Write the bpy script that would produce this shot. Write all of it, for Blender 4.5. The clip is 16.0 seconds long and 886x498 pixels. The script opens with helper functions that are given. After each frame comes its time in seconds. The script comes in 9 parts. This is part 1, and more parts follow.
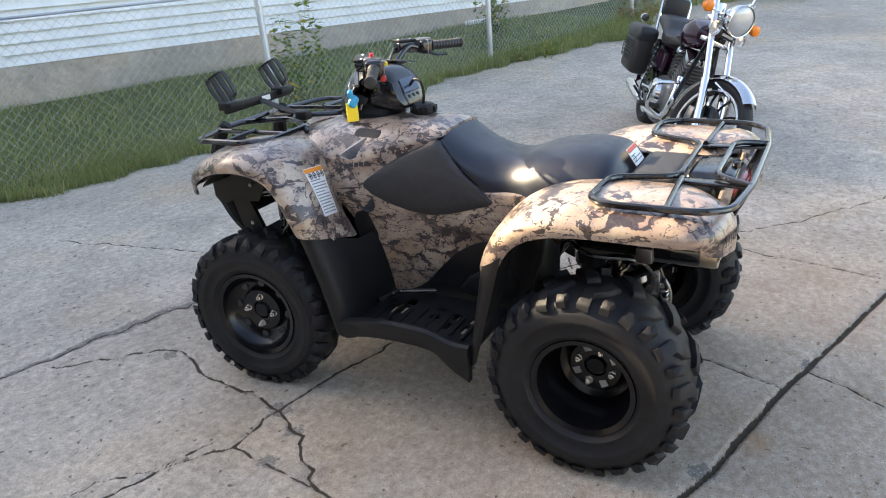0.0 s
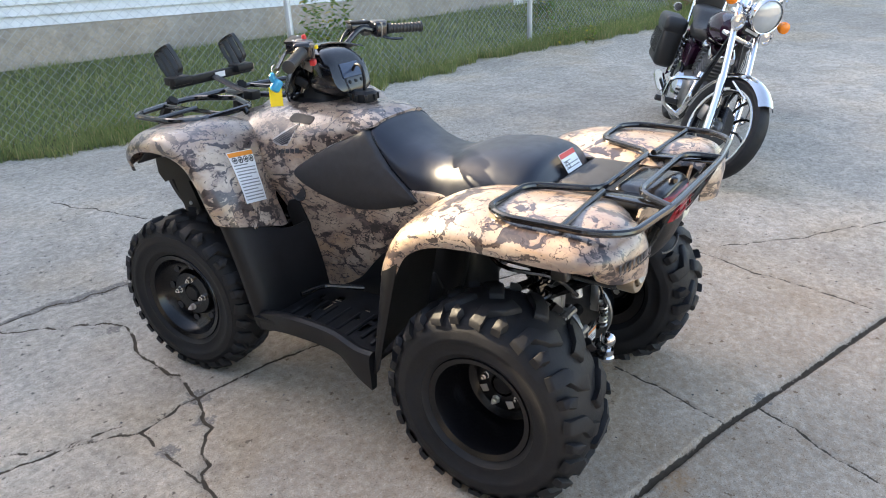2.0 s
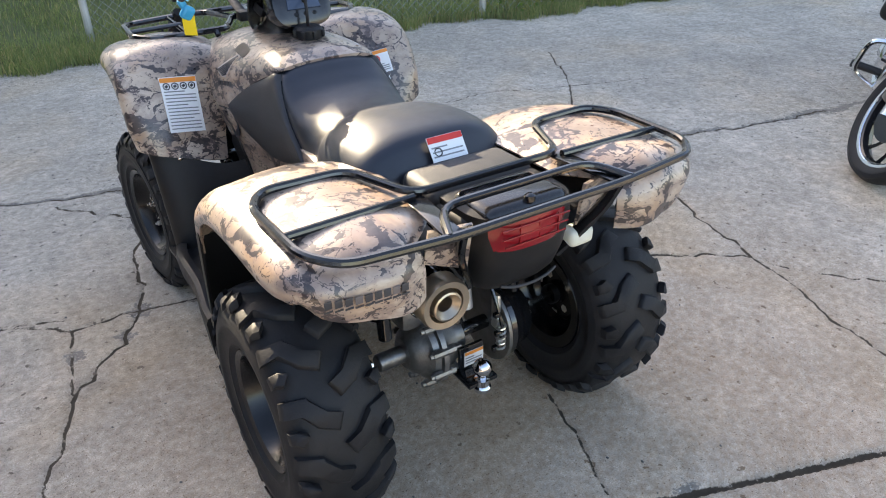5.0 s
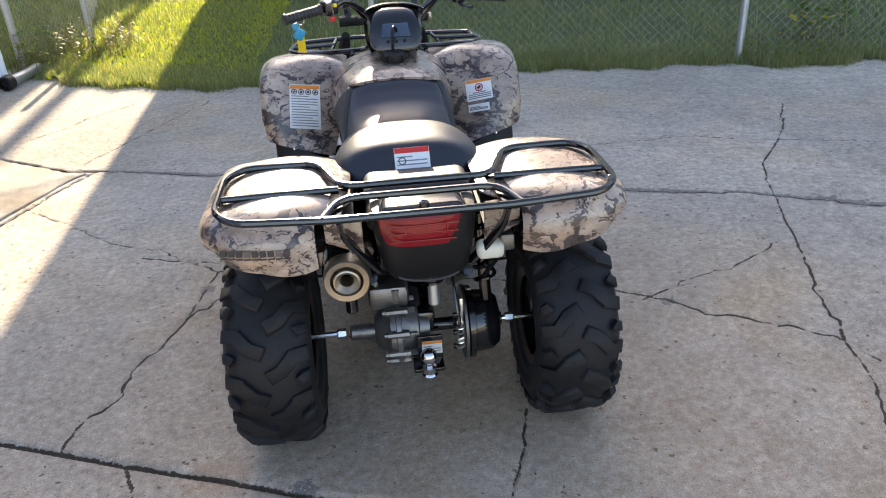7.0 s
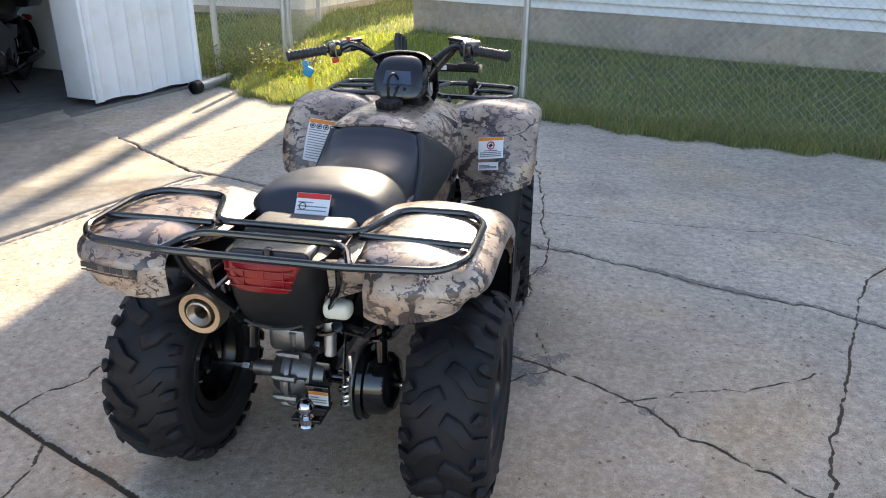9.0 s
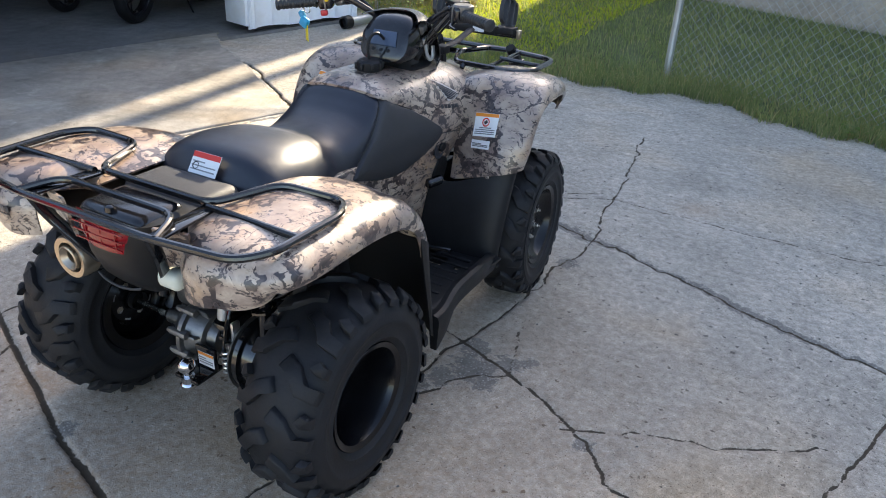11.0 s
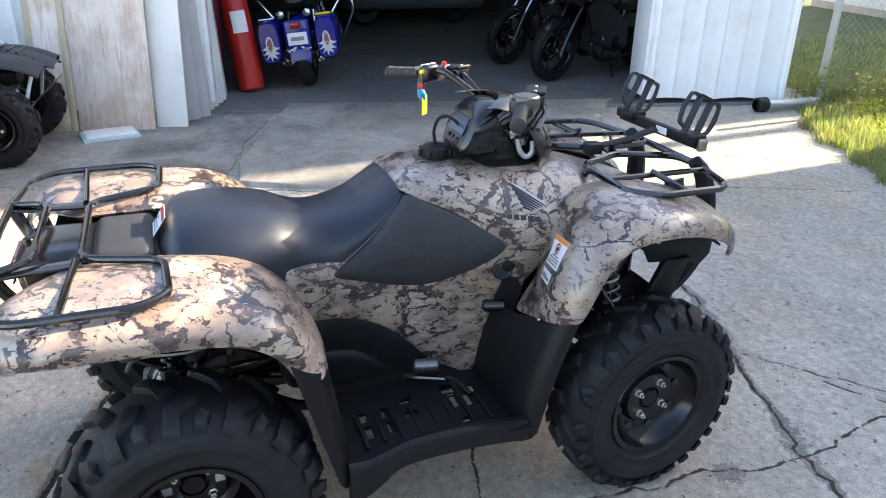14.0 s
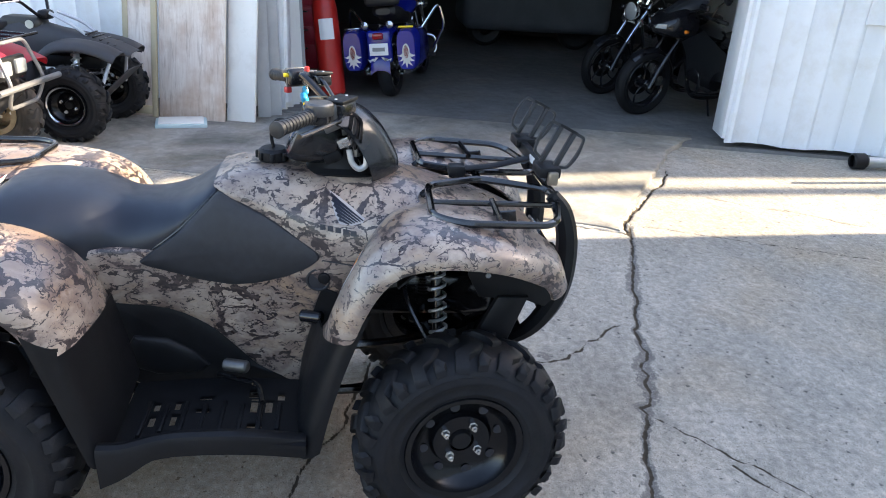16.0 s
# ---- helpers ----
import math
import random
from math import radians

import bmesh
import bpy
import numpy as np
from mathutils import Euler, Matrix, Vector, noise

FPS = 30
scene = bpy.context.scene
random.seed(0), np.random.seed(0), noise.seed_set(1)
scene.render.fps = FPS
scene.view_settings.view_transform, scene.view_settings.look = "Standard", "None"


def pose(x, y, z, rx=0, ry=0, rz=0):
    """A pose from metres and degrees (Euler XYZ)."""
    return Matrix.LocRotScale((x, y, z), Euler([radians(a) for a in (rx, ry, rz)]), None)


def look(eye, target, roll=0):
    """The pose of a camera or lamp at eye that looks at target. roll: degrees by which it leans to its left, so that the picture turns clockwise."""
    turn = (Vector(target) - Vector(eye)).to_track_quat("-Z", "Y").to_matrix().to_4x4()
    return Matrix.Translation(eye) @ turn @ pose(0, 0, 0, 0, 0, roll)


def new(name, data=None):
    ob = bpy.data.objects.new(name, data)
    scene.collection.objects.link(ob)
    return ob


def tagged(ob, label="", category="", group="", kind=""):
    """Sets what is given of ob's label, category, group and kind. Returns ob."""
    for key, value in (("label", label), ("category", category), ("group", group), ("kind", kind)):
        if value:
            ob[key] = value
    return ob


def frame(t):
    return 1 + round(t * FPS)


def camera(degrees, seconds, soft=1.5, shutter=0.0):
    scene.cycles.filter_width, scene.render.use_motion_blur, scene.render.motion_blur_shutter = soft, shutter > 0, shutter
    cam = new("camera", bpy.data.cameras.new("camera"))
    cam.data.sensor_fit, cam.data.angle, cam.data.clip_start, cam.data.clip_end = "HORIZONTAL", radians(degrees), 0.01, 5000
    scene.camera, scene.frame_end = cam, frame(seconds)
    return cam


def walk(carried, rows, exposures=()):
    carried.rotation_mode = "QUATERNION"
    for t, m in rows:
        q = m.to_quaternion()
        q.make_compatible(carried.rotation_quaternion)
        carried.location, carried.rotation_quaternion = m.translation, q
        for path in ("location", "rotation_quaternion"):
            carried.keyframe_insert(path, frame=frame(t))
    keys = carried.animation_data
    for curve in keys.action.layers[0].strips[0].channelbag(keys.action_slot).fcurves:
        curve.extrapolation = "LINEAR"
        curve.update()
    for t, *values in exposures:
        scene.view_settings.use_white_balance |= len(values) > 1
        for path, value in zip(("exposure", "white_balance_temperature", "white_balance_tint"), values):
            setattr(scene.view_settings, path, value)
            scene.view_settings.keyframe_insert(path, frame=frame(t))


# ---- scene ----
cam = camera(61.7, 16.0, soft=1.0)
PATH = [
    (0, (-2.252, -1.207, 1.492), (-0.65, -0.278, 0.736), -3.9),
    (0.5, (-2.188, -1.123, 1.49), (-0.565, -0.252, 0.709), -2.0),
    (1, (-2.122, -1.104, 1.473), (-0.493, -0.341, 0.599), -1.3),
    (1.5, (-2.039, -1.268, 1.475), (-0.482, -0.333, 0.637), -3.0),
    (2, (-1.892, -1.496, 1.487), (-0.394, -0.443, 0.682), -1.7),
    (2.5, (-1.75, -1.52, 1.481), (-0.403, -0.3, 0.646), -2.4),
    (3, (-1.573, -1.61, 1.459), (-0.288, -0.386, 0.538), -0.3),
    (3.5, (-1.395, -1.849, 1.449), (-0.194, -0.588, 0.466), 1.2),
    (4, (-1.222, -1.915, 1.447), (-0.074, -0.621, 0.442), 2.1),
    (4.2, (-1.126, -1.917, 1.456), (0.008, -0.62, 0.44), 1.7),
    (6.3, (-0.343, -2.377, 1.544), (0.002, -0.632, 0.63), -1.5),
    (6.5, (-0.229, -2.459, 1.527), (0.081, -0.708, 0.611), -1.3),
    (7, (-0.036, -2.548, 1.532), (0.083, -0.765, 0.634), -3.1),
    (7.5, (0.149, -2.475, 1.535), (0.277, -0.689, 0.645), 1.3),
    (8, (0.356, -2.423, 1.489), (0.427, -0.636, 0.593), -0.4),
    (8.5, (0.639, -2.44, 1.49), (0.461, -0.634, 0.65), 1.7),
    (8.7, (0.707, -2.422, 1.503), (0.421, -0.61, 0.707), 1.0),
    (10.8, (1.447, -1.943, 1.587), (0.554, -0.407, 0.669), 4.4),
    (11, (1.48, -1.869, 1.574), (0.594, -0.334, 0.649), 2.5),
    (11.5, (1.633, -1.68, 1.538), (0.5, -0.34, 0.579), 1.0),
    (12, (1.819, -1.468, 1.565), (0.453, -0.355, 0.618), -0.4),
    (12.5, (1.778, -1.248, 1.543), (0.422, -0.156, 0.557), 1.7),
    (13, (1.746, -1.001, 1.535), (0.35, 0.002, 0.513), 0.1),
    (13.5, (1.89, -0.702, 1.549), (0.325, 0.089, 0.587), -1.0),
    (14, (1.926, -0.51, 1.569), (0.205, 0.098, 0.75), 1.0),
    (14.5, (1.903, -0.29, 1.554), (0.178, 0.339, 0.762), 4.0),
    (14.6, (1.931, -0.252, 1.561), (0.186, 0.256, 0.725), 1.1),
    (15, (2.053, -0.028, 1.548), (0.229, 0.192, 0.757), 1.8),
    (15.5, (2.13, 0.203, 1.562), (0.29, 0.322, 0.786), 1.0),
    (16, (2.064, 0.39, 1.559), (0.235, 0.61, 0.778), 3.7),
]
walk(cam, [(t, look(eye, target, roll)) for t, eye, target, roll in PATH],
     exposures=[(0, 2.1, 7550, 14), (1, 1.98, 7350, 14), (1.5, 2.22, 7450, 14), (2, 2.2, 7500, 14), (3, 2.18, 7320, 14), (4, 2.15, 7350, 14), (7, 1.70, 7150, 16), (8.5, 1.66, 7050, 15), (11, 1.70, 6850, 14), (12, 1.88, 6480, 14), (13.5, 2.18, 6720, 13), (14.5, 2.18, 6880, 13), (15, 1.93, 6780, 14), (15.5, 2.02, 6800, 14), (16, 2.08, 6850, 14)])


# ---- world ----
SUN_EL, SUN_AZ = radians(27.0), radians(-5.2)
sun_way = Vector((math.sin(SUN_AZ) * math.cos(SUN_EL), math.cos(SUN_AZ) * math.cos(SUN_EL), math.sin(SUN_EL)))
world = bpy.data.worlds.new("world")
scene.world = world
world.use_nodes = True
wn = world.node_tree.nodes
sky = wn.new("ShaderNodeTexSky")
sky.sky_type, sky.sun_disc, sky.sun_elevation, sky.sun_rotation = "NISHITA", False, SUN_EL, SUN_AZ
sky.air_density, sky.dust_density = 1.0, 1.5
wn["Background"].inputs[1].default_value = 0.15
world.node_tree.links.new(sky.outputs[0], wn["Background"].inputs[0])
sun_data = bpy.data.lights.new("sun", "SUN")
sun_data.energy, sun_data.angle, sun_data.color = 4.7, radians(0.5), (1.0, 0.90, 0.69)
sun = new("sun", sun_data)
sun.matrix_world = look(sun_way * 30, (0, 0, 0))


# ---- materials ----
class Mat:
    """A node material with a Principled shader and short ways to wire it."""

    def __init__(self, name, color=(0.5, 0.5, 0.5), rough=0.5, metal=0.0):
        self.m = bpy.data.materials.new(name)
        self.m.use_nodes = True
        self.n, self.l = self.m.node_tree.nodes, self.m.node_tree.links
        self.p = self.n["Principled BSDF"]
        self.p.inputs["Base Color"].default_value = (*color, 1)
        self.p.inputs["Roughness"].default_value = rough
        self.p.inputs["Metallic"].default_value = metal
        self.tex = self.n.new("ShaderNodeTexCoord")

    def link(self, a, b):
        self.l.new(a, b)

    def noise(self, scale, detail=4.0, rough=0.55, dist=0.0, vec=None):
        t = self.n.new("ShaderNodeTexNoise")
        t.inputs["Scale"].default_value, t.inputs["Detail"].default_value = scale, detail
        t.inputs["Roughness"].default_value, t.inputs["Distortion"].default_value = rough, dist
        self.link(vec or self.tex.outputs["Object"], t.inputs["Vector"])
        return t

    def voronoi(self, scale, feature="F1", vec=None, rand=1.0):
        t = self.n.new("ShaderNodeTexVoronoi")
        t.feature = feature
        t.inputs["Scale"].default_value, t.inputs["Randomness"].default_value = scale, rand
        self.link(vec or self.tex.outputs["Object"], t.inputs["Vector"])
        return t

    def ramp(self, src, *stops):
        r = self.n.new("ShaderNodeValToRGB")
        e = r.color_ramp.elements
        while len(e) < len(stops):
            e.new(0.5)
        for k, (at, c) in zip(e, stops):
            k.position = at
            k.color = (c, c, c, 1) if isinstance(c, (int, float)) else (*c, 1)
        self.link(src, r.inputs[0])
        return r.outputs[0]

    def mix(self, fac, a, b, mode="MIX"):
        x = self.n.new("ShaderNodeMix")
        x.data_type, x.blend_type = "RGBA", mode
        for k, v in ((0, fac), (6, a), (7, b)):
            s = x.inputs[k]
            if isinstance(v, (int, float)):
                s.default_value = v if k == 0 else (v, v, v, 1)
            elif isinstance(v, tuple):
                s.default_value = (*v, 1)
            else:
                self.link(v, s)
        return x.outputs[2]

    def math(self, op, a, b=0.0):
        x = self.n.new("ShaderNodeMath")
        x.operation = op
        for s, v in ((x.inputs[0], a), (x.inputs[1], b)):
            if isinstance(v, (int, float)):
                s.default_value = v
            else:
                self.link(v, s)
        return x.outputs[0]

    def attr(self, name):
        a = self.n.new("ShaderNodeAttribute")
        a.attribute_name = name
        return a.outputs["Fac"]

    def warp(self, scale, amount, detail=3.0):
        t = self.noise(scale, detail)
        sub = self.n.new("ShaderNodeVectorMath")
        sub.operation = "SUBTRACT"
        self.link(t.outputs["Color"], sub.inputs[0])
        sub.inputs[1].default_value = (0.5, 0.5, 0.5)
        mul = self.n.new("ShaderNodeVectorMath")
        mul.operation = "SCALE"
        self.link(sub.outputs[0], mul.inputs[0])
        mul.inputs["Scale"].default_value = amount
        add = self.n.new("ShaderNodeVectorMath")
        self.link(mul.outputs[0], add.inputs[0])
        self.link(self.tex.outputs["Object"], add.inputs[1])
        return add.outputs[0]

    def stretch(self, x, y, z):
        mp = self.n.new("ShaderNodeMapping")
        mp.inputs["Scale"].default_value = (x, y, z)
        self.link(self.tex.outputs["Object"], mp.inputs[0])
        return mp.outputs[0]

    def color(self, sock):
        self.link(sock, self.p.inputs["Base Color"])

    def rough(self, sock):
        self.link(sock, self.p.inputs["Roughness"])

    def bump(self, sock, strength=0.3, dist=0.01):
        b = self.n.new("ShaderNodeBump")
        b.inputs["Strength"].default_value, b.inputs["Distance"].default_value = strength, dist
        self.link(sock, b.inputs["Height"])
        self.link(b.outputs[0], self.p.inputs["Normal"])


def plain(name, color, rough=0.5, metal=0.0, grain=60.0, vary=0.25, bump=0.1, dirt=None, spec=0.5, uneven=0.07):
    """A painted, plastic or metal surface with grain, blotches and fine relief."""
    k = Mat(name, color, rough, metal)
    k.p.inputs["Specular IOR Level"].default_value = spec
    a, b = k.noise(grain, 5).outputs["Fac"], k.noise(grain / 14, 4).outputs["Fac"]
    dark = tuple(c * (1 - vary) for c in color)
    lite = tuple(min(1, c * (1 + vary)) for c in color)
    c = k.mix(k.ramp(b, (0.3, 0.0), (0.7, 1.0)), dark, lite)
    c = k.mix(0.25, c, k.mix(a, dark, lite))
    if dirt:
        c = k.mix(k.ramp(k.noise(grain / 9, 8, 0.7).outputs["Fac"], (0.5, 0.0), (0.75, 0.7)), c, dirt)
    k.color(c)
    k.rough(k.ramp(b, (0.2, max(0.02, rough - uneven)), (0.8, min(1, rough + uneven))))
    k.bump(a, bump, 0.002)
    return k.m


def concrete(name, base, attrs=False, grime=0.0, grain=1.0):
    """Worn driveway concrete with bare aggregate, stains and (attrs) dirt in its cracks and soil under grass."""
    k = Mat(name, base, 0.9)
    k.p.inputs["Specular IOR Level"].default_value = 0.15
    tint = lambda f: tuple(min(1, c * f) for c in base)
    big = k.noise(0.55, 6, 0.6).outputs["Fac"]
    mid = k.noise(3.2, 7, 0.65).outputs["Fac"]
    c = k.mix(k.ramp(big, (0.36, 0.0), (0.64, 1.0)), tint(0.78), tint(1.14))
    c = k.mix(k.ramp(mid, (0.42, 0.0), (0.66, 0.6)), c, tint(0.70))
    if grime:
        c = k.mix(k.ramp(k.noise(1.6, 8, 0.68, 0.6).outputs["Fac"], (0.44, 0.0), (0.62, grime)), c, (0.12, 0.115, 0.10))
        c = k.mix(k.ramp(k.noise(4.5, 9, 0.75).outputs["Fac"], (0.60, 0.0), (0.68, 0.5)), c, tint(1.5))
    warm = k.noise(1.1, 4, 0.5, 0.4).outputs["Fac"]
    c = k.mix(k.ramp(warm, (0.50, 0.0), (0.74, 0.55)), c, (base[0] * 0.98, base[1] * 0.80, base[2] * 0.58))
    stone = k.voronoi(170.0, "F1", k.warp(140.0, 0.008, 2))
    near = k.ramp(stone.outputs["Distance"], (0.25, 1.0), (0.55, 0.0))
    tone = k.ramp(stone.outputs["Color"], (0.08, 0.58), (0.45, 0.95), (0.75, 1.08), (0.94, 1.5))
    patch = k.ramp(k.noise(5.0, 5, 0.6).outputs["Fac"], (0.35, 0.5), (0.62, 1.0))
    c = k.mix(k.math("MULTIPLY", k.math("MULTIPLY", near, patch), 0.9 * grain), c, k.mix(1.0, c, tone, "MULTIPLY"))
    c = k.mix(grain, c, k.mix(1.0, c, k.ramp(k.noise(34, 6, 0.75).outputs["Fac"], (0.3, 0.64), (0.7, 1.34)), "MULTIPLY"))
    c = k.mix(1.0, c, k.ramp(k.noise(13, 5, 0.7).outputs["Fac"], (0.32, 0.84), (0.68, 1.14)), "MULTIPLY")
    dark = k.ramp(k.noise(120, 4, 0.72).outputs["Fac"], (0.345, 1.0), (0.40, 0.0))
    c = k.mix(k.math("MULTIPLY", dark, 0.9 * grain), c, tint(0.2))
    pale = k.ramp(k.noise(105, 4, 0.72, 0.3).outputs["Fac"], (0.63, 0.0), (0.69, 1.0))
    c = k.mix(k.math("MULTIPLY", pale, 0.7 * grain), c, tint(1.7))
    gouge = k.voronoi(21.0, "F1", k.warp(70.0, 0.03, 3))
    hole = k.math("MULTIPLY", k.ramp(gouge.outputs["Distance"], (0.12, 1.0), (0.17, 0.0)), k.ramp(gouge.outputs["Color"], (0.50, 0.0), (0.54, 1.0)))
    c = k.mix(k.math("MULTIPLY", hole, 0.85 * grain), c, (0.10, 0.092, 0.082))
    fleck = k.ramp(k.noise(240, 2, 0.5).outputs["Fac"], (0.35, 0.86), (0.65, 1.14))
    c = k.mix(1.0, c, fleck, "MULTIPLY")
    hgt = k.math("ADD", k.math("MULTIPLY", near, 0.5 * grain), k.math("MULTIPLY", k.noise(90, 6, 0.7).outputs["Fac"], 1.0))
    hgt = k.math("SUBTRACT", hgt, k.math("MULTIPLY", dark, 0.5 * grain))
    if attrs:
        c = k.mix(k.attr("rust"), c, (0.36, 0.17, 0.05))
        c = k.mix(k.attr("stain"), c, (0.10, 0.085, 0.07))
        soil = k.mix(k.noise(30, 5).outputs["Fac"], (0.045, 0.035, 0.025), (0.11, 0.085, 0.06))
        ragged = k.math("MULTIPLY", k.math("SUBTRACT", k.noise(70, 5, 0.7).outputs["Fac"], 0.5), 0.7)
        rough_edge = k.math("MULTIPLY", k.math("SUBTRACT", k.noise(30, 7, 0.75).outputs["Fac"], 0.5), 2.6)
        chips = k.math("ADD", k.attr("spall"), k.math("MULTIPLY", rough_edge, k.ramp(k.attr("spall"), (0.02, 0.0), (0.2, 1.0))))
        c = k.mix(k.ramp(chips, (0.22, 0.0), (0.36, 0.3), (0.44, 0.0)), c, tint(1.35))
        pebble = k.voronoi(115.0, "F1", k.warp(80.0, 0.01, 2))
        rubble = k.mix(k.ramp(pebble.outputs["Distance"], (0.30, 1.0), (0.42, 0.0)), (0.15, 0.138, 0.125), k.mix(k.ramp(pebble.outputs["Color"], (0.2, 0.0), (0.85, 1.0)), (0.2, 0.185, 0.165), (0.56, 0.51, 0.45)))
        rubble = k.mix(k.ramp(k.noise(24, 5, 0.7).outputs["Fac"], (0.4, 0.0), (0.6, 0.7)), rubble, (0.22, 0.2, 0.175))
        c = k.mix(k.ramp(chips, (0.42, 0.0), (0.54, 0.8)), c, rubble)
        line = k.math("MULTIPLY", k.attr("crack"), k.ramp(k.noise(16, 4, 0.6).outputs["Fac"], (0.35, 0.62), (0.6, 1.1)))
        gap = k.ramp(k.math("ADD", line, k.math("MULTIPLY", ragged, k.ramp(k.attr("crack"), (0.02, 0.0), (0.25, 1.0)))), (0.42, 0.0), (0.58, 1.0))
        c = k.mix(gap, c, soil)
        turf = k.mix(k.ramp(k.noise(5, 6, 0.7).outputs["Fac"], (0.35, 0.0), (0.7, 1.0)), (0.075, 0.105, 0.04), (0.15, 0.175, 0.075))
        turf = k.mix(k.ramp(k.noise(45, 5, 0.7).outputs["Fac"], (0.4, 0.0), (0.75, 0.8)), turf, (0.16, 0.13, 0.07))
        c = k.mix(k.attr("turf"), c, turf)
    k.color(c)
    k.bump(hgt, 0.35, 0.004)
    return k.m


def camo():
    """Moulded plastic printed with beige bark: soft brown shading on one side of short, jagged, broken dark strokes, under a clear gloss."""
    k = Mat("camo_plastic", (0.4, 0.32, 0.27), 0.3)
    flat = k.stretch(1.0, 1.0, 1.7)

    def bent(vec, scale, amount):
        t = k.noise(scale, 4, 0.6, 0.0, vec)
        x = k.n.new("ShaderNodeVectorMath")
        x.operation = "MULTIPLY_ADD"
        k.link(t.outputs["Color"], x.inputs[0])
        x.inputs[1].default_value = (amount, amount, amount)
        k.link(vec, x.inputs[2])
        return x.outputs[0]
    v = bent(flat, 7.0, 0.11)
    blot = k.noise(4.5, 5, 0.6, 0.5).outputs["Fac"]
    c = k.mix(k.ramp(blot, (0.36, 0.0), (0.60, 1.0)), (0.25, 0.188, 0.148), (0.495, 0.395, 0.308))
    tan = k.noise(6.0, 4, 0.6, 0.4, v).outputs["Fac"]
    c = k.mix(k.ramp(tan, (0.50, 0.0), (0.66, 0.85)), c, (0.40, 0.262, 0.160))
    haze = k.noise(9.0, 6, 0.68, 0.5, v).outputs["Fac"]
    c = k.mix(k.ramp(haze, (0.50, 0.0), (0.64, 0.65)), c, (0.20, 0.135, 0.115))
    ragged = k.noise(34, 5, 0.75).outputs["Fac"]

    def strokes(c, scale, seed, breadth, lo, hi, shade):
        """Broken strokes where a noise passes its middle, with soft shading on one side."""
        at = bent(v, 3.0 + seed, 0.3)
        n = k.noise(scale, 2.5, 0.5, 0.3, at).outputs["Fac"]
        keep = k.math("ADD", k.math("MULTIPLY", k.noise(scale * 1.25, 3, 0.55, seed * 0.3, at).outputs["Fac"], 0.68), k.math("MULTIPLY", ragged, 0.32))
        on = k.ramp(keep, (lo, 0.0), (hi, 1.0))
        c = k.mix(k.math("MULTIPLY", k.ramp(n, (0.40, 0.0), (0.492, shade), (0.50, 0.0)), k.ramp(keep, (lo - 0.06, 0.0), (hi, 1.0))), c, (0.17, 0.12, 0.105))
        off = k.math("ABSOLUTE", k.math("SUBTRACT", n, 0.5))
        line = k.math("GREATER_THAN", k.math("MULTIPLY", on, breadth), off)
        return k.mix(k.math("MULTIPLY", line, 0.94), c, (0.026, 0.018, 0.019))
    crack = k.voronoi(7.5, "DISTANCE_TO_EDGE", bent(bent(v, 13.0, 0.07), 40.0, 0.010)).outputs["Distance"]
    keep = k.math("ADD", k.math("MULTIPLY", k.noise(7.0, 3, 0.55).outputs["Fac"], 0.7), k.math("MULTIPLY", ragged, 0.3))
    side = k.ramp(k.noise(6.0, 3, 0.5, 0.0, v).outputs["Fac"], (0.42, 0.0), (0.58, 1.0))
    c = k.mix(k.math("MULTIPLY", k.ramp(crack, (0.02, 0.6), (0.17, 0.0)), side), c, (0.19, 0.135, 0.115))
    c = k.mix(k.math("MULTIPLY", k.math("GREATER_THAN", k.math("MULTIPLY", k.ramp(keep, (0.47, 0.0), (0.64, 1.0)), 0.13), crack), 0.95), c, (0.026, 0.018, 0.019))
    c = strokes(c, 5.2, 1.0, 0.026, 0.47, 0.58, 0.85)
    c = strokes(c, 9.0, 2.3, 0.026, 0.48, 0.59, 0.7)
    c = strokes(c, 15.0, 3.7, 0.022, 0.50, 0.60, 0.4)
    twig = k.voronoi(24.0, "DISTANCE_TO_EDGE", bent(v, 22.0, 0.05)).outputs["Distance"]
    keep = k.math("ADD", k.math("MULTIPLY", k.noise(12.0, 3, 0.55).outputs["Fac"], 0.65), k.math("MULTIPLY", ragged, 0.35))
    c = k.mix(k.math("MULTIPLY", k.math("GREATER_THAN", k.math("MULTIPLY", k.ramp(keep, (0.55, 0.0), (0.66, 1.0)), 0.07), twig), 0.85), c, (0.04, 0.03, 0.03))
    k.color(c)
    k.rough(k.ramp(k.noise(40, 4).outputs["Fac"], (0.3, 0.26), (0.7, 0.38)))
    k.p.inputs["Coat Weight"].default_value = 0.55
    k.p.inputs["Coat Roughness"].default_value = 0.2
    k.bump(k.noise(220, 3).outputs["Fac"], 0.03, 0.001)
    return k.m


CONCRETE = concrete("driveway_concrete", (0.495, 0.445, 0.375), True)
APRON = concrete("apron_concrete", (0.38, 0.348, 0.305), grime=0.5, grain=0.22)
STAINED_SLAB = concrete("stained_slab_concrete", (0.33, 0.31, 0.282), grime=0.75, grain=0.2)
# floor colour darkened to carry part of the garage's indoor shade
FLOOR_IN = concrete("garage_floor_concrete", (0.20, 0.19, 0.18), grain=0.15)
CAMO = camo()
BLACK_PLASTIC = plain("black_moulded_plastic", (0.010, 0.010, 0.011), 0.46, grain=300, bump=0.15, spec=0.27)
GLOSS_BLACK = plain("gloss_black_plastic", (0.009, 0.009, 0.011), 0.16, grain=80, bump=0.04, spec=0.65)
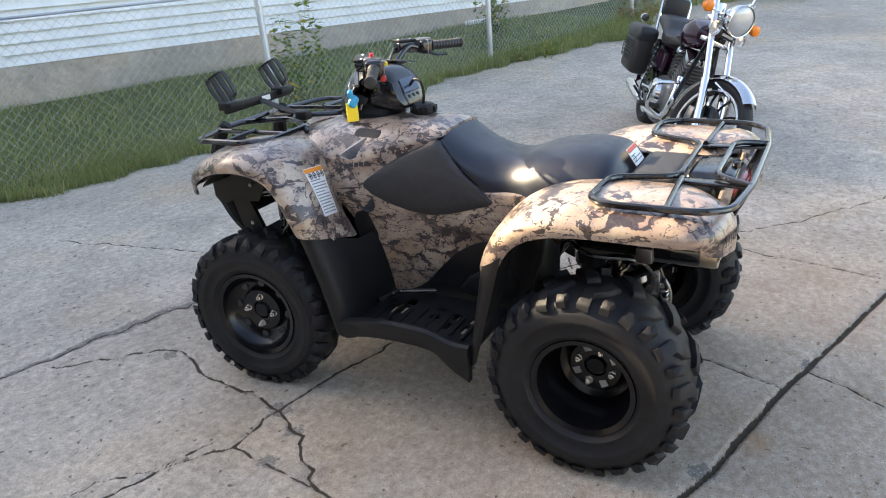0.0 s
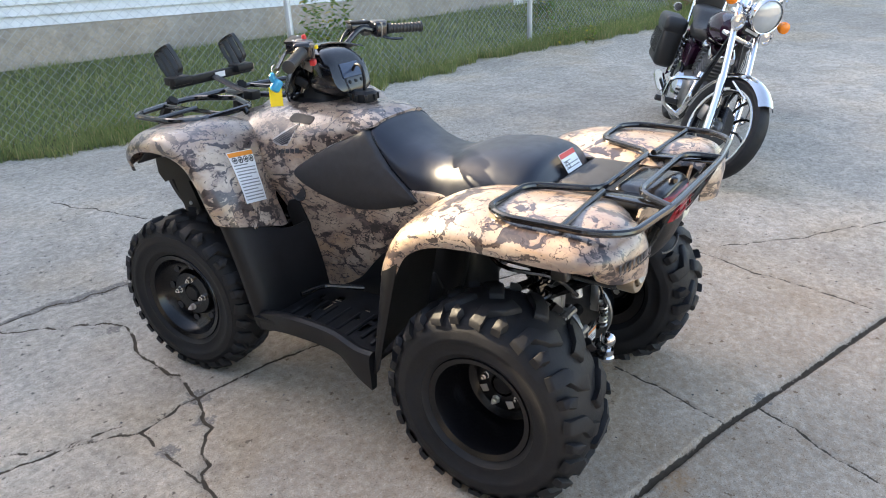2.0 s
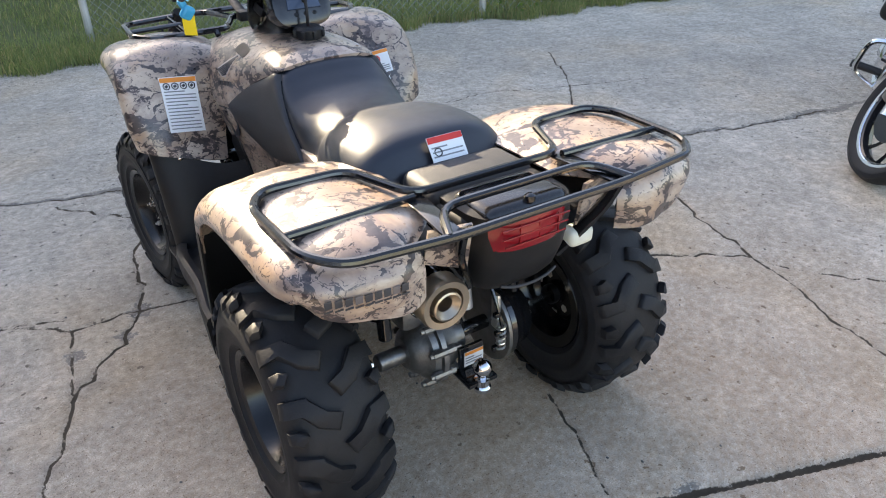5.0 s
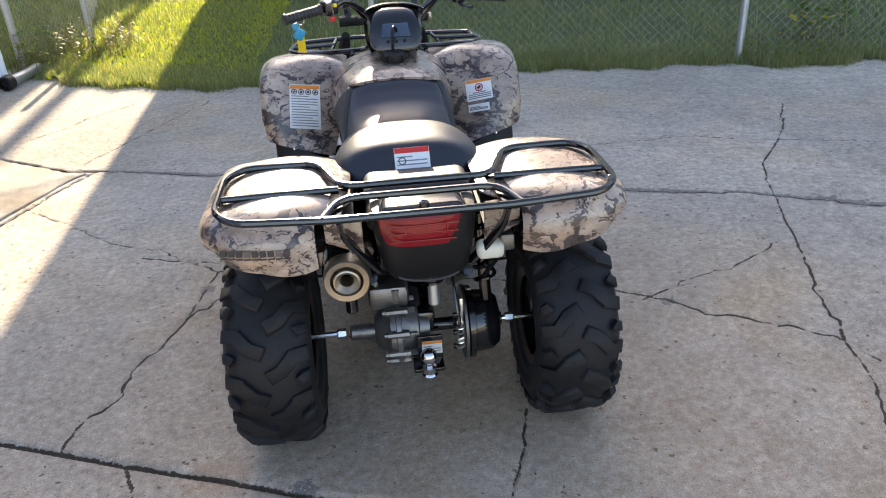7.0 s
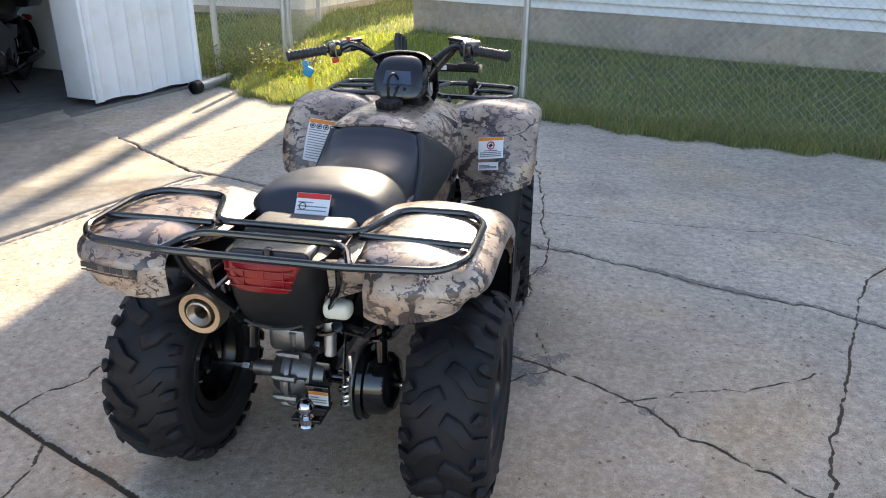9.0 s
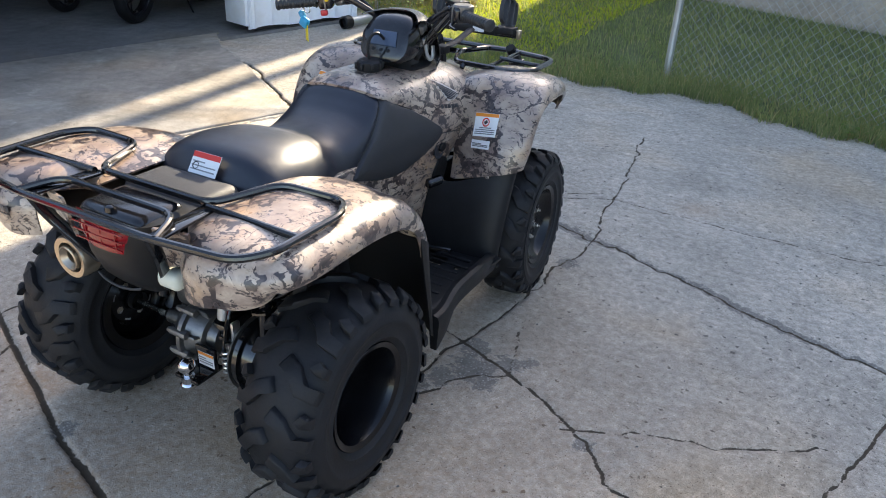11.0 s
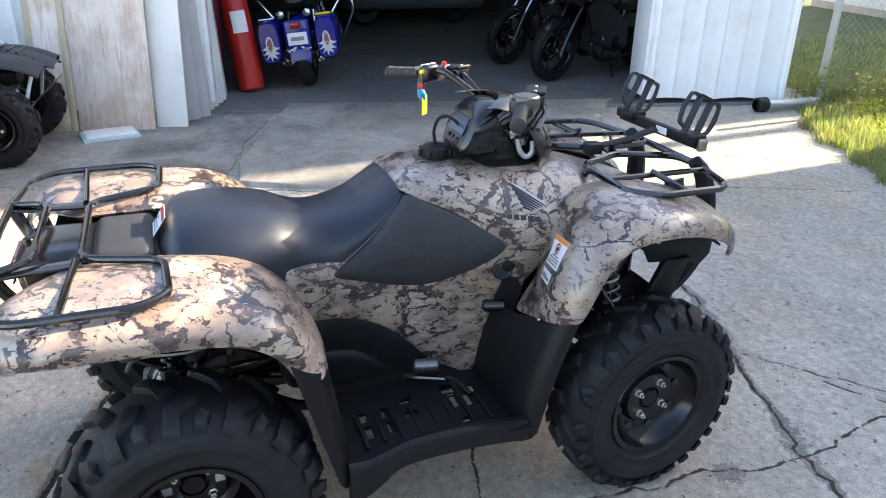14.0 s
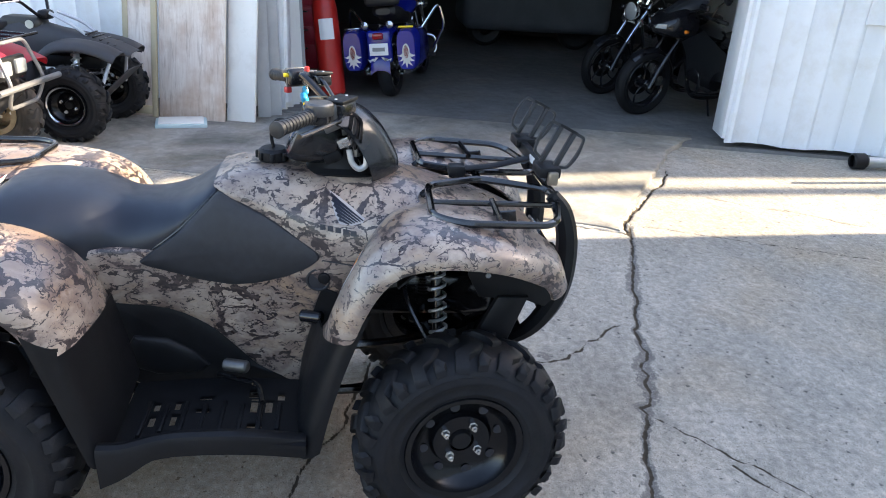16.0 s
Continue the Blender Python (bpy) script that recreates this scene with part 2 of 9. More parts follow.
FRAME_BLACK = plain("black_painted_steel", (0.007, 0.007, 0.008), 0.10, grain=90, vary=0.35, bump=0.02, spec=0.8, uneven=0.03)
def vinyl():
    """Taut seat vinyl with soft puckers and a fine leather grain."""
    k = Mat("seat_vinyl", (0.006, 0.009, 0.018), 0.25)
    k.p.inputs["Specular IOR Level"].default_value = 0.65
    pucker = k.noise(13, 3, 0.5, 0.8, k.stretch(0.8, 1.6, 1.0)).outputs["Fac"]
    k.color(k.mix(pucker, (0.005, 0.007, 0.013), (0.008, 0.011, 0.022)))
    k.rough(k.ramp(k.noise(26, 4).outputs["Fac"], (0.3, 0.34), (0.7, 0.42)))
    k.bump(k.math("ADD", pucker, k.math("MULTIPLY", k.noise(420, 4).outputs["Fac"], 0.02)), 0.12, 0.003)
    return k.m


SEAT_VINYL = vinyl()
PANEL_PLASTIC = plain("textured_side_plastic", (0.032, 0.032, 0.035), 0.55, grain=600, bump=0.4, spec=0.45)
RUBBER = plain("tyre_rubber", (0.015, 0.015, 0.017), 0.56, grain=120, vary=0.45, bump=0.4, dirt=(0.022, 0.021, 0.019), spec=0.25)
RIM_BLACK = plain("black_rim_enamel", (0.004, 0.004, 0.005), 0.2, grain=60, spec=0.4, bump=0.02)
CHROME = plain("chrome", (0.72, 0.72, 0.73), 0.1, 1.0, grain=30, vary=0.12, bump=0.03)
ZINC = plain("zinc_bolt", (0.78, 0.77, 0.74), 0.26, 1.0, grain=50)
CAST = plain("cast_aluminium", (0.21, 0.205, 0.20), 0.40, 0.85, grain=140, vary=0.3, bump=0.4, dirt=(0.07, 0.06, 0.05))
STEEL_BROWN = plain("heat_tinted_steel", (0.42, 0.35, 0.27), 0.34, 0.9, grain=70, vary=0.3)
SMOKE = plain("smoked_cowl", (0.02, 0.021, 0.024), 0.2, grain=40, bump=0.03, spec=0.7)
DECAL = plain("smoke_decal", (0.11, 0.095, 0.095), 0.4)
RED_LENS = plain("red_lens", (0.25, 0.006, 0.011), 0.10, grain=40, vary=0.45)
WHITE_LABEL = plain("white_label_vinyl", (0.78, 0.78, 0.78), 0.4, grain=80, vary=0.06)
ORANGE_LABEL = plain("orange_label_ink", (0.8, 0.26, 0.03), 0.4, vary=0.08)
RED_LABEL = plain("red_label_ink", (0.6, 0.03, 0.02), 0.4, vary=0.08)
NAVY_INK = plain("navy_emblem_ink", (0.010, 0.011, 0.02), 0.3)
PALE_INK = plain("pale_emblem_ink", (0.42, 0.38, 0.36), 0.4)
INK = plain("black_ink", (0.03, 0.03, 0.035), 0.5)
GREY_INK = plain("grey_ink", (0.22, 0.22, 0.23), 0.5)
YELLOW = plain("yellow_plastic", (0.85, 0.62, 0.02), 0.4, vary=0.1)
BLUE_TAG = plain("blue_fob_plastic", (0.02, 0.34, 0.62), 0.4, vary=0.2)
RED_PLASTIC = plain("red_plastic", (0.55, 0.03, 0.03), 0.35, vary=0.2)
FOAM = plain("grey_rubber_grip", (0.025, 0.025, 0.026), 0.5, grain=200, bump=0.3)
CREAM = plain("cream_plastic", (0.62, 0.62, 0.52), 0.45, vary=0.15)
SIDING = plain("white_siding_paint", (0.78, 0.78, 0.76), 0.55, grain=50, vary=0.05, dirt=(0.55, 0.54, 0.5))
FOUNDATION = concrete("house_foundation_render", (0.46, 0.40, 0.33), grain=0.35)
METAL_SIDING = plain("white_painted_metal", (0.87, 0.88, 0.90), 0.38, grain=20, vary=0.04, dirt=(0.7, 0.67, 0.62))
GALV = plain("galvanised_steel", (0.5, 0.51, 0.52), 0.42, 0.8, grain=60, vary=0.2)
# near-black walls: the shade inside the garage is put into their colour
SHADE_WALL = plain("dark_interior_board", (0.035, 0.034, 0.034), 0.85, grain=20, vary=0.3)
ROOFING = plain("asphalt_roofing", (0.07, 0.068, 0.065), 0.9, grain=120, vary=0.3, bump=0.5)


# ---- building tools ----
def part(name, bm, material, parent, label="", smooth=35.0):
    """Links a bmesh as one mesh object under a thing or a part."""
    me = bpy.data.meshes.new(name)
    bmesh.ops.recalc_face_normals(bm, faces=bm.faces)
    bm.to_mesh(me)
    bm.free()
    me.materials.append(material)
    if smooth:
        me.shade_smooth()
        me.set_sharp_from_angle(angle=radians(smooth))
    ob = new(name, me)
    if parent is not None:
        ob.parent = parent
    if label:
        tagged(ob, label)
    return ob


def again(src, parent, m):
    """Another object on the mesh of src, under parent."""
    ob = new(src.name.split(".")[0], src.data)
    ob.parent = parent
    ob.matrix_basis = m
    if "label" in src:
        ob["label"] = src["label"]
    return ob


def thing(name, label, category, m=None, group="", kind=""):
    ob = new(name)
    ob.empty_display_size = 0.1
    if m is not None:
        ob.matrix_basis = m
    return tagged(ob, label, category, group, kind)


def solo(name, bm, material, label, category, group="", kind="", smooth=35.0):
    return tagged(part(name, bm, material, None, "", smooth), label, category, group, kind)


def mesh_rows(rows, close_u=False, close_v=False, caps=False, bm=None):
    """Quads between rows of points; caps fills the first and last rows."""
    bm = bm or bmesh.new()
    vs = [[bm.verts.new(p) for p in r] for r in rows]
    nu, nv = len(vs), len(vs[0])
    for i in range(nu if close_u else nu - 1):
        for j in range(nv if close_v else nv - 1):
            a, b = vs[i], vs[(i + 1) % nu]
            bm.faces.new((a[j], a[(j + 1) % nv], b[(j + 1) % nv], b[j]))
    if caps:
        bm.faces.new(vs[0][::-1])
        bm.faces.new(vs[-1])
    return bm


def smooth_path(pts, n=6, closed=False):
    """A Catmull-Rom line through the points."""
    ps = [Vector(p) for p in pts]
    out = []
    m = len(ps)
    for i in range(m if closed else m - 1):
        p1, p2 = ps[i], ps[(i + 1) % m]
        p0 = ps[(i - 1) % m] if closed or i > 0 else p1 * 2 - p2
        p3 = ps[(i + 2) % m] if closed or i + 2 < m else p2 * 2 - p1
        for k in range(n):
            t = k / n
            out.append(0.5 * (2 * p1 + (p2 - p0) * t + (2 * p0 - 5 * p1 + 4 * p2 - p3) * t * t + (3 * p1 - 3 * p2 + p3 - p0) * t ** 3))
    if not closed:
        out.append(ps[-1])
    return out


def round_path(pts, r=0.03, n=4, closed=False):
    """A polyline whose corners are rounded by arcs of about radius r."""
    ps = [Vector(p) for p in pts]
    out = []
    m = len(ps)
    for i, p in enumerate(ps):
        if not closed and i in (0, m - 1):
            out.append(p)
            continue
        a, b = ps[i - 1] - p, ps[(i + 1) % m] - p
        d = min(r, a.length * 0.45, b.length * 0.45)
        s, e = p + a.normalized() * d, p + b.normalized() * d
        for k in range(n + 1):
            t = k / n
            out.append(s * (1 - t) ** 2 + p * 2 * t * (1 - t) + e * t * t)
    return out


def tube(path, r, segs=8, closed=False, bm=None, flat=1.0):
    """A tube along a path; r a number or a list of radii."""
    ps = [Vector(p) for p in path]
    n = len(ps)
    rows, up = [], None
    for i, p in enumerate(ps):
        a = ps[i - 1] if i or closed else p
        b = ps[(i + 1) % n] if i + 1 < n or closed else p
        d = (b - a).normalized()
        if up is None:
            up = Vector((0, 0, 1)) if abs(d.z) < 0.9 else Vector((1, 0, 0))
        side = d.cross(up).normalized()
        up = side.cross(d).normalized()
        rad = r[i] if isinstance(r, (list, tuple)) else r
        rows.append([p + (side * math.cos(t) + up * math.sin(t) * flat) * rad for t in (2 * math.pi * k / segs for k in range(segs))])
    return mesh_rows(rows, closed, True, not closed, bm)


def box(size, at=(0, 0, 0), bevel=0.0, bm=None, turn=None, segs=2):
    own = bmesh.new()
    bmesh.ops.create_cube(own, size=1.0)
    bmesh.ops.scale(own, vec=size, verts=own.verts)
    if bevel:
        bmesh.ops.bevel(own, geom=own.edges[:], offset=min(bevel, min(size) * 0.45), segments=segs, profile=0.5, affect="EDGES")
    m = Matrix.Translation(at) @ (turn or Matrix.Identity(4))
    bmesh.ops.transform(own, matrix=m, verts=own.verts)
    return merge(bm, own)


def merge(bm, own):
    if bm is None:
        return own
    tmp = bpy.data.meshes.new("tmp")
    own.to_mesh(tmp)
    own.free()
    bm.from_mesh(tmp)
    bpy.data.meshes.remove(tmp)
    return bm


def lathe(profile, segs=24, m=None, bm=None, closed=False):
    """Turns (along, radius) points round the x axis."""
    own = bmesh.new()
    rows = [[(a, r * math.cos(t), r * math.sin(t)) for t in (2 * math.pi * k / segs for k in range(segs))] for a, r in profile]
    mesh_rows(rows, closed, True, False, own)
    bmesh.ops.remove_doubles(own, verts=own.verts, dist=0.0003)
    if m is not None:
        bmesh.ops.transform(own, matrix=m, verts=own.verts)
    return merge(bm, own)


def rod(a, b, r, segs=10, bm=None, bevel=0.0):
    a, b = Vector(a), Vector(b)
    own = bmesh.new()
    d = (b - a).length
    lathe([(0, 0.0005), (0, r - bevel), (bevel, r), (d - bevel, r), (d, r - bevel), (d, 0.0005)] if bevel else [(0, 0.0005), (0, r), (d, r), (d, 0.0005)], segs, None, own)
    q = Vector((1, 0, 0)).rotation_difference((b - a).normalized()).to_matrix().to_4x4()
    bmesh.ops.transform(own, matrix=Matrix.Translation(a) @ q, verts=own.verts)
    return merge(bm, own)


def slab(outline, thick, bevel=0.004, bulge=0.0, bm=None, m=None):
    """A flat plate from a 2-D outline in x, y, thick along z, with soft edges and an optional pillowed top."""
    pts = [Vector((x, y, 0)) for x, y in outline]
    area = sum(p.x * q.y - q.x * p.y for p, q in zip(pts, pts[1:] + pts[:1])) / 2
    if area < 0:
        pts.reverse()
    n = len(pts)

    def inward(d):
        """The outline drawn in by d."""
        out = []
        for i, p in enumerate(pts):
            a, b = (p - pts[i - 1]), (pts[(i + 1) % n] - p)
            t = (a.normalized() + b.normalized())
            t = t.normalized() if t.length > 1e-6 else a.normalized()
            out.append(p + Vector((-t.y, t.x, 0)) * d)
        return out
    own = bmesh.new()
    rings = [(pts, 0.0), (pts, thick - bevel), (inward(bevel * 0.4), thick - bevel * 0.3), (inward(bevel), thick)]
    c = sum(pts, Vector()) / n
    if bulge:
        ins = inward(bevel)
        for f, z in ((0.9, 0.42), (0.75, 0.75), (0.5, 0.95), (0.25, 1.0)):
            rings.append(([c + (p - c) * f for p in ins], thick + bulge * z))
    mesh_rows([[(p.x, p.y, z) for p in r] for r, z in rings], False, True, True, own)
    if m is not None:
        bmesh.ops.transform(own, matrix=m, verts=own.verts)
    return merge(bm, own)


def shell(fn, nu, nv, thick, bm=None):
    """A curved sheet fn(u, v) with a real thickness along its normals and closed edges."""
    g = [[Vector(fn(i / nu, j / nv)) for j in range(nv + 1)] for i in range(nu + 1)]
    inner = []
    for i in range(nu + 1):
        row = []
        for j in range(nv + 1):
            du = g[min(i + 1, nu)][j] - g[max(i - 1, 0)][j]
            dv = g[i][min(j + 1, nv)] - g[i][max(j - 1, 0)]
            n = du.cross(dv)
            row.append(g[i][j] - (n.normalized() if n.length > 1e-9 else Vector((0, 0, 1))) * thick)
        inner.append(row)
    own = bmesh.new()
    mesh_rows(g, bm=own)
    mesh_rows(inner, bm=own)
    edge = lambda q: [q[0][j] for j in range(nv)] + [q[i][nv] for i in range(nu)] + [q[nu][j] for j in range(nv, 0, -1)] + [q[i][0] for i in range(nu, 0, -1)]
    mesh_rows([edge(g), edge(inner)], False, True, False, own)
    bmesh.ops.remove_doubles(own, verts=own.verts, dist=1e-5)
    return merge(bm, own)


def lerp_table(table, t):
    """Values of a table of (key, a, b, ...) rows between its rows, smoothly."""
    ks = [r[0] for r in table]
    t = min(max(t, ks[0]), ks[-1])
    i = max(k for k in range(len(ks) - 1) if ks[k] <= t)
    f = (t - ks[i]) / (ks[i + 1] - ks[i])
    p1, p2 = table[i], table[i + 1]
    p0 = table[i - 1] if i else p1
    p3 = table[i + 2] if i + 2 < len(table) else p2
    out = []
    for a0, a1, a2, a3 in zip(p0[1:], p1[1:], p2[1:], p3[1:]):
        m1, m2 = (a2 - a0) / 2, (a3 - a1) / 2
        out.append((2 * f ** 3 - 3 * f ** 2 + 1) * a1 + (f ** 3 - 2 * f ** 2 + f) * m1 + (3 * f ** 2 - 2 * f ** 3) * a2 + (f ** 3 - f ** 2) * m2)
    return out


def basis(o, x, y):
    """A frame at o with its x axis along x and its y axis near y."""
    x = Vector(x).normalized()
    z = x.cross(Vector(y)).normalized()
    y = z.cross(x)
    return Matrix(((x.x, y.x, z.x, o[0]), (x.y, y.y, z.y, o[1]), (x.z, y.z, z.z, o[2]), (0, 0, 0, 1)))


# ---- the ground ----
def rise(x):
    """The drive climbs gently beyond the parked motorcycle."""
    u = max(0.0, x - 1.2)
    return min(0.035 * u * u / (u + 1.5), 0.45)


TURF_EDGE = [(-60, 9), (-9, 7.5), (-3.7, 5.2), (-3.0, 4.56), (-2.85, 4.43), (-1.97, 4.0), (-1.2, 3.88), (0.3, 4.05), (1.3, 3.7), (2.4, 3.5), (3.2, 3.15), (4.2, 2.95), (5.2, 2.85), (6.0, 2.5), (7.8, 1.6), (12, -0.3), (60, -20)]


def turf_edge(x):
    return lerp_table(TURF_EDGE, x)[0]


def jagged(pts, rough, seed):
    """A crack's line: the given bends, broken up into short crooked pieces."""
    rnd = random.Random(seed)
    ps = [Vector((x, y)) for x, y in pts]
    out = [ps[0]]
    for a, b in zip(ps, ps[1:]):
        n = max(1, int((b - a).length / 0.030))
        d = (b - a).normalized()
        off = 0.0
        for k in range(1, n + 1):
            off = off * 0.8 + rnd.uniform(-1, 1) * rough * (2.2 if rnd.random() < 0.16 else 0.5)
            out.append(a.lerp(b, k / n) + (Vector((-d.y, d.x)) * off if k < n else Vector((0, 0))))
    return out


CRACKS = [  # half width, roughness, bends
    (0.006, 0.016, [(-1.98, 2.0), (-1.27, 1.78), (-0.95, 1.69), (-0.72, 1.6), (-0.45, 1.54), (-0.1, 1.44), (0.33, 1.3)]),
    (0.006, 0.016, [(0.33, 1.3), (0.56, 1.23), (0.9, 1.13), (1.22, 1.0), (1.45, 0.93), (1.9, 0.76), (2.35, 0.54), (3.2, 0.3), (4.6, 0.1)]),
    (0.014, 0.002, [(-1.9, -0.41), (-1.32, -0.61), (-0.92, -0.76), (-0.3, -0.98), (0.16, -1.1), (1.16, -1.43), (2.3, -1.8), (4.0, -2.4)]),
    (0.004, 0.010, [(-1.24, 0.67), (-1.0, 0.58), (-0.85, 0.46), (-0.62, 0.46), (-0.43, 0.43), (-0.29, 0.40), (0.0, 0.32), (0.15, 0.23), (0.27, 0.2), (0.42, 0.15), (0.54, 0.11), (0.65, 0.07)]),
    (0.004, 0.013, [(-0.76, 1.55), (-0.54, 1.31), (-0.45, 1.12), (-0.54, 0.93), (-0.58, 0.67), (-0.62, 0.46)]),
    (0.004, 0.012, [(-0.62, 0.46), (-0.74, 0.27), (-0.87, 0.13), (-0.92, 0.0), (-1.02, -0.31), (-1.13, -0.66)]),
    (0.003, 0.012, [(-0.85, 0.46), (-0.87, 0.3), (-0.9, 0.1)]),
    (0.0035, 0.010, [(0.24, 2.9), (0.32, 2.45), (0.42, 1.78), (0.51, 1.25), (0.49, 0.73), (0.47, 0.6), (0.46, 0.46), (0.45, 0.35), (0.425, 0.2), (0.385, 0.04), (0.38, -0.2)]),
    (0.003, 0.008, [(0.19, 1.63), (0.42, 1.78), (0.76, 1.77), (1.18, 1.76), (1.73, 1.78), (2.82, 1.35)]),
    (0.004, 0.010, [(0.42, -0.22), (0.47, -0.15), (0.52, -0.04), (0.57, 0.02), (0.65, 0.07), (0.74, 0.04), (0.81, 0.01), (0.89, -0.04), (0.94, -0.07), (1.02, -0.13), (1.18, -0.25), (1.5, -0.48)]),
    (0.0025, 0.010, [(0.91, -0.09), (1.31, 0.09), (1.65, 0.28)]),
    (0.0025, 0.010, [(0.65, 0.07), (0.62, 0.16), (0.56, 0.33)]),
    (0.0035, 0.012, [(2.68, 2.25), (2.42, 1.73), (2.02, 1.16), (1.88, 0.76), (1.71, 0.22), (1.50, -0.5), (1.485, -0.63), (1.436, -0.78), (1.386, -0.98), (1.28, -1.4)]),
    (0.0025, 0.008, [(0.33, -0.68), (0.28, -0.88), (0.2, -1.1)]),
    (0.0025, 0.010, [(0.34, -1.18), (0.29, -1.3), (0.2, -1.43), (0.1, -1.7)]),
    (0.003, 0.010, [(-2.2, 1.47), (-1.72, 1.12), (-1.45, 0.87), (-1.11, 0.67), (-0.86, 0.54)]),
    (0.0018, 0.012, [(-2.7, 2.3), (-2.4, 2.2), (-1.98, 2.0)]),
    (0.0035, 0.010, [(-1.99, 2.1), (-1.86, 2.43), (-1.67, 3.0), (-1.3, 3.8)]),
    (0.003, 0.010, [(-2.65, 2.65), (-2.42, 2.96), (-2.32, 3.23), (-2.07, 3.6)]),
    (0.0025, 0.010, [(-0.09, 1.44), (0.04, 1.56), (0.19, 1.7), (0.35, 1.82)]),
    (0.003, 0.010, [(-0.92, -0.75), (-0.85, -0.9), (-0.8, -1.4)]),
    (0.003, 0.012, [(1.51, -0.53), (1.574, -0.644), (1.664, -0.761), (1.95, -1.05), (2.43, -1.41), (3.2, -2.0)]),
    (0.012, 0.010, [(-2.62, -0.30), (-2.46, 0.1), (-2.26, 0.7), (-2.17, 1.0), (-2.08, 1.33), (-1.94, 1.78), (-1.85, 1.95), (-2.06, 2.0), (-2.5, 2.28), (-2.94, 2.58), (-3.2, 2.70)]),
    (0.008, 0.006, [(-2.64, -0.3), (-2.70, -0.48), (-2.83, -0.95), (-3.0, -1.6)]),
    (0.006, 0.03, [(8.2, 0.3), (7.6, -0.2), (6.55, -0.41), (6.98, -0.71), (7.6, -1.2)]),
    (0.006, 0.03, [(3.6, 1.1), (3.9, 1.24), (4.56, 1.27), (5.64, 1.16)]),
]


def axis(a, b, step, far):
    """Grid lines: even steps from a to b, then ever wider ones out to far."""
    mid = list(np.arange(a, b + step / 2, step))
    lo, hi, s = [], [], step
    while (lo[-1] if lo else a) > -far:
        s *= 1.13
        lo.append((lo[-1] if lo else a) - s)
        hi.append((hi[-1] if hi else mid[-1]) + s)
    return np.array(lo[::-1] + mid + hi)


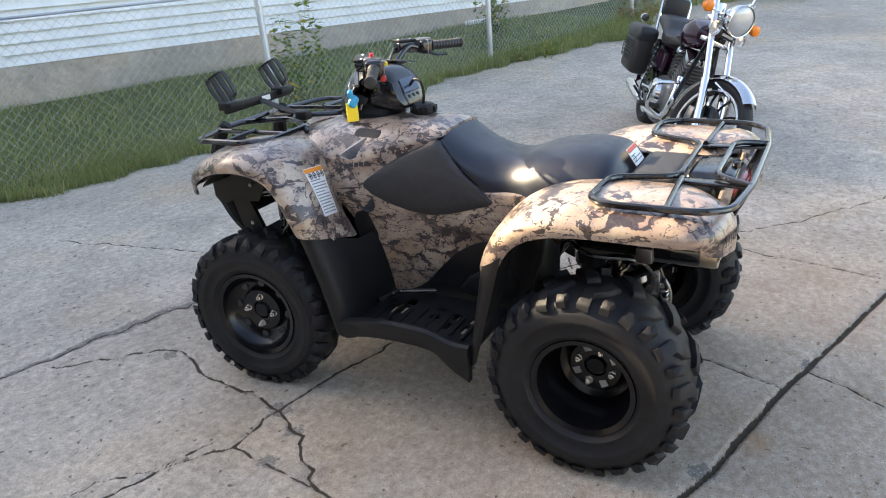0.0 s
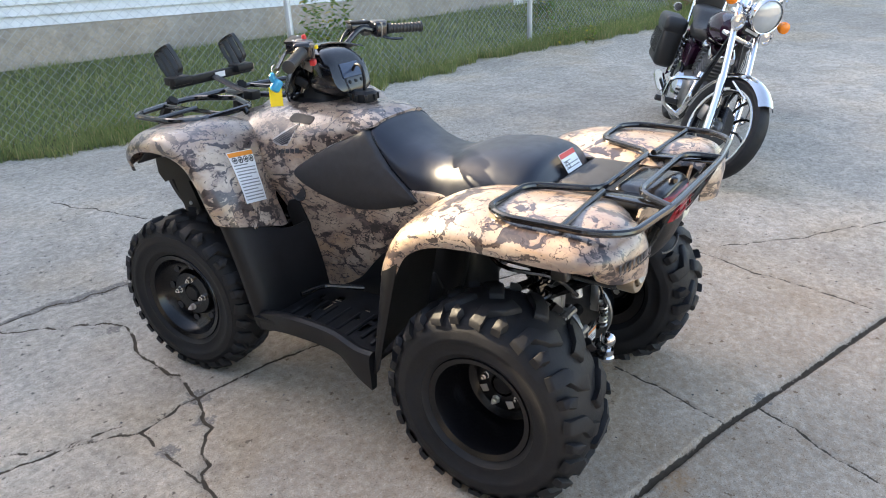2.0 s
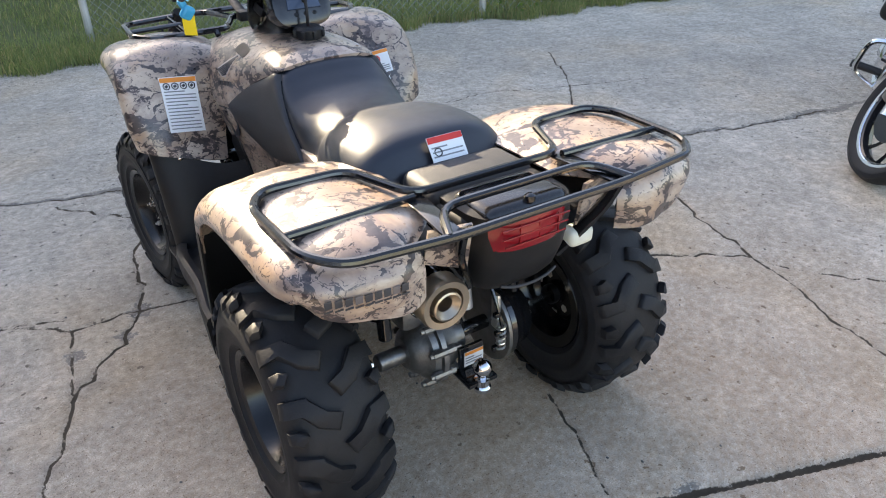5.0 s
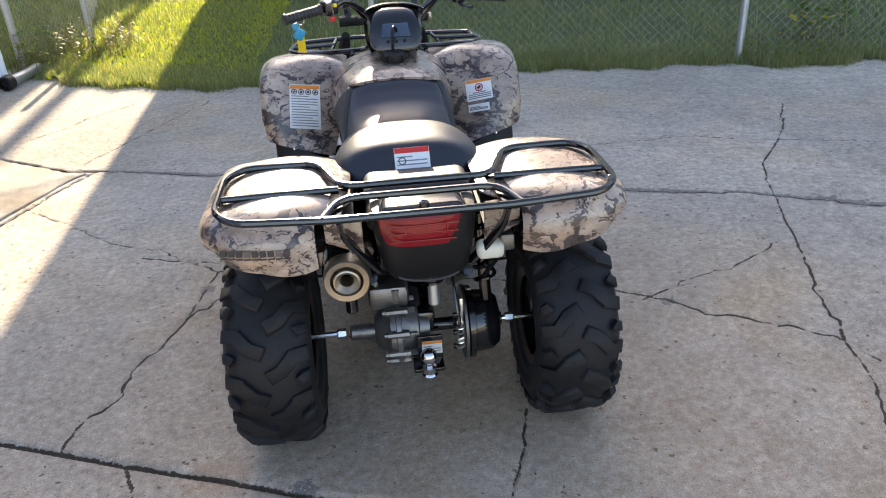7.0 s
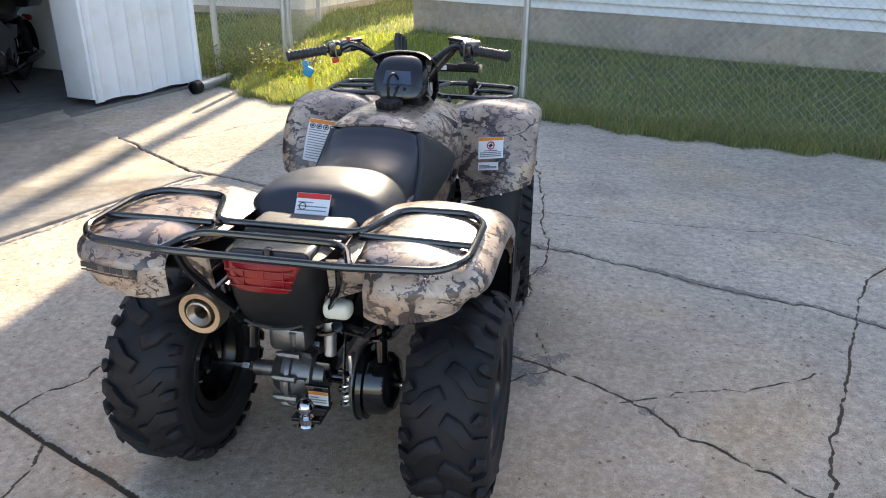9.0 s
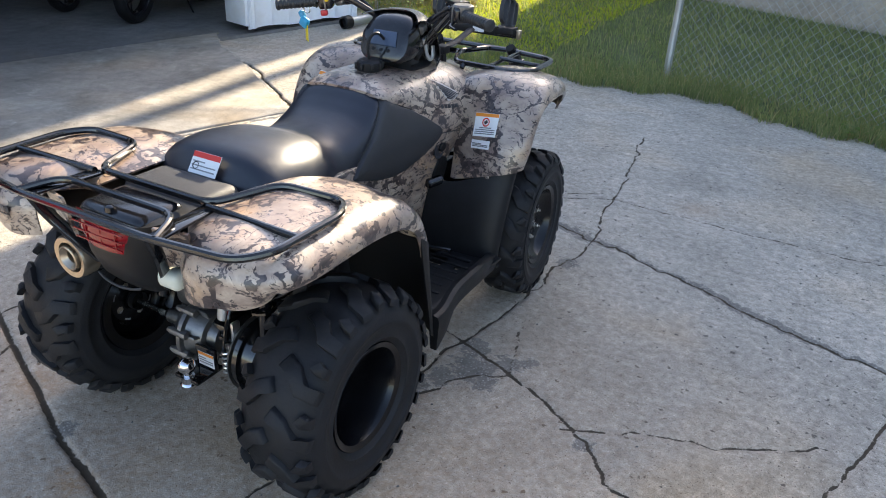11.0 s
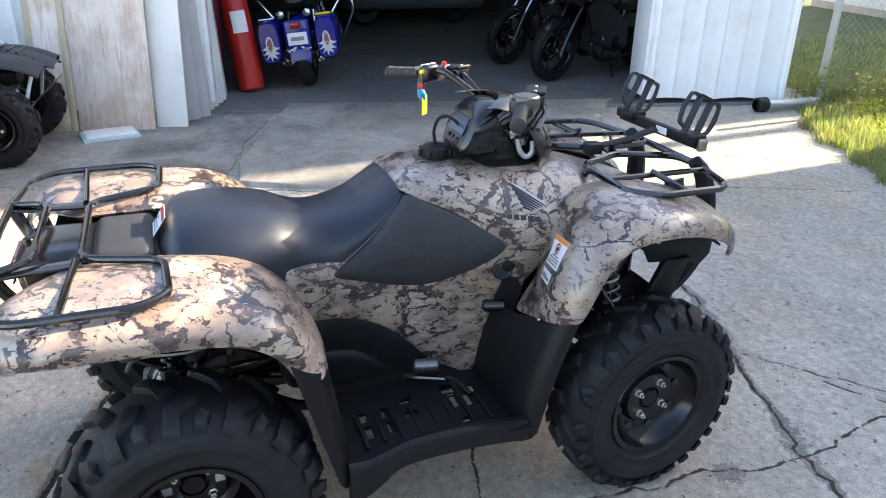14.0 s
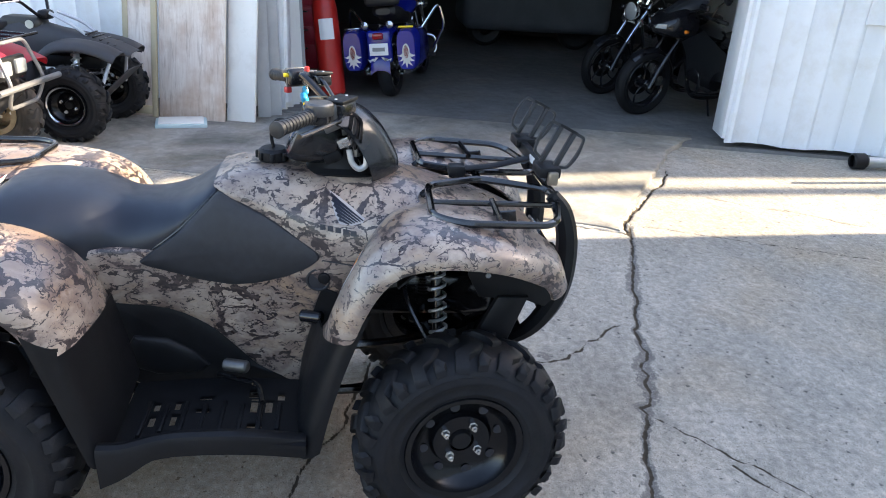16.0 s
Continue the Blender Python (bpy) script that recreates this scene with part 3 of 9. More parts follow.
def build_ground():
    xs, ys = axis(-3.25, 3.0, 0.008, 900.0), axis(-1.6, 3.75, 0.008, 900.0)
    local = np.maximum(np.gradient(xs)[None, :], np.gradient(ys)[:, None])
    nx, ny = len(xs), len(ys)
    X, Y = np.meshgrid(xs, ys)
    u = np.maximum(0, X - 1.2)
    Z = np.minimum(0.035 * u * u / (u + 1.5), 0.45)
    depth, crack, rust, stain, spall = (np.zeros_like(X) for _ in range(5))
    rnd = np.random.RandomState(4)
    wob = rnd.rand(*X.shape)
    for n, (half, rough, pts) in enumerate(CRACKS):
        line = jagged(pts, rough, n)
        wide = np.random.RandomState(n).uniform(0.75, 1.3, len(line)) if n != 2 else np.ones(len(line))
        for k, (a, b) in enumerate(zip(line, line[1:])):
            lo = np.minimum(a, b) - 0.12
            hi = np.maximum(a, b) + 0.12
            i0, i1 = np.searchsorted(xs, (lo[0], hi[0]))
            j0, j1 = np.searchsorted(ys, (lo[1], hi[1]))
            if i1 <= i0 or j1 <= j0:
                continue
            px, py = X[j0:j1, i0:i1] - a.x, Y[j0:j1, i0:i1] - a.y
            d = b - a
            t = np.clip((px * d.x + py * d.y) / max(d.length_squared, 1e-9), 0, 1)
            dist = np.hypot(px - t * d.x, py - t * d.y)
            h = half * wide[k]
            cell = local[j0:j1, i0:i1]
            near = np.clip(1.0 - (dist - h * 0.5) / np.maximum(0.0075, cell), 0, 1) * min(1.0, 0.5 + h / 0.009) * wide[k] ** 0.5 * np.clip(0.014 / cell, 0.25, 1)
            crack[j0:j1, i0:i1] = np.maximum(crack[j0:j1, i0:i1], near)
            depth[j0:j1, i0:i1] = np.maximum(depth[j0:j1, i0:i1], near * min(0.016, 0.004 + h) * (cell < 0.02))
            if n < 2:
                halo = np.clip(1.0 - dist / (0.045 + 0.02 * np.sin(a.x * 8 + a.y * 3 + n)), 0, 1)
                spall[j0:j1, i0:i1] = np.maximum(spall[j0:j1, i0:i1], halo)
    for cx, cy, r in ((0.53, 0.03, 0.13), (0.47, 0.15, 0.09), (0.60, -0.02, 0.07), (1.0, -0.12, 0.05), (-0.36, -0.94, 0.06), (0.4, -1.17, 0.05), (0.5, 0.95, 0.08), (0.62, 0.12, 0.08), (0.68, 0.17, 0.05), (0.46, -0.07, 0.08), (0.42, -0.15, 0.06), (0.40, 0.62, 0.05), (-0.62, 0.46, 0.07), (-0.70, 0.33, 0.05), (-0.50, 1.15, 0.05), (-0.86, 0.3, 0.05)):
        spall = np.maximum(spall, np.clip(1.1 - np.hypot(X - cx, Y - cy) / r, 0, 1) * 0.95)
    depth = np.maximum(depth, np.clip(spall - 0.3, 0, 1) * 0.006 * (local < 0.02))
    for cx, cy, r, s in ((-0.15, -1.06, 0.10, 0.75), (-0.62, -0.86, 0.14, 0.6), (0.0, -0.3, 1.2, 0.36), (0.4, -0.95, 1.6, 0.42), (0.05, -1.1, 0.05, 0.5), (0.85, 1.9, 0.12, 0.25)):
        d = np.hypot((X - cx) * 0.8, Y - cy) / r
        rust = np.maximum(rust, np.clip(1.25 - d, 0, 1) * s * (0.5 + 0.5 * wob))
    for cx, cy, rx, ry, s in ((-0.62, 0.62, 0.12, 0.2, 0.25), (0.53, 0.02, 0.13, 0.13, 0.5), (0.55, 0.3, 0.2, 0.45, 0.22), (0.5, 0.95, 0.07, 0.13, 0.45), (-0.2, -0.75, 0.45, 0.3, 0.22), (-0.25, 1.35, 0.3, 0.16, 0.3), (0.6, 1.05, 0.22, 0.2, 0.25), (0.7, 2.3, 0.35, 0.25, 0.25), (1.3, 2.6, 0.3, 0.2, 0.2), (-3.7, -0.8, 1.0, 1.2, 0.7), (-3.3, -0.2, 0.5, 0.35, 0.4), (-3.0, -1.6, 0.5, 0.5, 0.3), (-3.4, 1.0, 0.4, 0.8, 0.35), (-0.85, 0.12, 0.08, 0.06, 0.4), (-1.0, -0.2, 0.06, 0.05, 0.35)):
        d = np.hypot((X - cx) / rx, (Y - cy) / ry)
        stain = np.maximum(stain, np.clip(1.1 - d, 0, 1) * s * (0.6 + 0.4 * wob))
    edge = np.array([turf_edge(x) for x in xs])
    ragged = np.sin(xs * 5.3) * 0.06 + np.sin(xs * 13.7 + 1) * 0.04 + np.sin(xs * 29) * 0.02
    turf = np.clip((Y - (edge + ragged)[None, :]) / 0.05 + (wob - 0.5) * 1.4, 0, 1)
    lawn = np.clip((Y - edge[None, :]) / 0.6, 0, 1)
    Z = Z - depth + lawn * 0.02 + 0.1 * np.clip((Y - edge[None, :] - 0.3) / 2.5, 0, 1) + (wob - 0.5) * 0.0012
    me = bpy.data.meshes.new("ground")
    idx = np.arange(nx * ny).reshape(ny, nx)
    quads = np.stack([idx[:-1, :-1], idx[:-1, 1:], idx[1:, 1:], idx[1:, :-1]], -1).reshape(-1, 4)
    me.vertices.add(nx * ny)
    me.vertices.foreach_set("co", np.stack([X, Y, Z], -1).ravel())
    me.loops.add(quads.size)
    me.loops.foreach_set("vertex_index", quads.ravel())
    me.polygons.add(len(quads))
    me.polygons.foreach_set("loop_start", np.arange(0, quads.size, 4))
    me.update(calc_edges=True)
    for name, val in (("crack", crack), ("rust", rust), ("stain", stain), ("spall", spall), ("turf", turf)):
        me.attributes.new(name, "FLOAT", "POINT").data.foreach_set("value", val.ravel().astype(np.float32))
    me.materials.append(CONCRETE)
    me.shade_smooth()
    return tagged(new("ground", me), "cracked grey concrete driveway running into rough lawn", "driveway", kind="structure")


build_ground()

# ---- garage apron: a raised slab with a broken corner ----
SILL = lambda y: -3.85 + 0.2 * (y - 3.45)


def apron_slab(corner, broken, top, thick, seed, label, mat, fall=0.0):
    """A slab of the apron; the numbered sides are broken, the others nearly straight; fall: how far it drops towards the drive."""
    rnd = random.Random(seed)
    edge = []
    for i, (a, b) in enumerate(zip(corner, corner[1:] + corner[:1])):
        n = max(2, int(math.dist(a, b) / 0.06))
        w = 0.020 if i in broken else 0.006
        for k in range(n):
            edge.append((a[0] + (b[0] - a[0]) * k / n + rnd.uniform(-w, w), a[1] + (b[1] - a[1]) * k / n + rnd.uniform(-w, w)))
    bm = slab(edge, thick, 0.010 if thick > 0.04 else 0.003)
    rise_to = top - max(v.co.z for v in bm.verts)
    for v in bm.verts:
        v.co.z += rise_to - fall * min(1.0, max(0.0, (v.co.x + 3.0) / 1.0))
    tagged(part("apron_slab", bm, mat, None), label, "slab", kind="structure")


def build_apron():
    apron_slab([(-2.66, -0.26), (-2.50, 0.1), (-2.30, 0.7), (-2.21, 1.0), (-2.12, 1.33), (-1.98, 1.78), (-1.90, 1.92), (-2.08, 1.96), (-2.56, 2.25), (-3.0, 2.53), (-3.16, 2.62), (-3.6, 2.85), (-4.02, 3.2), (-4.05, 3.25), (-4.62, 0.35), (-3.9, 0.08), (-3.45, -0.1), (-2.94, -0.22)],
               (7, 8, 9, 10, 11, 14, 15, 16), 0.05, 0.075, 3, "raised concrete garage apron with a broken edge", APRON, 0.040)
    apron_slab([(-2.68, -0.34), (-2.74, -0.5), (-2.87, -1.0), (-3.1, -1.9), (-3.5, -3.4), (-4.0, -5.4), (-5.4, -5.4), (-4.92, -1.9), (-4.58, 0.22), (-3.92, 0.0), (-3.50, -0.16), (-2.96, -0.30)],
               (8, 9, 10), 0.008, 0.04, 7, "stained grey concrete slab along the garage wall", STAINED_SLAB)


build_apron()


# ---- the garage ----
def wall_sheet(y0, y1, z0, z1, name, parent, step=0.2):
    """Ribbed metal sheeting along the front of the garage."""
    rows = []
    n = int((y1 - y0) / 0.025)
    for z in [z0 + (z1 - z0) * j / 8 for j in range(9)]:
        row = []
        for k in range(n + 1):
            y = y0 + (y1 - y0) * k / n
            ph = (y / step) % 1.0
            rib = 0.013 * math.exp(-((ph - 0.5) / 0.13) ** 2) + 0.003 * math.exp(-(((ph * 3) % 1 - 0.5) / 0.22) ** 2) + 0.004 * math.sin(y * 3.3) * math.sin(z * 1.7 + y)
            lift = 0.03 * math.sin(y * 2.1) * (0.4 if z == z0 else 0) + (0.012 * math.sin(y * 9) if z == z0 else 0)
            row.append((SILL(y) + rib, y, z + max(lift, 0)))
        rows.append(row)
    bm = mesh_rows(rows)
    back = bmesh.ops.extrude_face_region(bm, geom=bm.faces[:])
    bmesh.ops.translate(bm, vec=(-0.02, 0.004, 0), verts=[v for v in back["geom"] if isinstance(v, bmesh.types.BMVert)])
    return part(name, bm, METAL_SIDING, parent, smooth=25)


def build_garage():
    g = thing("garage", "white ribbed metal garage with a wide open doorway", "garage", kind="structure")
    open0, open1, top = -0.3, 3.45, 2.65
    wall_sheet(open1, 4.77, 0.06, 3.1, "wall_sheet", g)
    wall_sheet(-9.0, open0, 0.05, 3.1, "wall_sheet", g)
    wall_sheet(open0, open1, top, 3.1, "wall_sheet", g)

    def quad_wall(name, a, b, z0, z1, mat, t=0.1):
        a, b = Vector((*a, 0)), Vector((*b, 0))
        d = (b - a)
        m = basis((*(a + b).xy / 2, (z0 + z1) / 2), d, (0, 0, 1))
        part(name, box((d.length, z1 - z0, t), bevel=0.005, turn=m), mat, g)

    def at(y, into=0.0):
        return (SILL(y) - into * 0.98, y + into * 0.196)
    quad_wall("inner_wall", at(open1 + 0.12, 0.12), at(4.77, 0.12), 0, 3.1, SHADE_WALL)
    quad_wall("inner_wall", at(-9, 0.12), at(open0 - 0.1, 0.12), 0, 3.1, SHADE_WALL)
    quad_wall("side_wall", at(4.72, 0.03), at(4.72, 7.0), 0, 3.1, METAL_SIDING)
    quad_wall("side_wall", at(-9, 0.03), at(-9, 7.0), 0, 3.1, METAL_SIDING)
    quad_wall("back_wall", at(4.77, 7.0), at(-9, 7.0), 0, 3.1, SHADE_WALL)
    # the edge of the sliding leaf and its corner trim
    for y, w in ((open1, 0.34), (open0, 0.1)):
        m = basis((*at(y, w / 2), 1.6), (-0.98, 0.196, 0), (0, 0, 1))
        part("jamb", box((w, 3.0, 0.06), bevel=0.008, turn=m), METAL_SIDING, g)
    part("corner_trim", tube([(*at(open1 + 0.03, -0.02), 0.08), (*at(open1 + 0.03, -0.02), 3.1)], 0.035, 8), METAL_SIDING, g)
    part("corner_trim", tube([(*at(4.76, -0.01), 0.05), (*at(4.76, -0.01), 3.1)], 0.03, 8), METAL_SIDING, g)
    part("hatch", slab([(-0.14, -0.25), (0.14, -0.25), (0.14, 0.25), (-0.14, 0.25)], 0.02, 0.005, m=basis((*at(4.45, -0.02), 1.35), (0.2, 0.98, 0), (0, 0, 1))), METAL_SIDING, g)
    # inside
    c = [at(-9, 0.0), at(4.7, 0.0), at(4.7, 7.0), at(-9, 7.0)]
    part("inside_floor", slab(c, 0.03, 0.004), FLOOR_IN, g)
    r = [at(-9.3, -0.40), at(5.25, -0.40), at(5.25, 7.3), at(-9.3, 7.3)]
    roof = slab(r, 0.12, 0.01)
    bmesh.ops.translate(roof, vec=(0, 0, 3.1), verts=roof.verts)
    part("roof", roof, ROOFING, g)
    # downspout end lying by the corner
    d = thing("drain_pipe", "short black drain pipe with a galvanised elbow on the ground", "pipe")
    part("pipe", tube(round_path([(-3.40, 4.42, 0.062), (-3.38, 4.70, 0.060), (-3.36, 5.0, 0.066)], 0.1), 0.046, 12), GALV, d)
    part("collar", lathe([(0.0, 0.046), (-0.012, 0.05), (0.0, 0.064), (0.09, 0.066), (0.11, 0.05)], 20, basis((-3.40, 4.34, 0.066), (0.06, 1, 0), (0, 0, 1))), BLACK_PLASTIC, d, "black rubber collar")
    part("plug", lathe([(0.03, 0.0005), (0.03, 0.047)], 16, basis((-3.40, 4.34, 0.066), (0.06, 1, 0), (0, 0, 1))), BLACK_PLASTIC, d)


build_garage()

# ---- the house ----
HC, HD = Vector((-2.46, 9.186, 0)), Vector((0.911, -0.412, 0)).normalized()
HN = Vector((HD.y, -HD.x, 0)).normalized()   # towards the drive
EAVE = 5.22


def build_house():
    h = thing("house", "white lap-sided house on a tan rendered foundation", "house")
    length, deep, base = 24.0, 9.0, 0.58

    def block(name, s0, s1, d0, d1, z0, z1, mat, bevel=0.01):
        c = HC + HD * (s0 + s1) / 2 - HN * (d0 + d1) / 2
        return part(name, box((s1 - s0, d1 - d0, z1 - z0), bevel=bevel, turn=basis((c.x, c.y, (z0 + z1) / 2), HD, -HN)), mat, h)
    block("foundation", 0, length, 0.0, deep, -0.4, base, FOUNDATION)
    block("wall", 0.02, length, 0.05, deep, base - 0.01, EAVE, SIDING)
    # lap boards on the side that faces the drive and on the end
    course = 0.115
    n = int((EAVE - base) / course)
    first = None
    for k in range(n):
        z = base + k * course
        if first is None:
            rows = [[(s, d, zz) for s in (0.0, length)] for d, zz in ((0.05, 0), (-0.016, -0.004), (-0.012, 0.01), (0.03, course))]
            bm = mesh_rows([[tuple(HC + HD * s - HN * d + Vector((0, 0, zz))) for s, d, zz in r] for r in rows])
            first = part("lap_board", bm, SIDING, h, smooth=20)
            first.location.z = z
        else:
            again(first, h, pose(0, 0, z))
    first = None
    for k in range(n):
        z = base + k * course
        if first is None:
            rows = [[(-o, d, zz) for d in (-0.016, deep)] for o, zz in ((-0.03, 0), (0.016, -0.004), (0.012, 0.01), (-0.02, course))]
            bm = mesh_rows([[tuple(HC + HD * s - HN * d + Vector((0, 0, zz))) for s, d, zz in r] for r in rows])
            first = part("end_board", bm, SIDING, h, smooth=20)
            first.location.z = z
        else:
            again(first, h, pose(0, 0, z))
    # foundation vent with bars
    v = HC + HD * 12.1 + HN * 0.012 + Vector((0, 0, 0.3))
    vent = part("vent", slab([(-0.22, -0.09), (0.22, -0.09), (0.22, 0.09), (-0.22, 0.09)], 0.012, 0.003, m=basis(v, HD, (0, 0, 1))), SIDING, h)
    for k in range(9):
        part("vent_bar", rod((*(v + HD * (k - 4) * 0.046 + HN * 0.02).xy, v.z - 0.08), (*(v + HD * (k - 4) * 0.046 + HN * 0.02).xy, v.z + 0.08), 0.008, 6), GALV, vent)
    # hipped roof
    o, e = 0.05, EAVE
    ring = [HC + HD * s - HN * d for s, d in ((-0.28, -o), (length + o, -o), (length + o, deep + o), (-0.28, deep + o))]
    ridge = [HC + HD * s - HN * deep / 2 for s in (4.5, length - 4.5)]
    bm = bmesh.new()
    lo = [bm.verts.new((p.x, p.y, e)) for p in ring]
    hi = [bm.verts.new((p.x, p.y, e + 1.2)) for p in ridge]
    for f in ((lo[0], lo[1], hi[1], hi[0]), (lo[1], lo[2], hi[1]), (lo[2], lo[3], hi[0], hi[1]), (lo[3], lo[0], hi[0]), lo[::-1]):
        bm.faces.new(f)
    part("roof", bm, ROOFING, h, smooth=0)


build_house()


# ---- the chain-link fence ----
def chain_link(name, a, b, height, parent, pitch=0.075):
    """Woven wire between two posts: crossing zigzag wires joined into one net."""
    a, b = Vector(a), Vector(b)
    L = (b - a).length
    d = (b - a) / L
    side = Vector((-d.y, d.x, 0))
    verts, faces = [], []

    def wire(p, q, r=0.0013):
        n = (q - p).cross(side).normalized() * r
        s = side * r
        k = len(verts)
        for c in (p, q):
            verts.extend([c + n, c - n * 0.5 + s * 0.87, c - n * 0.5 - s * 0.87])
        for i in range(3):
            faces.append((k + i, k + (i + 1) % 3, k + 3 + (i + 1) % 3, k + 3 + i))
    n = int(L / pitch) + int(height / pitch) + 2
    for sgn in (1, -1):
        for i in range(n):
            s0 = i * pitch - (height if sgn > 0 else 0)
            s1 = s0 + height if sgn > 0 else s0 - height
            t0, t1 = 0.0, 1.0
            lo, hi = min(s0, s1), max(s0, s1)
            if hi <= 0 or lo >= L:
                continue
            f = lambda s: (s - s0) / (s1 - s0)
            ts = sorted((max(0, min(1, f(0))), max(0, min(1, f(L)))))
            t0, t1 = ts
            if t1 - t0 < 0.01:
                continue
            z = lambda t: 0.03 + t * (height - 0.05)
            zr = lambda t: a.z + (b.z - a.z) * (s0 + (s1 - s0) * t) / L
            p = a + d * (s0 + (s1 - s0) * t0) + side * 0.003 * sgn
            q = a + d * (s0 + (s1 - s0) * t1) + side * 0.003 * sgn
            p.z, q.z = zr(t0) + z(t0), zr(t1) + z(t1)
            wire(p, q)
    me = bpy.data.meshes.new(name)
    me.from_pydata([tuple(v) for v in verts], [], faces)
    me.materials.append(GALV)
    ob = new(name, me)
    ob.parent = parent
    return ob


def fence_post(name, at, parent, lean=(0.03, 0.03), r=0.03, tall=1.32):
    p = Vector((*at, rise(at[0]) - 0.05))
    q = p + Vector((lean[0], lean[1], tall))
    bm = tube([p, p.lerp(q, 0.5), q], r, 10)
    ob = part(name, bm, GALV, parent)
    part("cap", lathe([(-0.02, r + 0.003), (0.01, r + 0.004), (0.03, r * 0.6), (0.036, 0.0005)], 10, Matrix.Translation(q) @ pose(0, 0, 0, 0, -90, 0)), GALV, ob)
    return ob


def build_fence():
    f = thing("chain_link_fence", "galvanised chain-link fence along the lawn", "fence")
    line = [(-3.2, 6.1), (-0.1, 4.55), (2.9, 3.42), (6.1, 2.78), (9.7, 2.05), (13.4, 1.2)]
    for k, p in enumerate(line):
        fence_post("post", p, f, (0.05, 0.1) if k == 2 else (0.01, 0.03))
    for a, b in zip(line[1:], line[2:]):
        pa, pb = (*a, rise(a[0])), (*b, rise(b[0]))
        chain_link("netting", pa, pb, 1.2, f)
        part("tension_wire", tube([(pa[0], pa[1], pa[2] + 1.2), (pb[0], pb[1], pb[2] + 1.2)], 0.012, 6), GALV, f)
    g = thing("yard_fence", "weathered chain-link fence beside the garage", "fence")
    side = [(-3.62, 5.25), (-3.45, 6.8), (-4.2, 9.6), (-5.2, 13.0)]
    for p in side:
        fence_post("post", p, g, (0, 0.02), 0.035, 1.5)
    for a, b in zip(side, side[1:]):
        chain_link("netting", (*a, 0), (*b, 0), 1.25, g)


build_fence()


# ---- a neighbour's long white shed beyond the garage ----
def build_shed():
    s = thing("shed", "long white board shed beyond the yard", "shed")
    a, b = Vector((-4.8, 10.4, 0)), Vector((-3.2, 24.0, 0))
    d = (b - a).normalized()
    n = Vector((-d.y, d.x, 0))
    L = (b - a).length
    c = (a + b) / 2 + n * 2.5
    part("wall", box((L, 5.0, 3.4), bevel=0.02, turn=basis((c.x, c.y, 1.85), d, n)), SIDING, s)
    part("sill", box((L + 0.02, 5.04, 0.3), bevel=0.02, turn=basis((c.x, c.y, 0.1), d, n)), FOUNDATION, s)
    first = None
    for k in range(int(L / 0.3)):
        p = a + d * (0.15 + 0.3 * k) - n * 0.008
        if first is None:
            first = part("board", box((0.285, 0.016, 3.35), bevel=0.003, turn=basis((0, 0, 1.87), d, n)), SIDING, s)
            first.location = (p.x, p.y, 0)
        else:
            again(first, s, pose(p.x, p.y, 0))
    r = slab([(-L / 2 - 0.2, -2.8), (L / 2 + 0.2, -2.8), (L / 2 + 0.2, 2.8), (-L / 2 - 0.2, 2.8)], 0.15, 0.01, m=basis((c.x, c.y, 3.55), d, n))
    part("roof", r, ROOFING, s)
    # unseen block, roof and pole, added to cast the drive's shadow edge and band
    u = a + d * 2.68 + n * 2.5
    part("upper_storey", box((5.36, 5.0, 5.2), bevel=0.02, turn=basis((u.x, u.y, 6.15), d, n)), SIDING, s)
    part("roof", slab([(-2.75, -2.5), (2.68, -2.5), (2.68, 2.6), (-2.75, 2.6)], 0.12, 0.01, m=basis((u.x, u.y, 8.75), d, n)), ROOFING, s)
    part("flue", rod((-4.08, 18.0, 3.5), (-4.08, 18.0, 9.6), 0.09, 16, bevel=0.01), GALV, s)


build_shed()


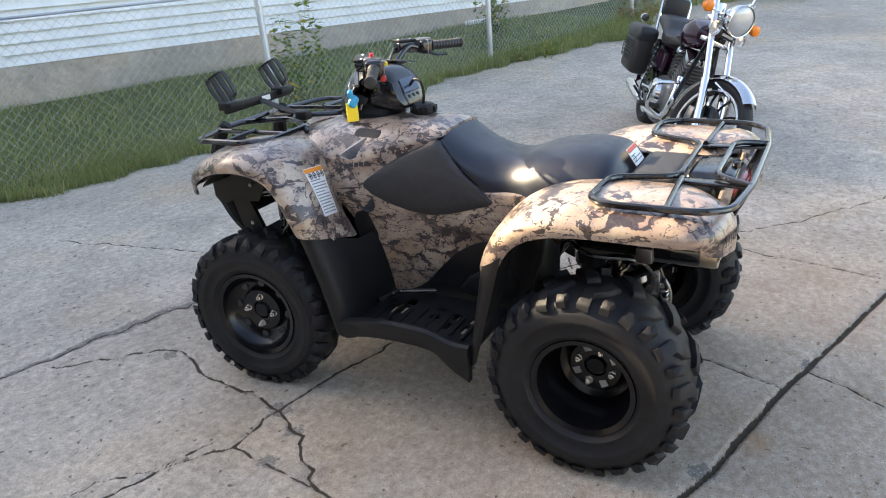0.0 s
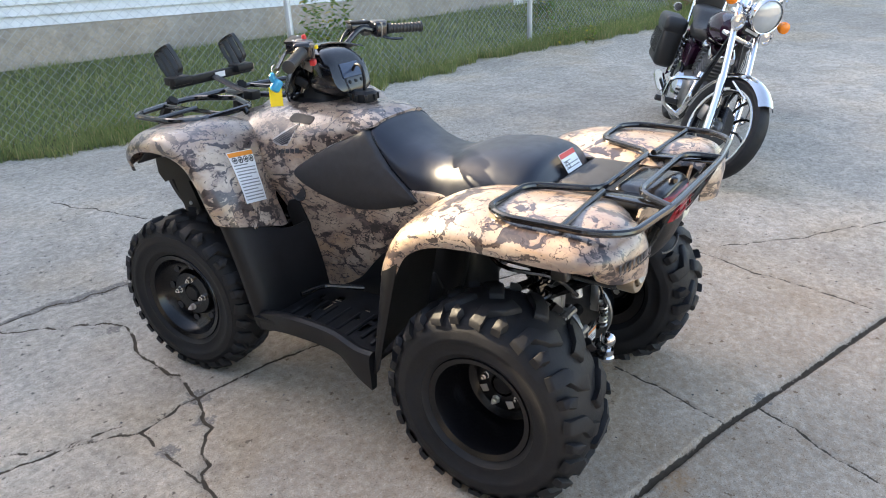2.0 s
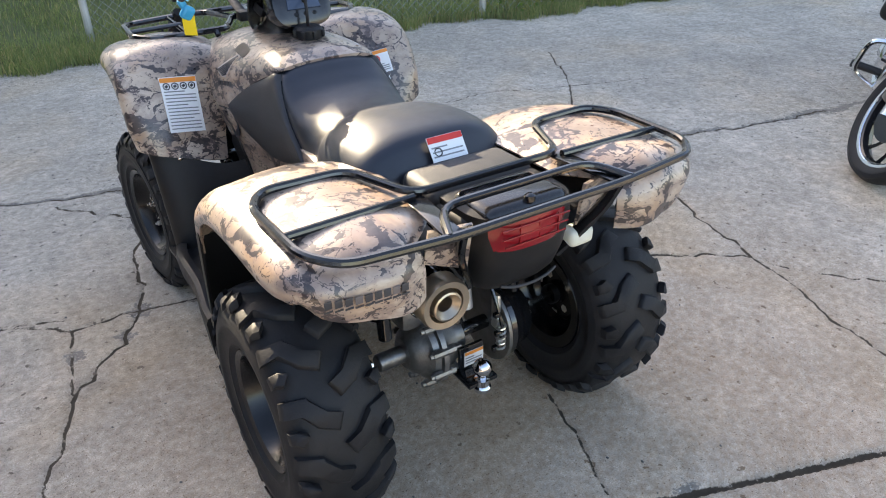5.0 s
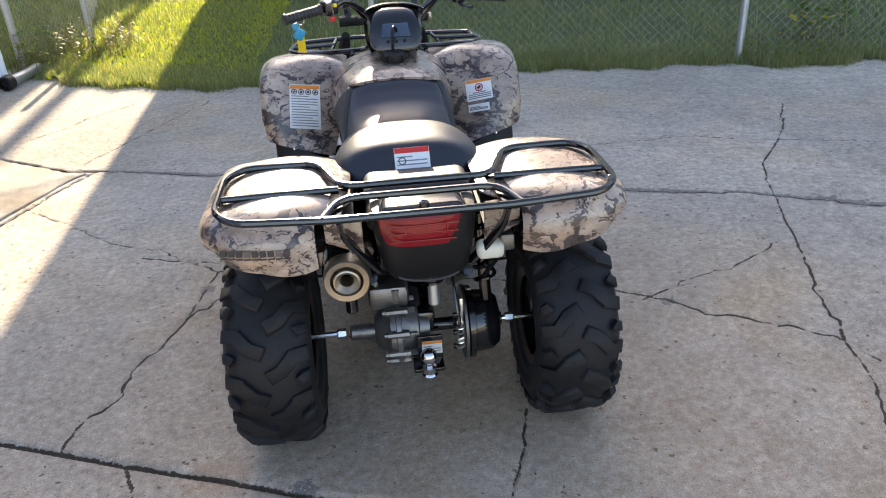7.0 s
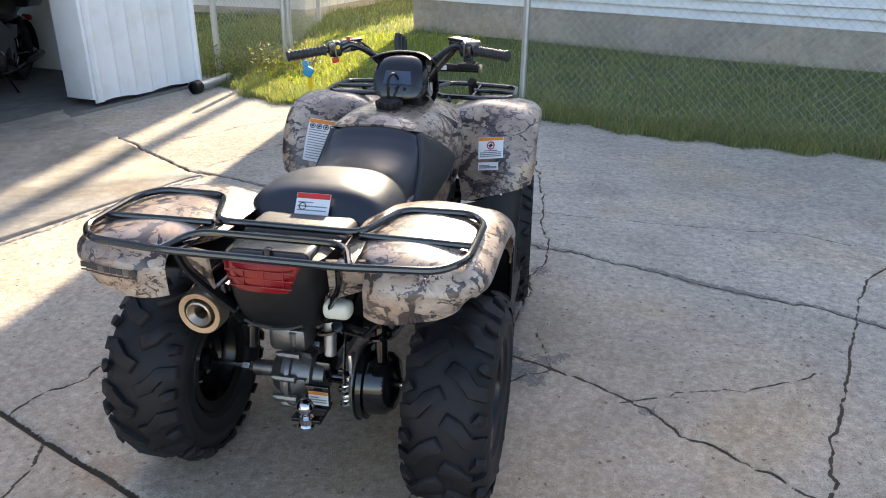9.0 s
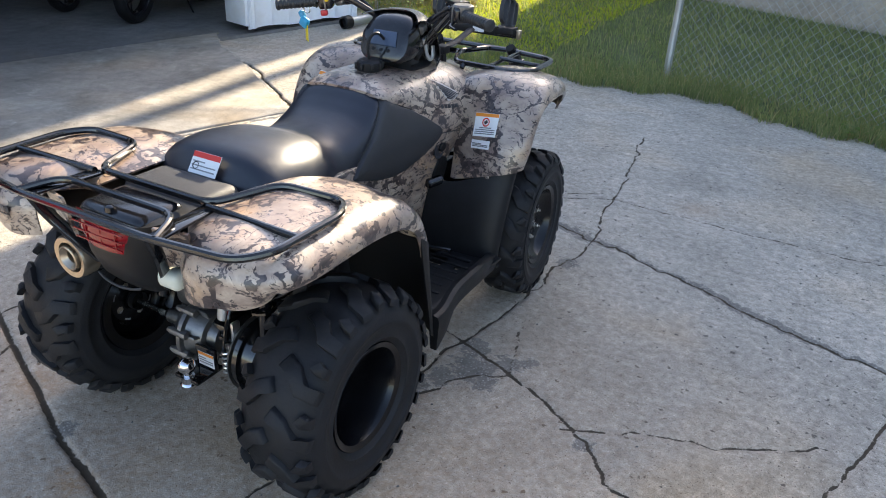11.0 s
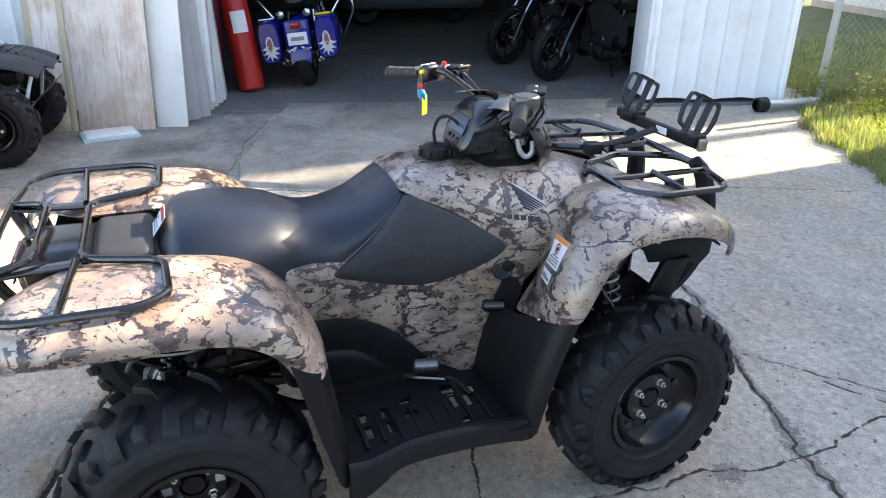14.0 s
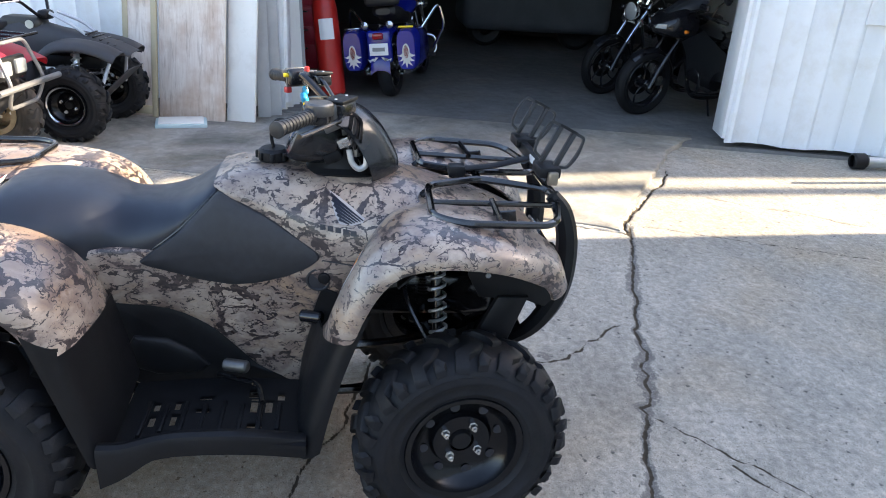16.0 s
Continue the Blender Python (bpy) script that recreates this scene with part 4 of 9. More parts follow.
# ---- wheels ----
def tyre_mesh(R, W, rim, lugs, depth=0.015):
    """A balloon tyre round the x axis with two rows of chevron lugs and shoulder blocks."""
    h = W / 2
    prof = [(-h * 0.72, rim), (-h * 0.80, rim + 0.012), (-h * 0.90, rim + 0.028), (-h * 0.93, rim + 0.030), (-h * 0.93, rim + 0.036), (-h * 0.92, rim + 0.040), (-h * 0.985, (R + rim) / 2 - 0.012), (-h * 1.012, (R + rim) / 2 - 0.009), (-h * 1.012, (R + rim) / 2 + 0.0), (-h, (R + rim) / 2 + 0.003), (-h, (R + rim) / 2 + 0.015), (-h * 0.97, R - 0.06), (-h * 0.86, R - 0.035), (-h * 0.55, R - depth * 1.05), (0, R - depth),
            (h * 0.55, R - depth * 1.05), (h * 0.86, R - 0.035), (h * 0.97, R - 0.06), (h, (R + rim) / 2 + 0.015), (h, (R + rim) / 2 + 0.003), (h * 1.012, (R + rim) / 2 + 0.0), (h * 1.012, (R + rim) / 2 - 0.009), (h * 0.985, (R + rim) / 2 - 0.012), (h * 0.92, rim + 0.040), (h * 0.93, rim + 0.036), (h * 0.93, rim + 0.030), (h * 0.90, rim + 0.028), (h * 0.80, rim + 0.012), (h * 0.72, rim)]
    bm = lathe(prof, 56)
    body = list(bm.verts)
    body_co = np.array([v.co[:] for v in body])

    def crown(x):
        t = abs(x) / h
        return R - depth * (1.0 + 0.05 * t) if t < 0.6 else R - depth * 1.03 - (t - 0.6) ** 2 * 0.16

    def lug(angle, pts, half, drop=0.0):
        """A raised bar that follows pts, (x, turn) bends across the tread."""
        L, Rr = [], []
        for i, (x, a) in enumerate(pts):
            x0, a0 = pts[max(i - 1, 0)]
            x1, a1 = pts[min(i + 1, len(pts) - 1)]
            dx, da = x1 - x0, (a1 - a0) * R
            n = math.hypot(dx, da) or 1
            ox, oa = -da / n * half, dx / n * half / R
            L.append((x + ox, a + oa)), Rr.append((x - ox, a - oa))
        ring = L + Rr[::-1]
        for sx in (1,):
            a_mid = angle + sum(p[1] for p in ring) / len(ring)
            x_mid = sum(p[0] for p in ring) / len(ring)
            root = body[int(np.argmin(np.sum((body_co - np.array((x_mid, R * math.cos(a_mid), R * math.sin(a_mid)))) ** 2, 1)))]
            lo, md, hi = [], [], []
            for x, a in ring:
                r0 = crown(x) - 0.006
                r1 = min(R - max(0, abs(x) / h - 0.6) ** 2 * 0.12 - drop, r0 + depth + 0.006)
                cx = sum(p[0] for p in ring) / len(ring)
                ca = sum(p[1] for p in ring) / len(ring)
                lo.append(bm.verts.new((x, r0 * math.cos(a + angle), r0 * math.sin(a + angle))))
                r2 = r0 + (r1 - r0) * 0.78
                x3, a3 = cx + (x - cx) * 0.97, ca + (a - ca) * 0.93
                md.append(bm.verts.new((x3, r2 * math.cos(a3 + angle), r2 * math.sin(a3 + angle))))
                x2, a2 = cx + (x - cx) * 0.90, ca + (a - ca) * 0.76
                hi.append(bm.verts.new((x2, r1 * math.cos(a2 + angle), r1 * math.sin(a2 + angle))))
            m = len(ring)
            for i in range(m):
                j = (i + 1) % m
                bm.faces.new((lo[i], lo[j], md[j], md[i]))
                bm.faces.new((md[i], md[j], hi[j], hi[i]))
            bm.edges.new((lo[0], root))
            half_n = len(pts)
            for i in range(half_n - 1):
                bm.faces.new((hi[i], hi[i + 1], hi[m - 2 - i], hi[m - 1 - i]))
    for k in range(lugs):
        for s in (1, -1):
            a = 2 * math.pi * (k + (0.5 if s < 0 else 0)) / lugs
            st = 2 * math.pi / lugs
            lug(a, [(s * h * 0.02, 0), (s * h * 0.34, st * 0.14), (s * h * 0.62, st * 0.46), (s * h * 0.98, st * 0.50)], 0.0205 if R > 0.2 else 0.01)
            lug(a + st * 0.5, [(s * h * 0.72, st * 0.42), (s * h * 0.86, st * 0.5), (s * h * 0.97, st * 0.5)], 0.0155)
    return bm


def build_wheel(name, R, W, rim, lugs, dish, parent, m, tyre_mat=None, rim_mat=None, nut_mat=None):
    """wheel > tyre, rim, hub, nuts. +x is the outer side."""
    w = new(name)
    w.parent, w.matrix_basis = parent, m
    w.empty_display_size = 0.1
    part("tyre", tyre_mesh(R, W, rim, lugs), tyre_mat or RUBBER, w, smooth=50)
    h = W / 2 * 0.80
    r = rim
    part("rim", lathe([(-h, r - 0.02), (-h - 0.006, r + 0.012), (-h, r + 0.016), (-h + 0.012, r + 0.002), (-h * 0.3, r - 0.02), (h * 0.3, r - 0.02), (h - 0.012, r + 0.002), (h, r + 0.016), (h + 0.006, r + 0.012), (h, r - 0.004),
                       (h - 0.02, r - 0.012), (dish + 0.012, r - 0.03), (dish + 0.004, r - 0.05), (dish, 0.088), (dish + 0.016, 0.078), (dish + 0.014, 0.036), (dish + 0.002, 0.034), (dish + 0.002, 0.0005)], 40), rim_mat or RIM_BLACK, w, "black steel rim")
    deep = dish < 0
    for k in range(4 if deep else 8):
        a = 2 * math.pi * k / (4 if deep else 8)
        # slots are plates: pale for bright ground seen through, ink for dark holes
        if deep:
            m_slot = Matrix.Rotation(a, 4, "X") @ Matrix.Translation((dish + 0.0155, 0, 0.062)) @ pose(0, 0, 0, 0, 90, 0)
            part("slot", slab([(-0.010, -0.011), (0.010, -0.011), (0.012, 0.011), (-0.012, 0.011)], 0.0025, 0.001, m=m_slot), GALV, w)
        elif r > 0.14:
            c = (dish + 0.0075, 0.106 * math.cos(a), 0.106 * math.sin(a))
            part("slot", lathe([(0, 0.0005), (0.0, 0.014), (0.002, 0.013), (0.0024, 0.0005)], 10, Matrix.Translation(c)), INK, w)
    for k in range(4):
        a = 2 * math.pi * (k + 0.5) / 4
        y, z = 0.055 * math.cos(a), 0.055 * math.sin(a)
        bm = lathe([(0, 0.0005), (0, 0.0125), (0.005, 0.0125), (0.006, 0.0095), (0.018, 0.0088), (0.019, 0.005), (0.026, 0.005), (0.027, 0.0005)], 6, Matrix.Translation((dish + 0.014, y, z)))
        part("nut", bm, nut_mat or ZINC, w, "bright zinc wheel nut", smooth=20)
    part("hub", lathe([(dish - 0.02, 0.03), (dish + 0.012, 0.03), (dish + 0.02, 0.026), (dish + 0.02, 0.0005)], 16), BLACK_PLASTIC, w)
    return w


# ---- the camouflage quad ----
def arch_fender(path, x_in, x_out, lip, nu=36, nv=22, thick=0.006, side=1, start=None, stop=None, soft=0.085, hollow=None):
    """A fender sheet that follows path (y, z) and rolls down at its outer edge; start and stop trim its ends across the width."""
    line = smooth_path([(0, y, z) for y, z in path], 8)
    cum = [0.0]
    for a, b in zip(line, line[1:]):
        cum.append(cum[-1] + (b - a).length)
    back = path[-1][0] < path[0][0]

    def at(u):
        s = min(max(u, 0), 1) * cum[-1]
        i = max(k for k in range(len(cum) - 1) if cum[k] <= s + 1e-9)
        f = (s - cum[i]) / max(cum[i + 1] - cum[i], 1e-9)
        d = (line[i + 1] - line[i]).normalized()
        e = (line[min(i + 2, len(line) - 1)] - line[max(i - 1, 0)]).normalized()
        d = (d + e).normalized()
        return line[i].lerp(line[i + 1], f), Vector((0, -d.z, d.y)) * (-1 if back else 1)

    def fn(u, v):
        u0, u1 = (start(v) if start else 0.0), (stop(v) if stop else 1.0)
        u = u0 + (u1 - u0) * u
        p, n = at(u)
        xi, xo = x_in(u), x_out(u)
        w = xo - xi
        lp = lip(u)
        if v <= 0.5:
            t = v / 0.5
            x = xi + (w - soft) * t
            h = hollow(u) if hollow else 0.0
            off = (0.012 * math.sin(math.pi * t) - 0.022 * (1 - t) ** 3) * (1 - h) - 0.077 * h * (1 - t) ** 1.2
        elif v <= 0.86:
            a = (v - 0.5) / 0.36 * math.pi / 2
            x = xo - soft + soft * math.sin(a)
            off = -0.05 * (1 - math.cos(a))
        else:
            t = (v - 0.86) / 0.14
            x = xo - 0.004 * t
            off = -0.05 - (lp - 0.05) * t
        q = p + n * off
        return (side * x, q.y, q.z)
    return shell(fn, nu, nv, thick * side * (-1 if back else 1))


FAC = [(-0.66, 1.0), (-0.5, 1.0), (-0.3, 0.88), (-0.12, 0.80), (0.1, 0.86), (0.3, 1.0), (0.45, 1.06), (0.6, 1.06)]
GIRTH = [(0.28, 0.165), (0.5, 0.19), (0.65, 0.212), (0.75, 0.222), (0.82, 0.212), (0.9, 0.185), (0.96, 0.16)]


def girth(y, z):
    """Half the width of the body at y, z."""
    return lerp_table(FAC, y)[0] * lerp_table(GIRTH, z)[0]


COVER = [(-0.012, 0.905, 0.922), (0.03, 0.885, 0.938), (0.09, 0.86, 0.946), (0.16, 0.822, 0.948), (0.24, 0.77, 0.944), (0.285, 0.74, 0.94), (0.34, 0.73, 0.937), (0.48, 0.75, 0.925), (0.58, 0.76, 0.897), (0.68, 0.755, 0.865), (0.78, 0.735, 0.83), (0.86, 0.70, 0.793), (0.915, 0.67, 0.75), (0.935, 0.655, 0.70)]


def cover_width(y, zb):
    """Half the width of the tank cover's lower edge."""
    w = girth(min(y, 0.45), zb) + 0.007 - 0.10 * max(0, y - 0.6)
    return w - 0.02 * (1 - (y + 0.012) / 0.042) ** 2 if y < 0.03 else w


def cover_girth(y, z):
    """Half the width of the tank cover at y, z."""
    zb, zt = lerp_table(COVER, y)
    f = min(1.0, max(0.0, (z - zb) / (zt - zb))) ** 1.225
    return cover_width(y, zb) * (1 - f * f) ** (1 / 2.45)


def skin(outline, off, thick, s, bulge=0.0, soft=0.008, width=girth):
    """A body panel with the (y, z) outline, laid on the body's side s."""
    c = sum((Vector(p) for p in outline), Vector((0, 0))) / len(outline)
    rows = []
    for f, d in ((1, -thick), (1, -soft * 0.8), (0.992, -soft * 0.3), (0.975, 0), (0.88, bulge * 0.45), (0.72, bulge * 0.75), (0.5, bulge * 0.95), (0.25, bulge), (0.04, bulge)):
        r = []
        for p in outline:
            q = c + (Vector(p) - c) * f
            r.append((s * (width(q.x, q.y) + off + d), q.x, q.y))
        rows.append(r)
    return mesh_rows(rows, False, True, True)


def super_ring(w, zb, zt, y, n=18, p=2.6, under=0.0):
    """The upper half of a rounded cross-section at y, from one side over the top to the other."""
    out = []
    for k in range(n + 1):
        a = math.pi * k / n
        c, s = math.cos(a), max(0.0, math.sin(a))
        out.append((w * math.copysign(abs(c) ** (2 / p), c), y, zb + (zt - zb) * s ** (2 / p) - under * 0))
    return out


def spring(a, b, r, turns, wire, bm=None):
    a, b = Vector(a), Vector(b)
    d = (b - a).normalized()
    s = d.cross(Vector((1, 0.2, 0))).normalized()
    t = d.cross(s)
    n = turns * 10
    return tube([a.lerp(b, k / n) + (s * math.cos(k * 0.628) + t * math.sin(k * 0.628)) * r for k in range(n + 1)], wire, 6, bm=bm)


def sticker(parent, m, w, h, head_mat, head, rows, name="label", icons=0, label="", short=False, bend=0.0, onto=None):
    """A printed vinyl label, bent over its support or laid onto it: coloured head, pictograms and bars for unreadable lines."""
    out = m.to_3x3() @ Vector((0, 0, 1))

    def lay(bm):
        high = [p.co.z for p in bm.verts]
        for p in bm.verts:
            p.co.z -= bend * p.co.y ** 2
        bmesh.ops.transform(bm, matrix=m, verts=bm.verts)
        if onto is not None:
            for p, z in zip(bm.verts, high):
                hit, at, _, _ = onto.ray_cast(p.co + out * 0.06, -out)
                if hit:
                    p.co = at + out * (z + 0.0012)
        return bm

    def sheet(sw, sh, cx, cy, z0, z1, n=3):
        """A thin patch of the label, fine enough to bend with it."""
        xs = np.linspace(cx - sw / 2, cx + sw / 2, 7)
        return mesh_rows([[(x, y, z0) for x in xs] + [(x, y, z1) for x in xs[::-1]] for y in np.linspace(cy - sh / 2, cy + sh / 2, n)], False, True, True)
    lab = part(name, lay(sheet(w, h, 0, 0, 0.0, 0.0012, 9)), WHITE_LABEL, parent, label)
    part("heading", lay(sheet(w * 0.98, head, 0, h / 2 - head / 2 - h * 0.012, 0.001, 0.0022)), head_mat, lab, "coloured heading bar")
    for k in range(icons):
        x = (k - (icons - 1) / 2) * w / max(icons, 1) * 0.92
        r = min(w / max(icons, 1) * 0.40, 0.016)
        y = h / 2 - head - r * 1.25
        part("pictogram", lay(lathe([(0, r * 0.74), (0.0008, r), (0.0008, r * 0.8), (0, r * 0.7)], 16, pose(x, y, 0.0019) @ pose(0, 0, 0, 0, -90, 0))), RED_LABEL if icons == 1 else INK, lab)
        part("pictogram", lay(box((r * 0.9, r * 0.7, 0.0006), (x, y, 0.0023), turn=pose(0, 0, 0, 0, 0, 35))), INK, lab)
    rnd = random.Random(int(w * 1e4 + rows))
    y0 = h / 2 - head - (0.026 if icons > 1 else (0.036 if icons else 0.008))
    if short:
        y0 = h / 2 - head - 0.006
    for k in range(rows):
        ww = w * (0.86 if k % 4 else rnd.uniform(0.4, 0.7))
        yy = y0 - (y0 + h / 2 - 0.006) * (k + 0.5) / rows
        part("text_bar", lay(sheet(ww, min(0.0034, h / rows * 0.45), -(w * 0.88 - ww) / 2 if not icons == 1 else 0, yy, 0.001, 0.002, 2)), GREY_INK, lab)
    return lab


def build_quad():
    q = thing("quad_bike", "camouflage-patterned four-wheeled quad bike parked on cracked concrete", "quad bike", pose(-0.002, 0.006, 0, 0, 0, 1.3))
    HZ, FZ, FY, RY = 0.30, 0.289, 0.643, -0.618
    # wheels
    build_wheel("front_wheel", 0.297, 0.185, 0.150, 15, 0.020, q, pose(0.402, FY + 0.010, FZ, 12, 0, 5))
    build_wheel("front_wheel", 0.297, 0.185, 0.150, 15, 0.020, q, pose(-0.402, FY - 0.010, FZ, 40, 0, 185))
    build_wheel("rear_wheel", 0.305, 0.235, 0.142, 14, -0.055, q, pose(0.43, RY, HZ, 5, 0, 0))
    build_wheel("rear_wheel", 0.305, 0.235, 0.142, 14, -0.055, q, pose(-0.43, RY, HZ, 25, 0, 180))

    # fenders
    front_fenders = {}
    for s in (1, -1):
        fpath = [(0.275, 0.53), (0.298, 0.64), (0.333, 0.74), (0.388, 0.828), (0.46, 0.878), (0.57, 0.897), (0.69, 0.883), (0.80, 0.845), (0.885, 0.787), (0.925, 0.715)]
        bm = arch_fender(fpath, lambda u: 0.175 + 0.085 * max(0, 1 - u / 0.3), lambda u: 0.515 - 0.03 * max(0, 1 - u / 0.2) - 0.112 * max(0, (u - 0.55) / 0.45) ** 1.6, lambda u: 0.058 - 0.008 * max(0, (u - 0.8) / 0.2), side=s,
                         start=lambda v: 0.035 + 0.12 * max(0, v - 0.05) ** 1.2, stop=lambda v: 1 - 0.02 * v,
                         hollow=lambda u: max(0, min(1, (u - 0.03) / 0.10)) * max(0, min(1, (0.46 - u) / 0.2)))
        front_fenders[s] = part("front_fender", bm, CAMO, q)
        rpath = [(-0.283, 0.585), (-0.315, 0.675), (-0.37, 0.757), (-0.46, 0.808), (-0.58, 0.828), (-0.72, 0.831), (-0.84, 0.829), (-0.90, 0.823), (-0.94, 0.80), (-0.957, 0.764), (-0.955, 0.695)]
        bm = arch_fender(rpath, lambda u: 0.165 + 0.09 * min(1, max(0, u - 0.74) / 0.1), lambda u: 0.535 - 0.085 * max(0, (u - 0.72) / 0.28) ** 2 - 0.012 * max(0, 1 - u / 0.2), lambda u: 0.066 - 0.014 * max(0, (u - 0.7) / 0.3), side=s,
                         start=lambda v: 0.03 + 0.02 * v, stop=lambda v: 1 - 0.06 * v * v, soft=0.08)
        part("rear_fender", bm, CAMO, q)
        # black splash guards behind the front wheel and ahead of the rear wheel
        top = smooth_path([(0.19, 0.258, 0.56), (0.28, 0.272, 0.56), (0.38, 0.292, 0.60), (0.445, 0.325, 0.645), (0.478, 0.362, 0.675), (0.482, 0.40, 0.70)], 4)
        low = smooth_path([(0.17, 0.20, 0.26), (0.28, 0.20, 0.255), (0.40, 0.205, 0.255), (0.455, 0.222, 0.26), (0.472, 0.25, 0.27), (0.468, 0.275, 0.28)], 4)
        n = len(top) - 1
        guard = lambda u, v: (lambda a, b: (s * (a.x + (b.x - a.x) * u), a.y + (b.y - a.y) * u - 0.012 * math.sin(3.14 * u), a.z + (b.z - a.z) * u))(top[round(v * n)], low[round(v * n)])
        part("splash_guard", shell(guard, 12, n, 0.006 * s), BLACK_PLASTIC, q)
        part("rivet", lathe([(0, 0.0005), (0, 0.008), (0.003, 0.006), (0.004, 0.0005)], 10, basis((s * 0.40, 0.288, 0.60), (0, -1, 0.2), (0, 0, 1))), ZINC, q)
        top = smooth_path([(0.20, -0.285, 0.62), (0.32, -0.282, 0.62), (0.44, -0.29, 0.625), (0.515, -0.315, 0.635), (0.535, -0.35, 0.655), (0.537, -0.385, 0.68)], 4)
        low = smooth_path([(0.20, -0.235, 0.37), (0.32, -0.235, 0.35), (0.44, -0.24, 0.325), (0.505, -0.255, 0.30), (0.522, -0.27, 0.295), (0.523, -0.285, 0.31)], 4)
        flap = lambda u, v: (lambda a, b: (s * (a.x + (b.x - a.x) * u), a.y + (b.y - a.y) * u, a.z + (b.z - a.z) * u))(top[round(v * n)], low[round(v * n)])
        part("mud_flap", shell(flap, 10, n, -0.006 * s), BLACK_PLASTIC, q)
        # footboard: well, outer rail, cleats and drain holes
        bm = shell(lambda u, v: (s * (0.17 + 0.33 * v), -0.25 + 0.49 * u, 0.305 + 0.012 * math.sin(3.1 * u) + 0.015 * (v > 0.92)), 49, 33, 0.01 * s)
        holes = [(0.30 + 0.065 * (k % 2), -0.17 + 0.055 * (k // 2), 0.024, 0.010) for k in range(4)] + [(0.27, -0.045, 0.012, 0.02), (0.33, -0.045, 0.012, 0.02), (0.25, 0.09, 0.02, 0.024), (0.31, 0.09, 0.026, 0.012), (0.31, 0.13, 0.026, 0.012), (0.26, 0.16, 0.016, 0.012), (0.40, 0.10, 0.012, 0.024)]
        gone = [f for f in bm.faces if any(abs(abs(f.calc_center_median().x) - hx) < hw and abs(f.calc_center_median().y - hy) < hl for hx, hy, hw, hl in holes)]
        bmesh.ops.delete(bm, geom=gone, context="FACES")
        part("footboard", bm, BLACK_PLASTIC, q)
        rail = smooth_path([(s * 0.528, -0.262, 0.335), (s * 0.525, -0.2, 0.335), (s * 0.51, -0.09, 0.352), (s * 0.505, 0.08, 0.35), (s * 0.475, 0.24, 0.31)], 6)
        bm = mesh_rows([[(p.x + s * a, p.y, p.z + b - (0.05 * max(0, (-0.14 - p.y) / 0.1) if b < 0 else 0)) for a, b in ((-0.03, 0.022), (-0.012, 0.027), (0.002, 0.022), (0.008, 0.008), (0.002, -0.035), (-0.02, -0.035))] for p in rail], False, True, True)
        part("foot_rail", bm, BLACK_PLASTIC, q)
        for k in range(8):
            y = -0.19 + 0.05 * k
            part("cleat", box((0.12 if k % 2 else 0.15, 0.012, 0.016), (s * 0.36, y, 0.322), 0.003), BLACK_PLASTIC, q)

    # camouflage cover over the tank and nose
    rows = []
    for k in range(60):
        y = -0.012 + (0.935 + 0.012) * k / 59
        zb, zt = lerp_table(COVER, y)
        rows.append(super_ring(cover_width(y, zb), zb, zt, y, 32, 2.45))
    bm = mesh_rows(rows)
    for r in (rows[0], rows[-1]):
        bm.faces.new([bm.verts.new(p) for p in r])
    bmesh.ops.remove_doubles(bm, verts=bm.verts, dist=1e-5)
    part("tank_cover", bm, CAMO, q)

    for s in (1, -1):
        # camouflage lower body panel
        low = smooth_path([(-0.47, 0.73, 0), (-0.43, 0.68, 0), (-0.36, 0.60, 0), (-0.28, 0.575, 0), (-0.15, 0.55, 0), (-0.05, 0.495, 0), (0.022, 0.425, 0), (0.09, 0.352, 0), (0.19, 0.302, 0), (0.25, 0.37, 0), (0.285, 0.5, 0), (0.345, 0.62, 0), (0.42, 0.735, 0), (0.30, 0.78, 0), (0.1, 0.74, 0), (-0.15, 0.735, 0), (-0.3, 0.745, 0)], 3, True)
        part("lower_panel", skin([(p.x, p.y) for p in low], 0.0, 0.03, s, 0.006), CAMO, q)
        # grey textured side panel under the tank cover
        tri = round_path([(-0.212, 0.706, 0), (-0.105, 0.788, 0), (-0.004, 0.893, 0), (0.01, 0.898, 0), (0.05, 0.877, 0), (0.13, 0.84, 0), (0.20, 0.797, 0), (0.26, 0.755, 0), (0.272, 0.735, 0), (0.24, 0.705, 0), (0.18, 0.672, 0), (0.10, 0.645, 0), (0.03, 0.636, 0), (-0.05, 0.648, 0), (-0.13, 0.672, 0), (-0.195, 0.694, 0)], 0.012, 2, True)
        part("side_panel", skin([(p.x, p.y) for p in tri], 0.012, 0.04, s, 0.008, 0.012), PANEL_PLASTIC, q, "dull grey textured side panel")
        part("seam", tube([(s * (girth(y, 0.705) + 0.004), y, 0.728 - 0.12 * (y - 0.28)) for y in np.linspace(0.275, 0.36, 5)], 0.0022, 6), INK, q)
        # round air hole and fittings
        part("air_hole", lathe([(0, 0.0005), (0.0, 0.030), (0.003, 0.034), (0.004, 0.030), (0.001, 0.027)], 20, Matrix.Translation((s * (girth(0.265, 0.668) + 0.004), 0.265, 0.668)) @ (pose(0, 0, 0) if s > 0 else pose(0, 0, 0, 0, 0, 180))), INK, q)
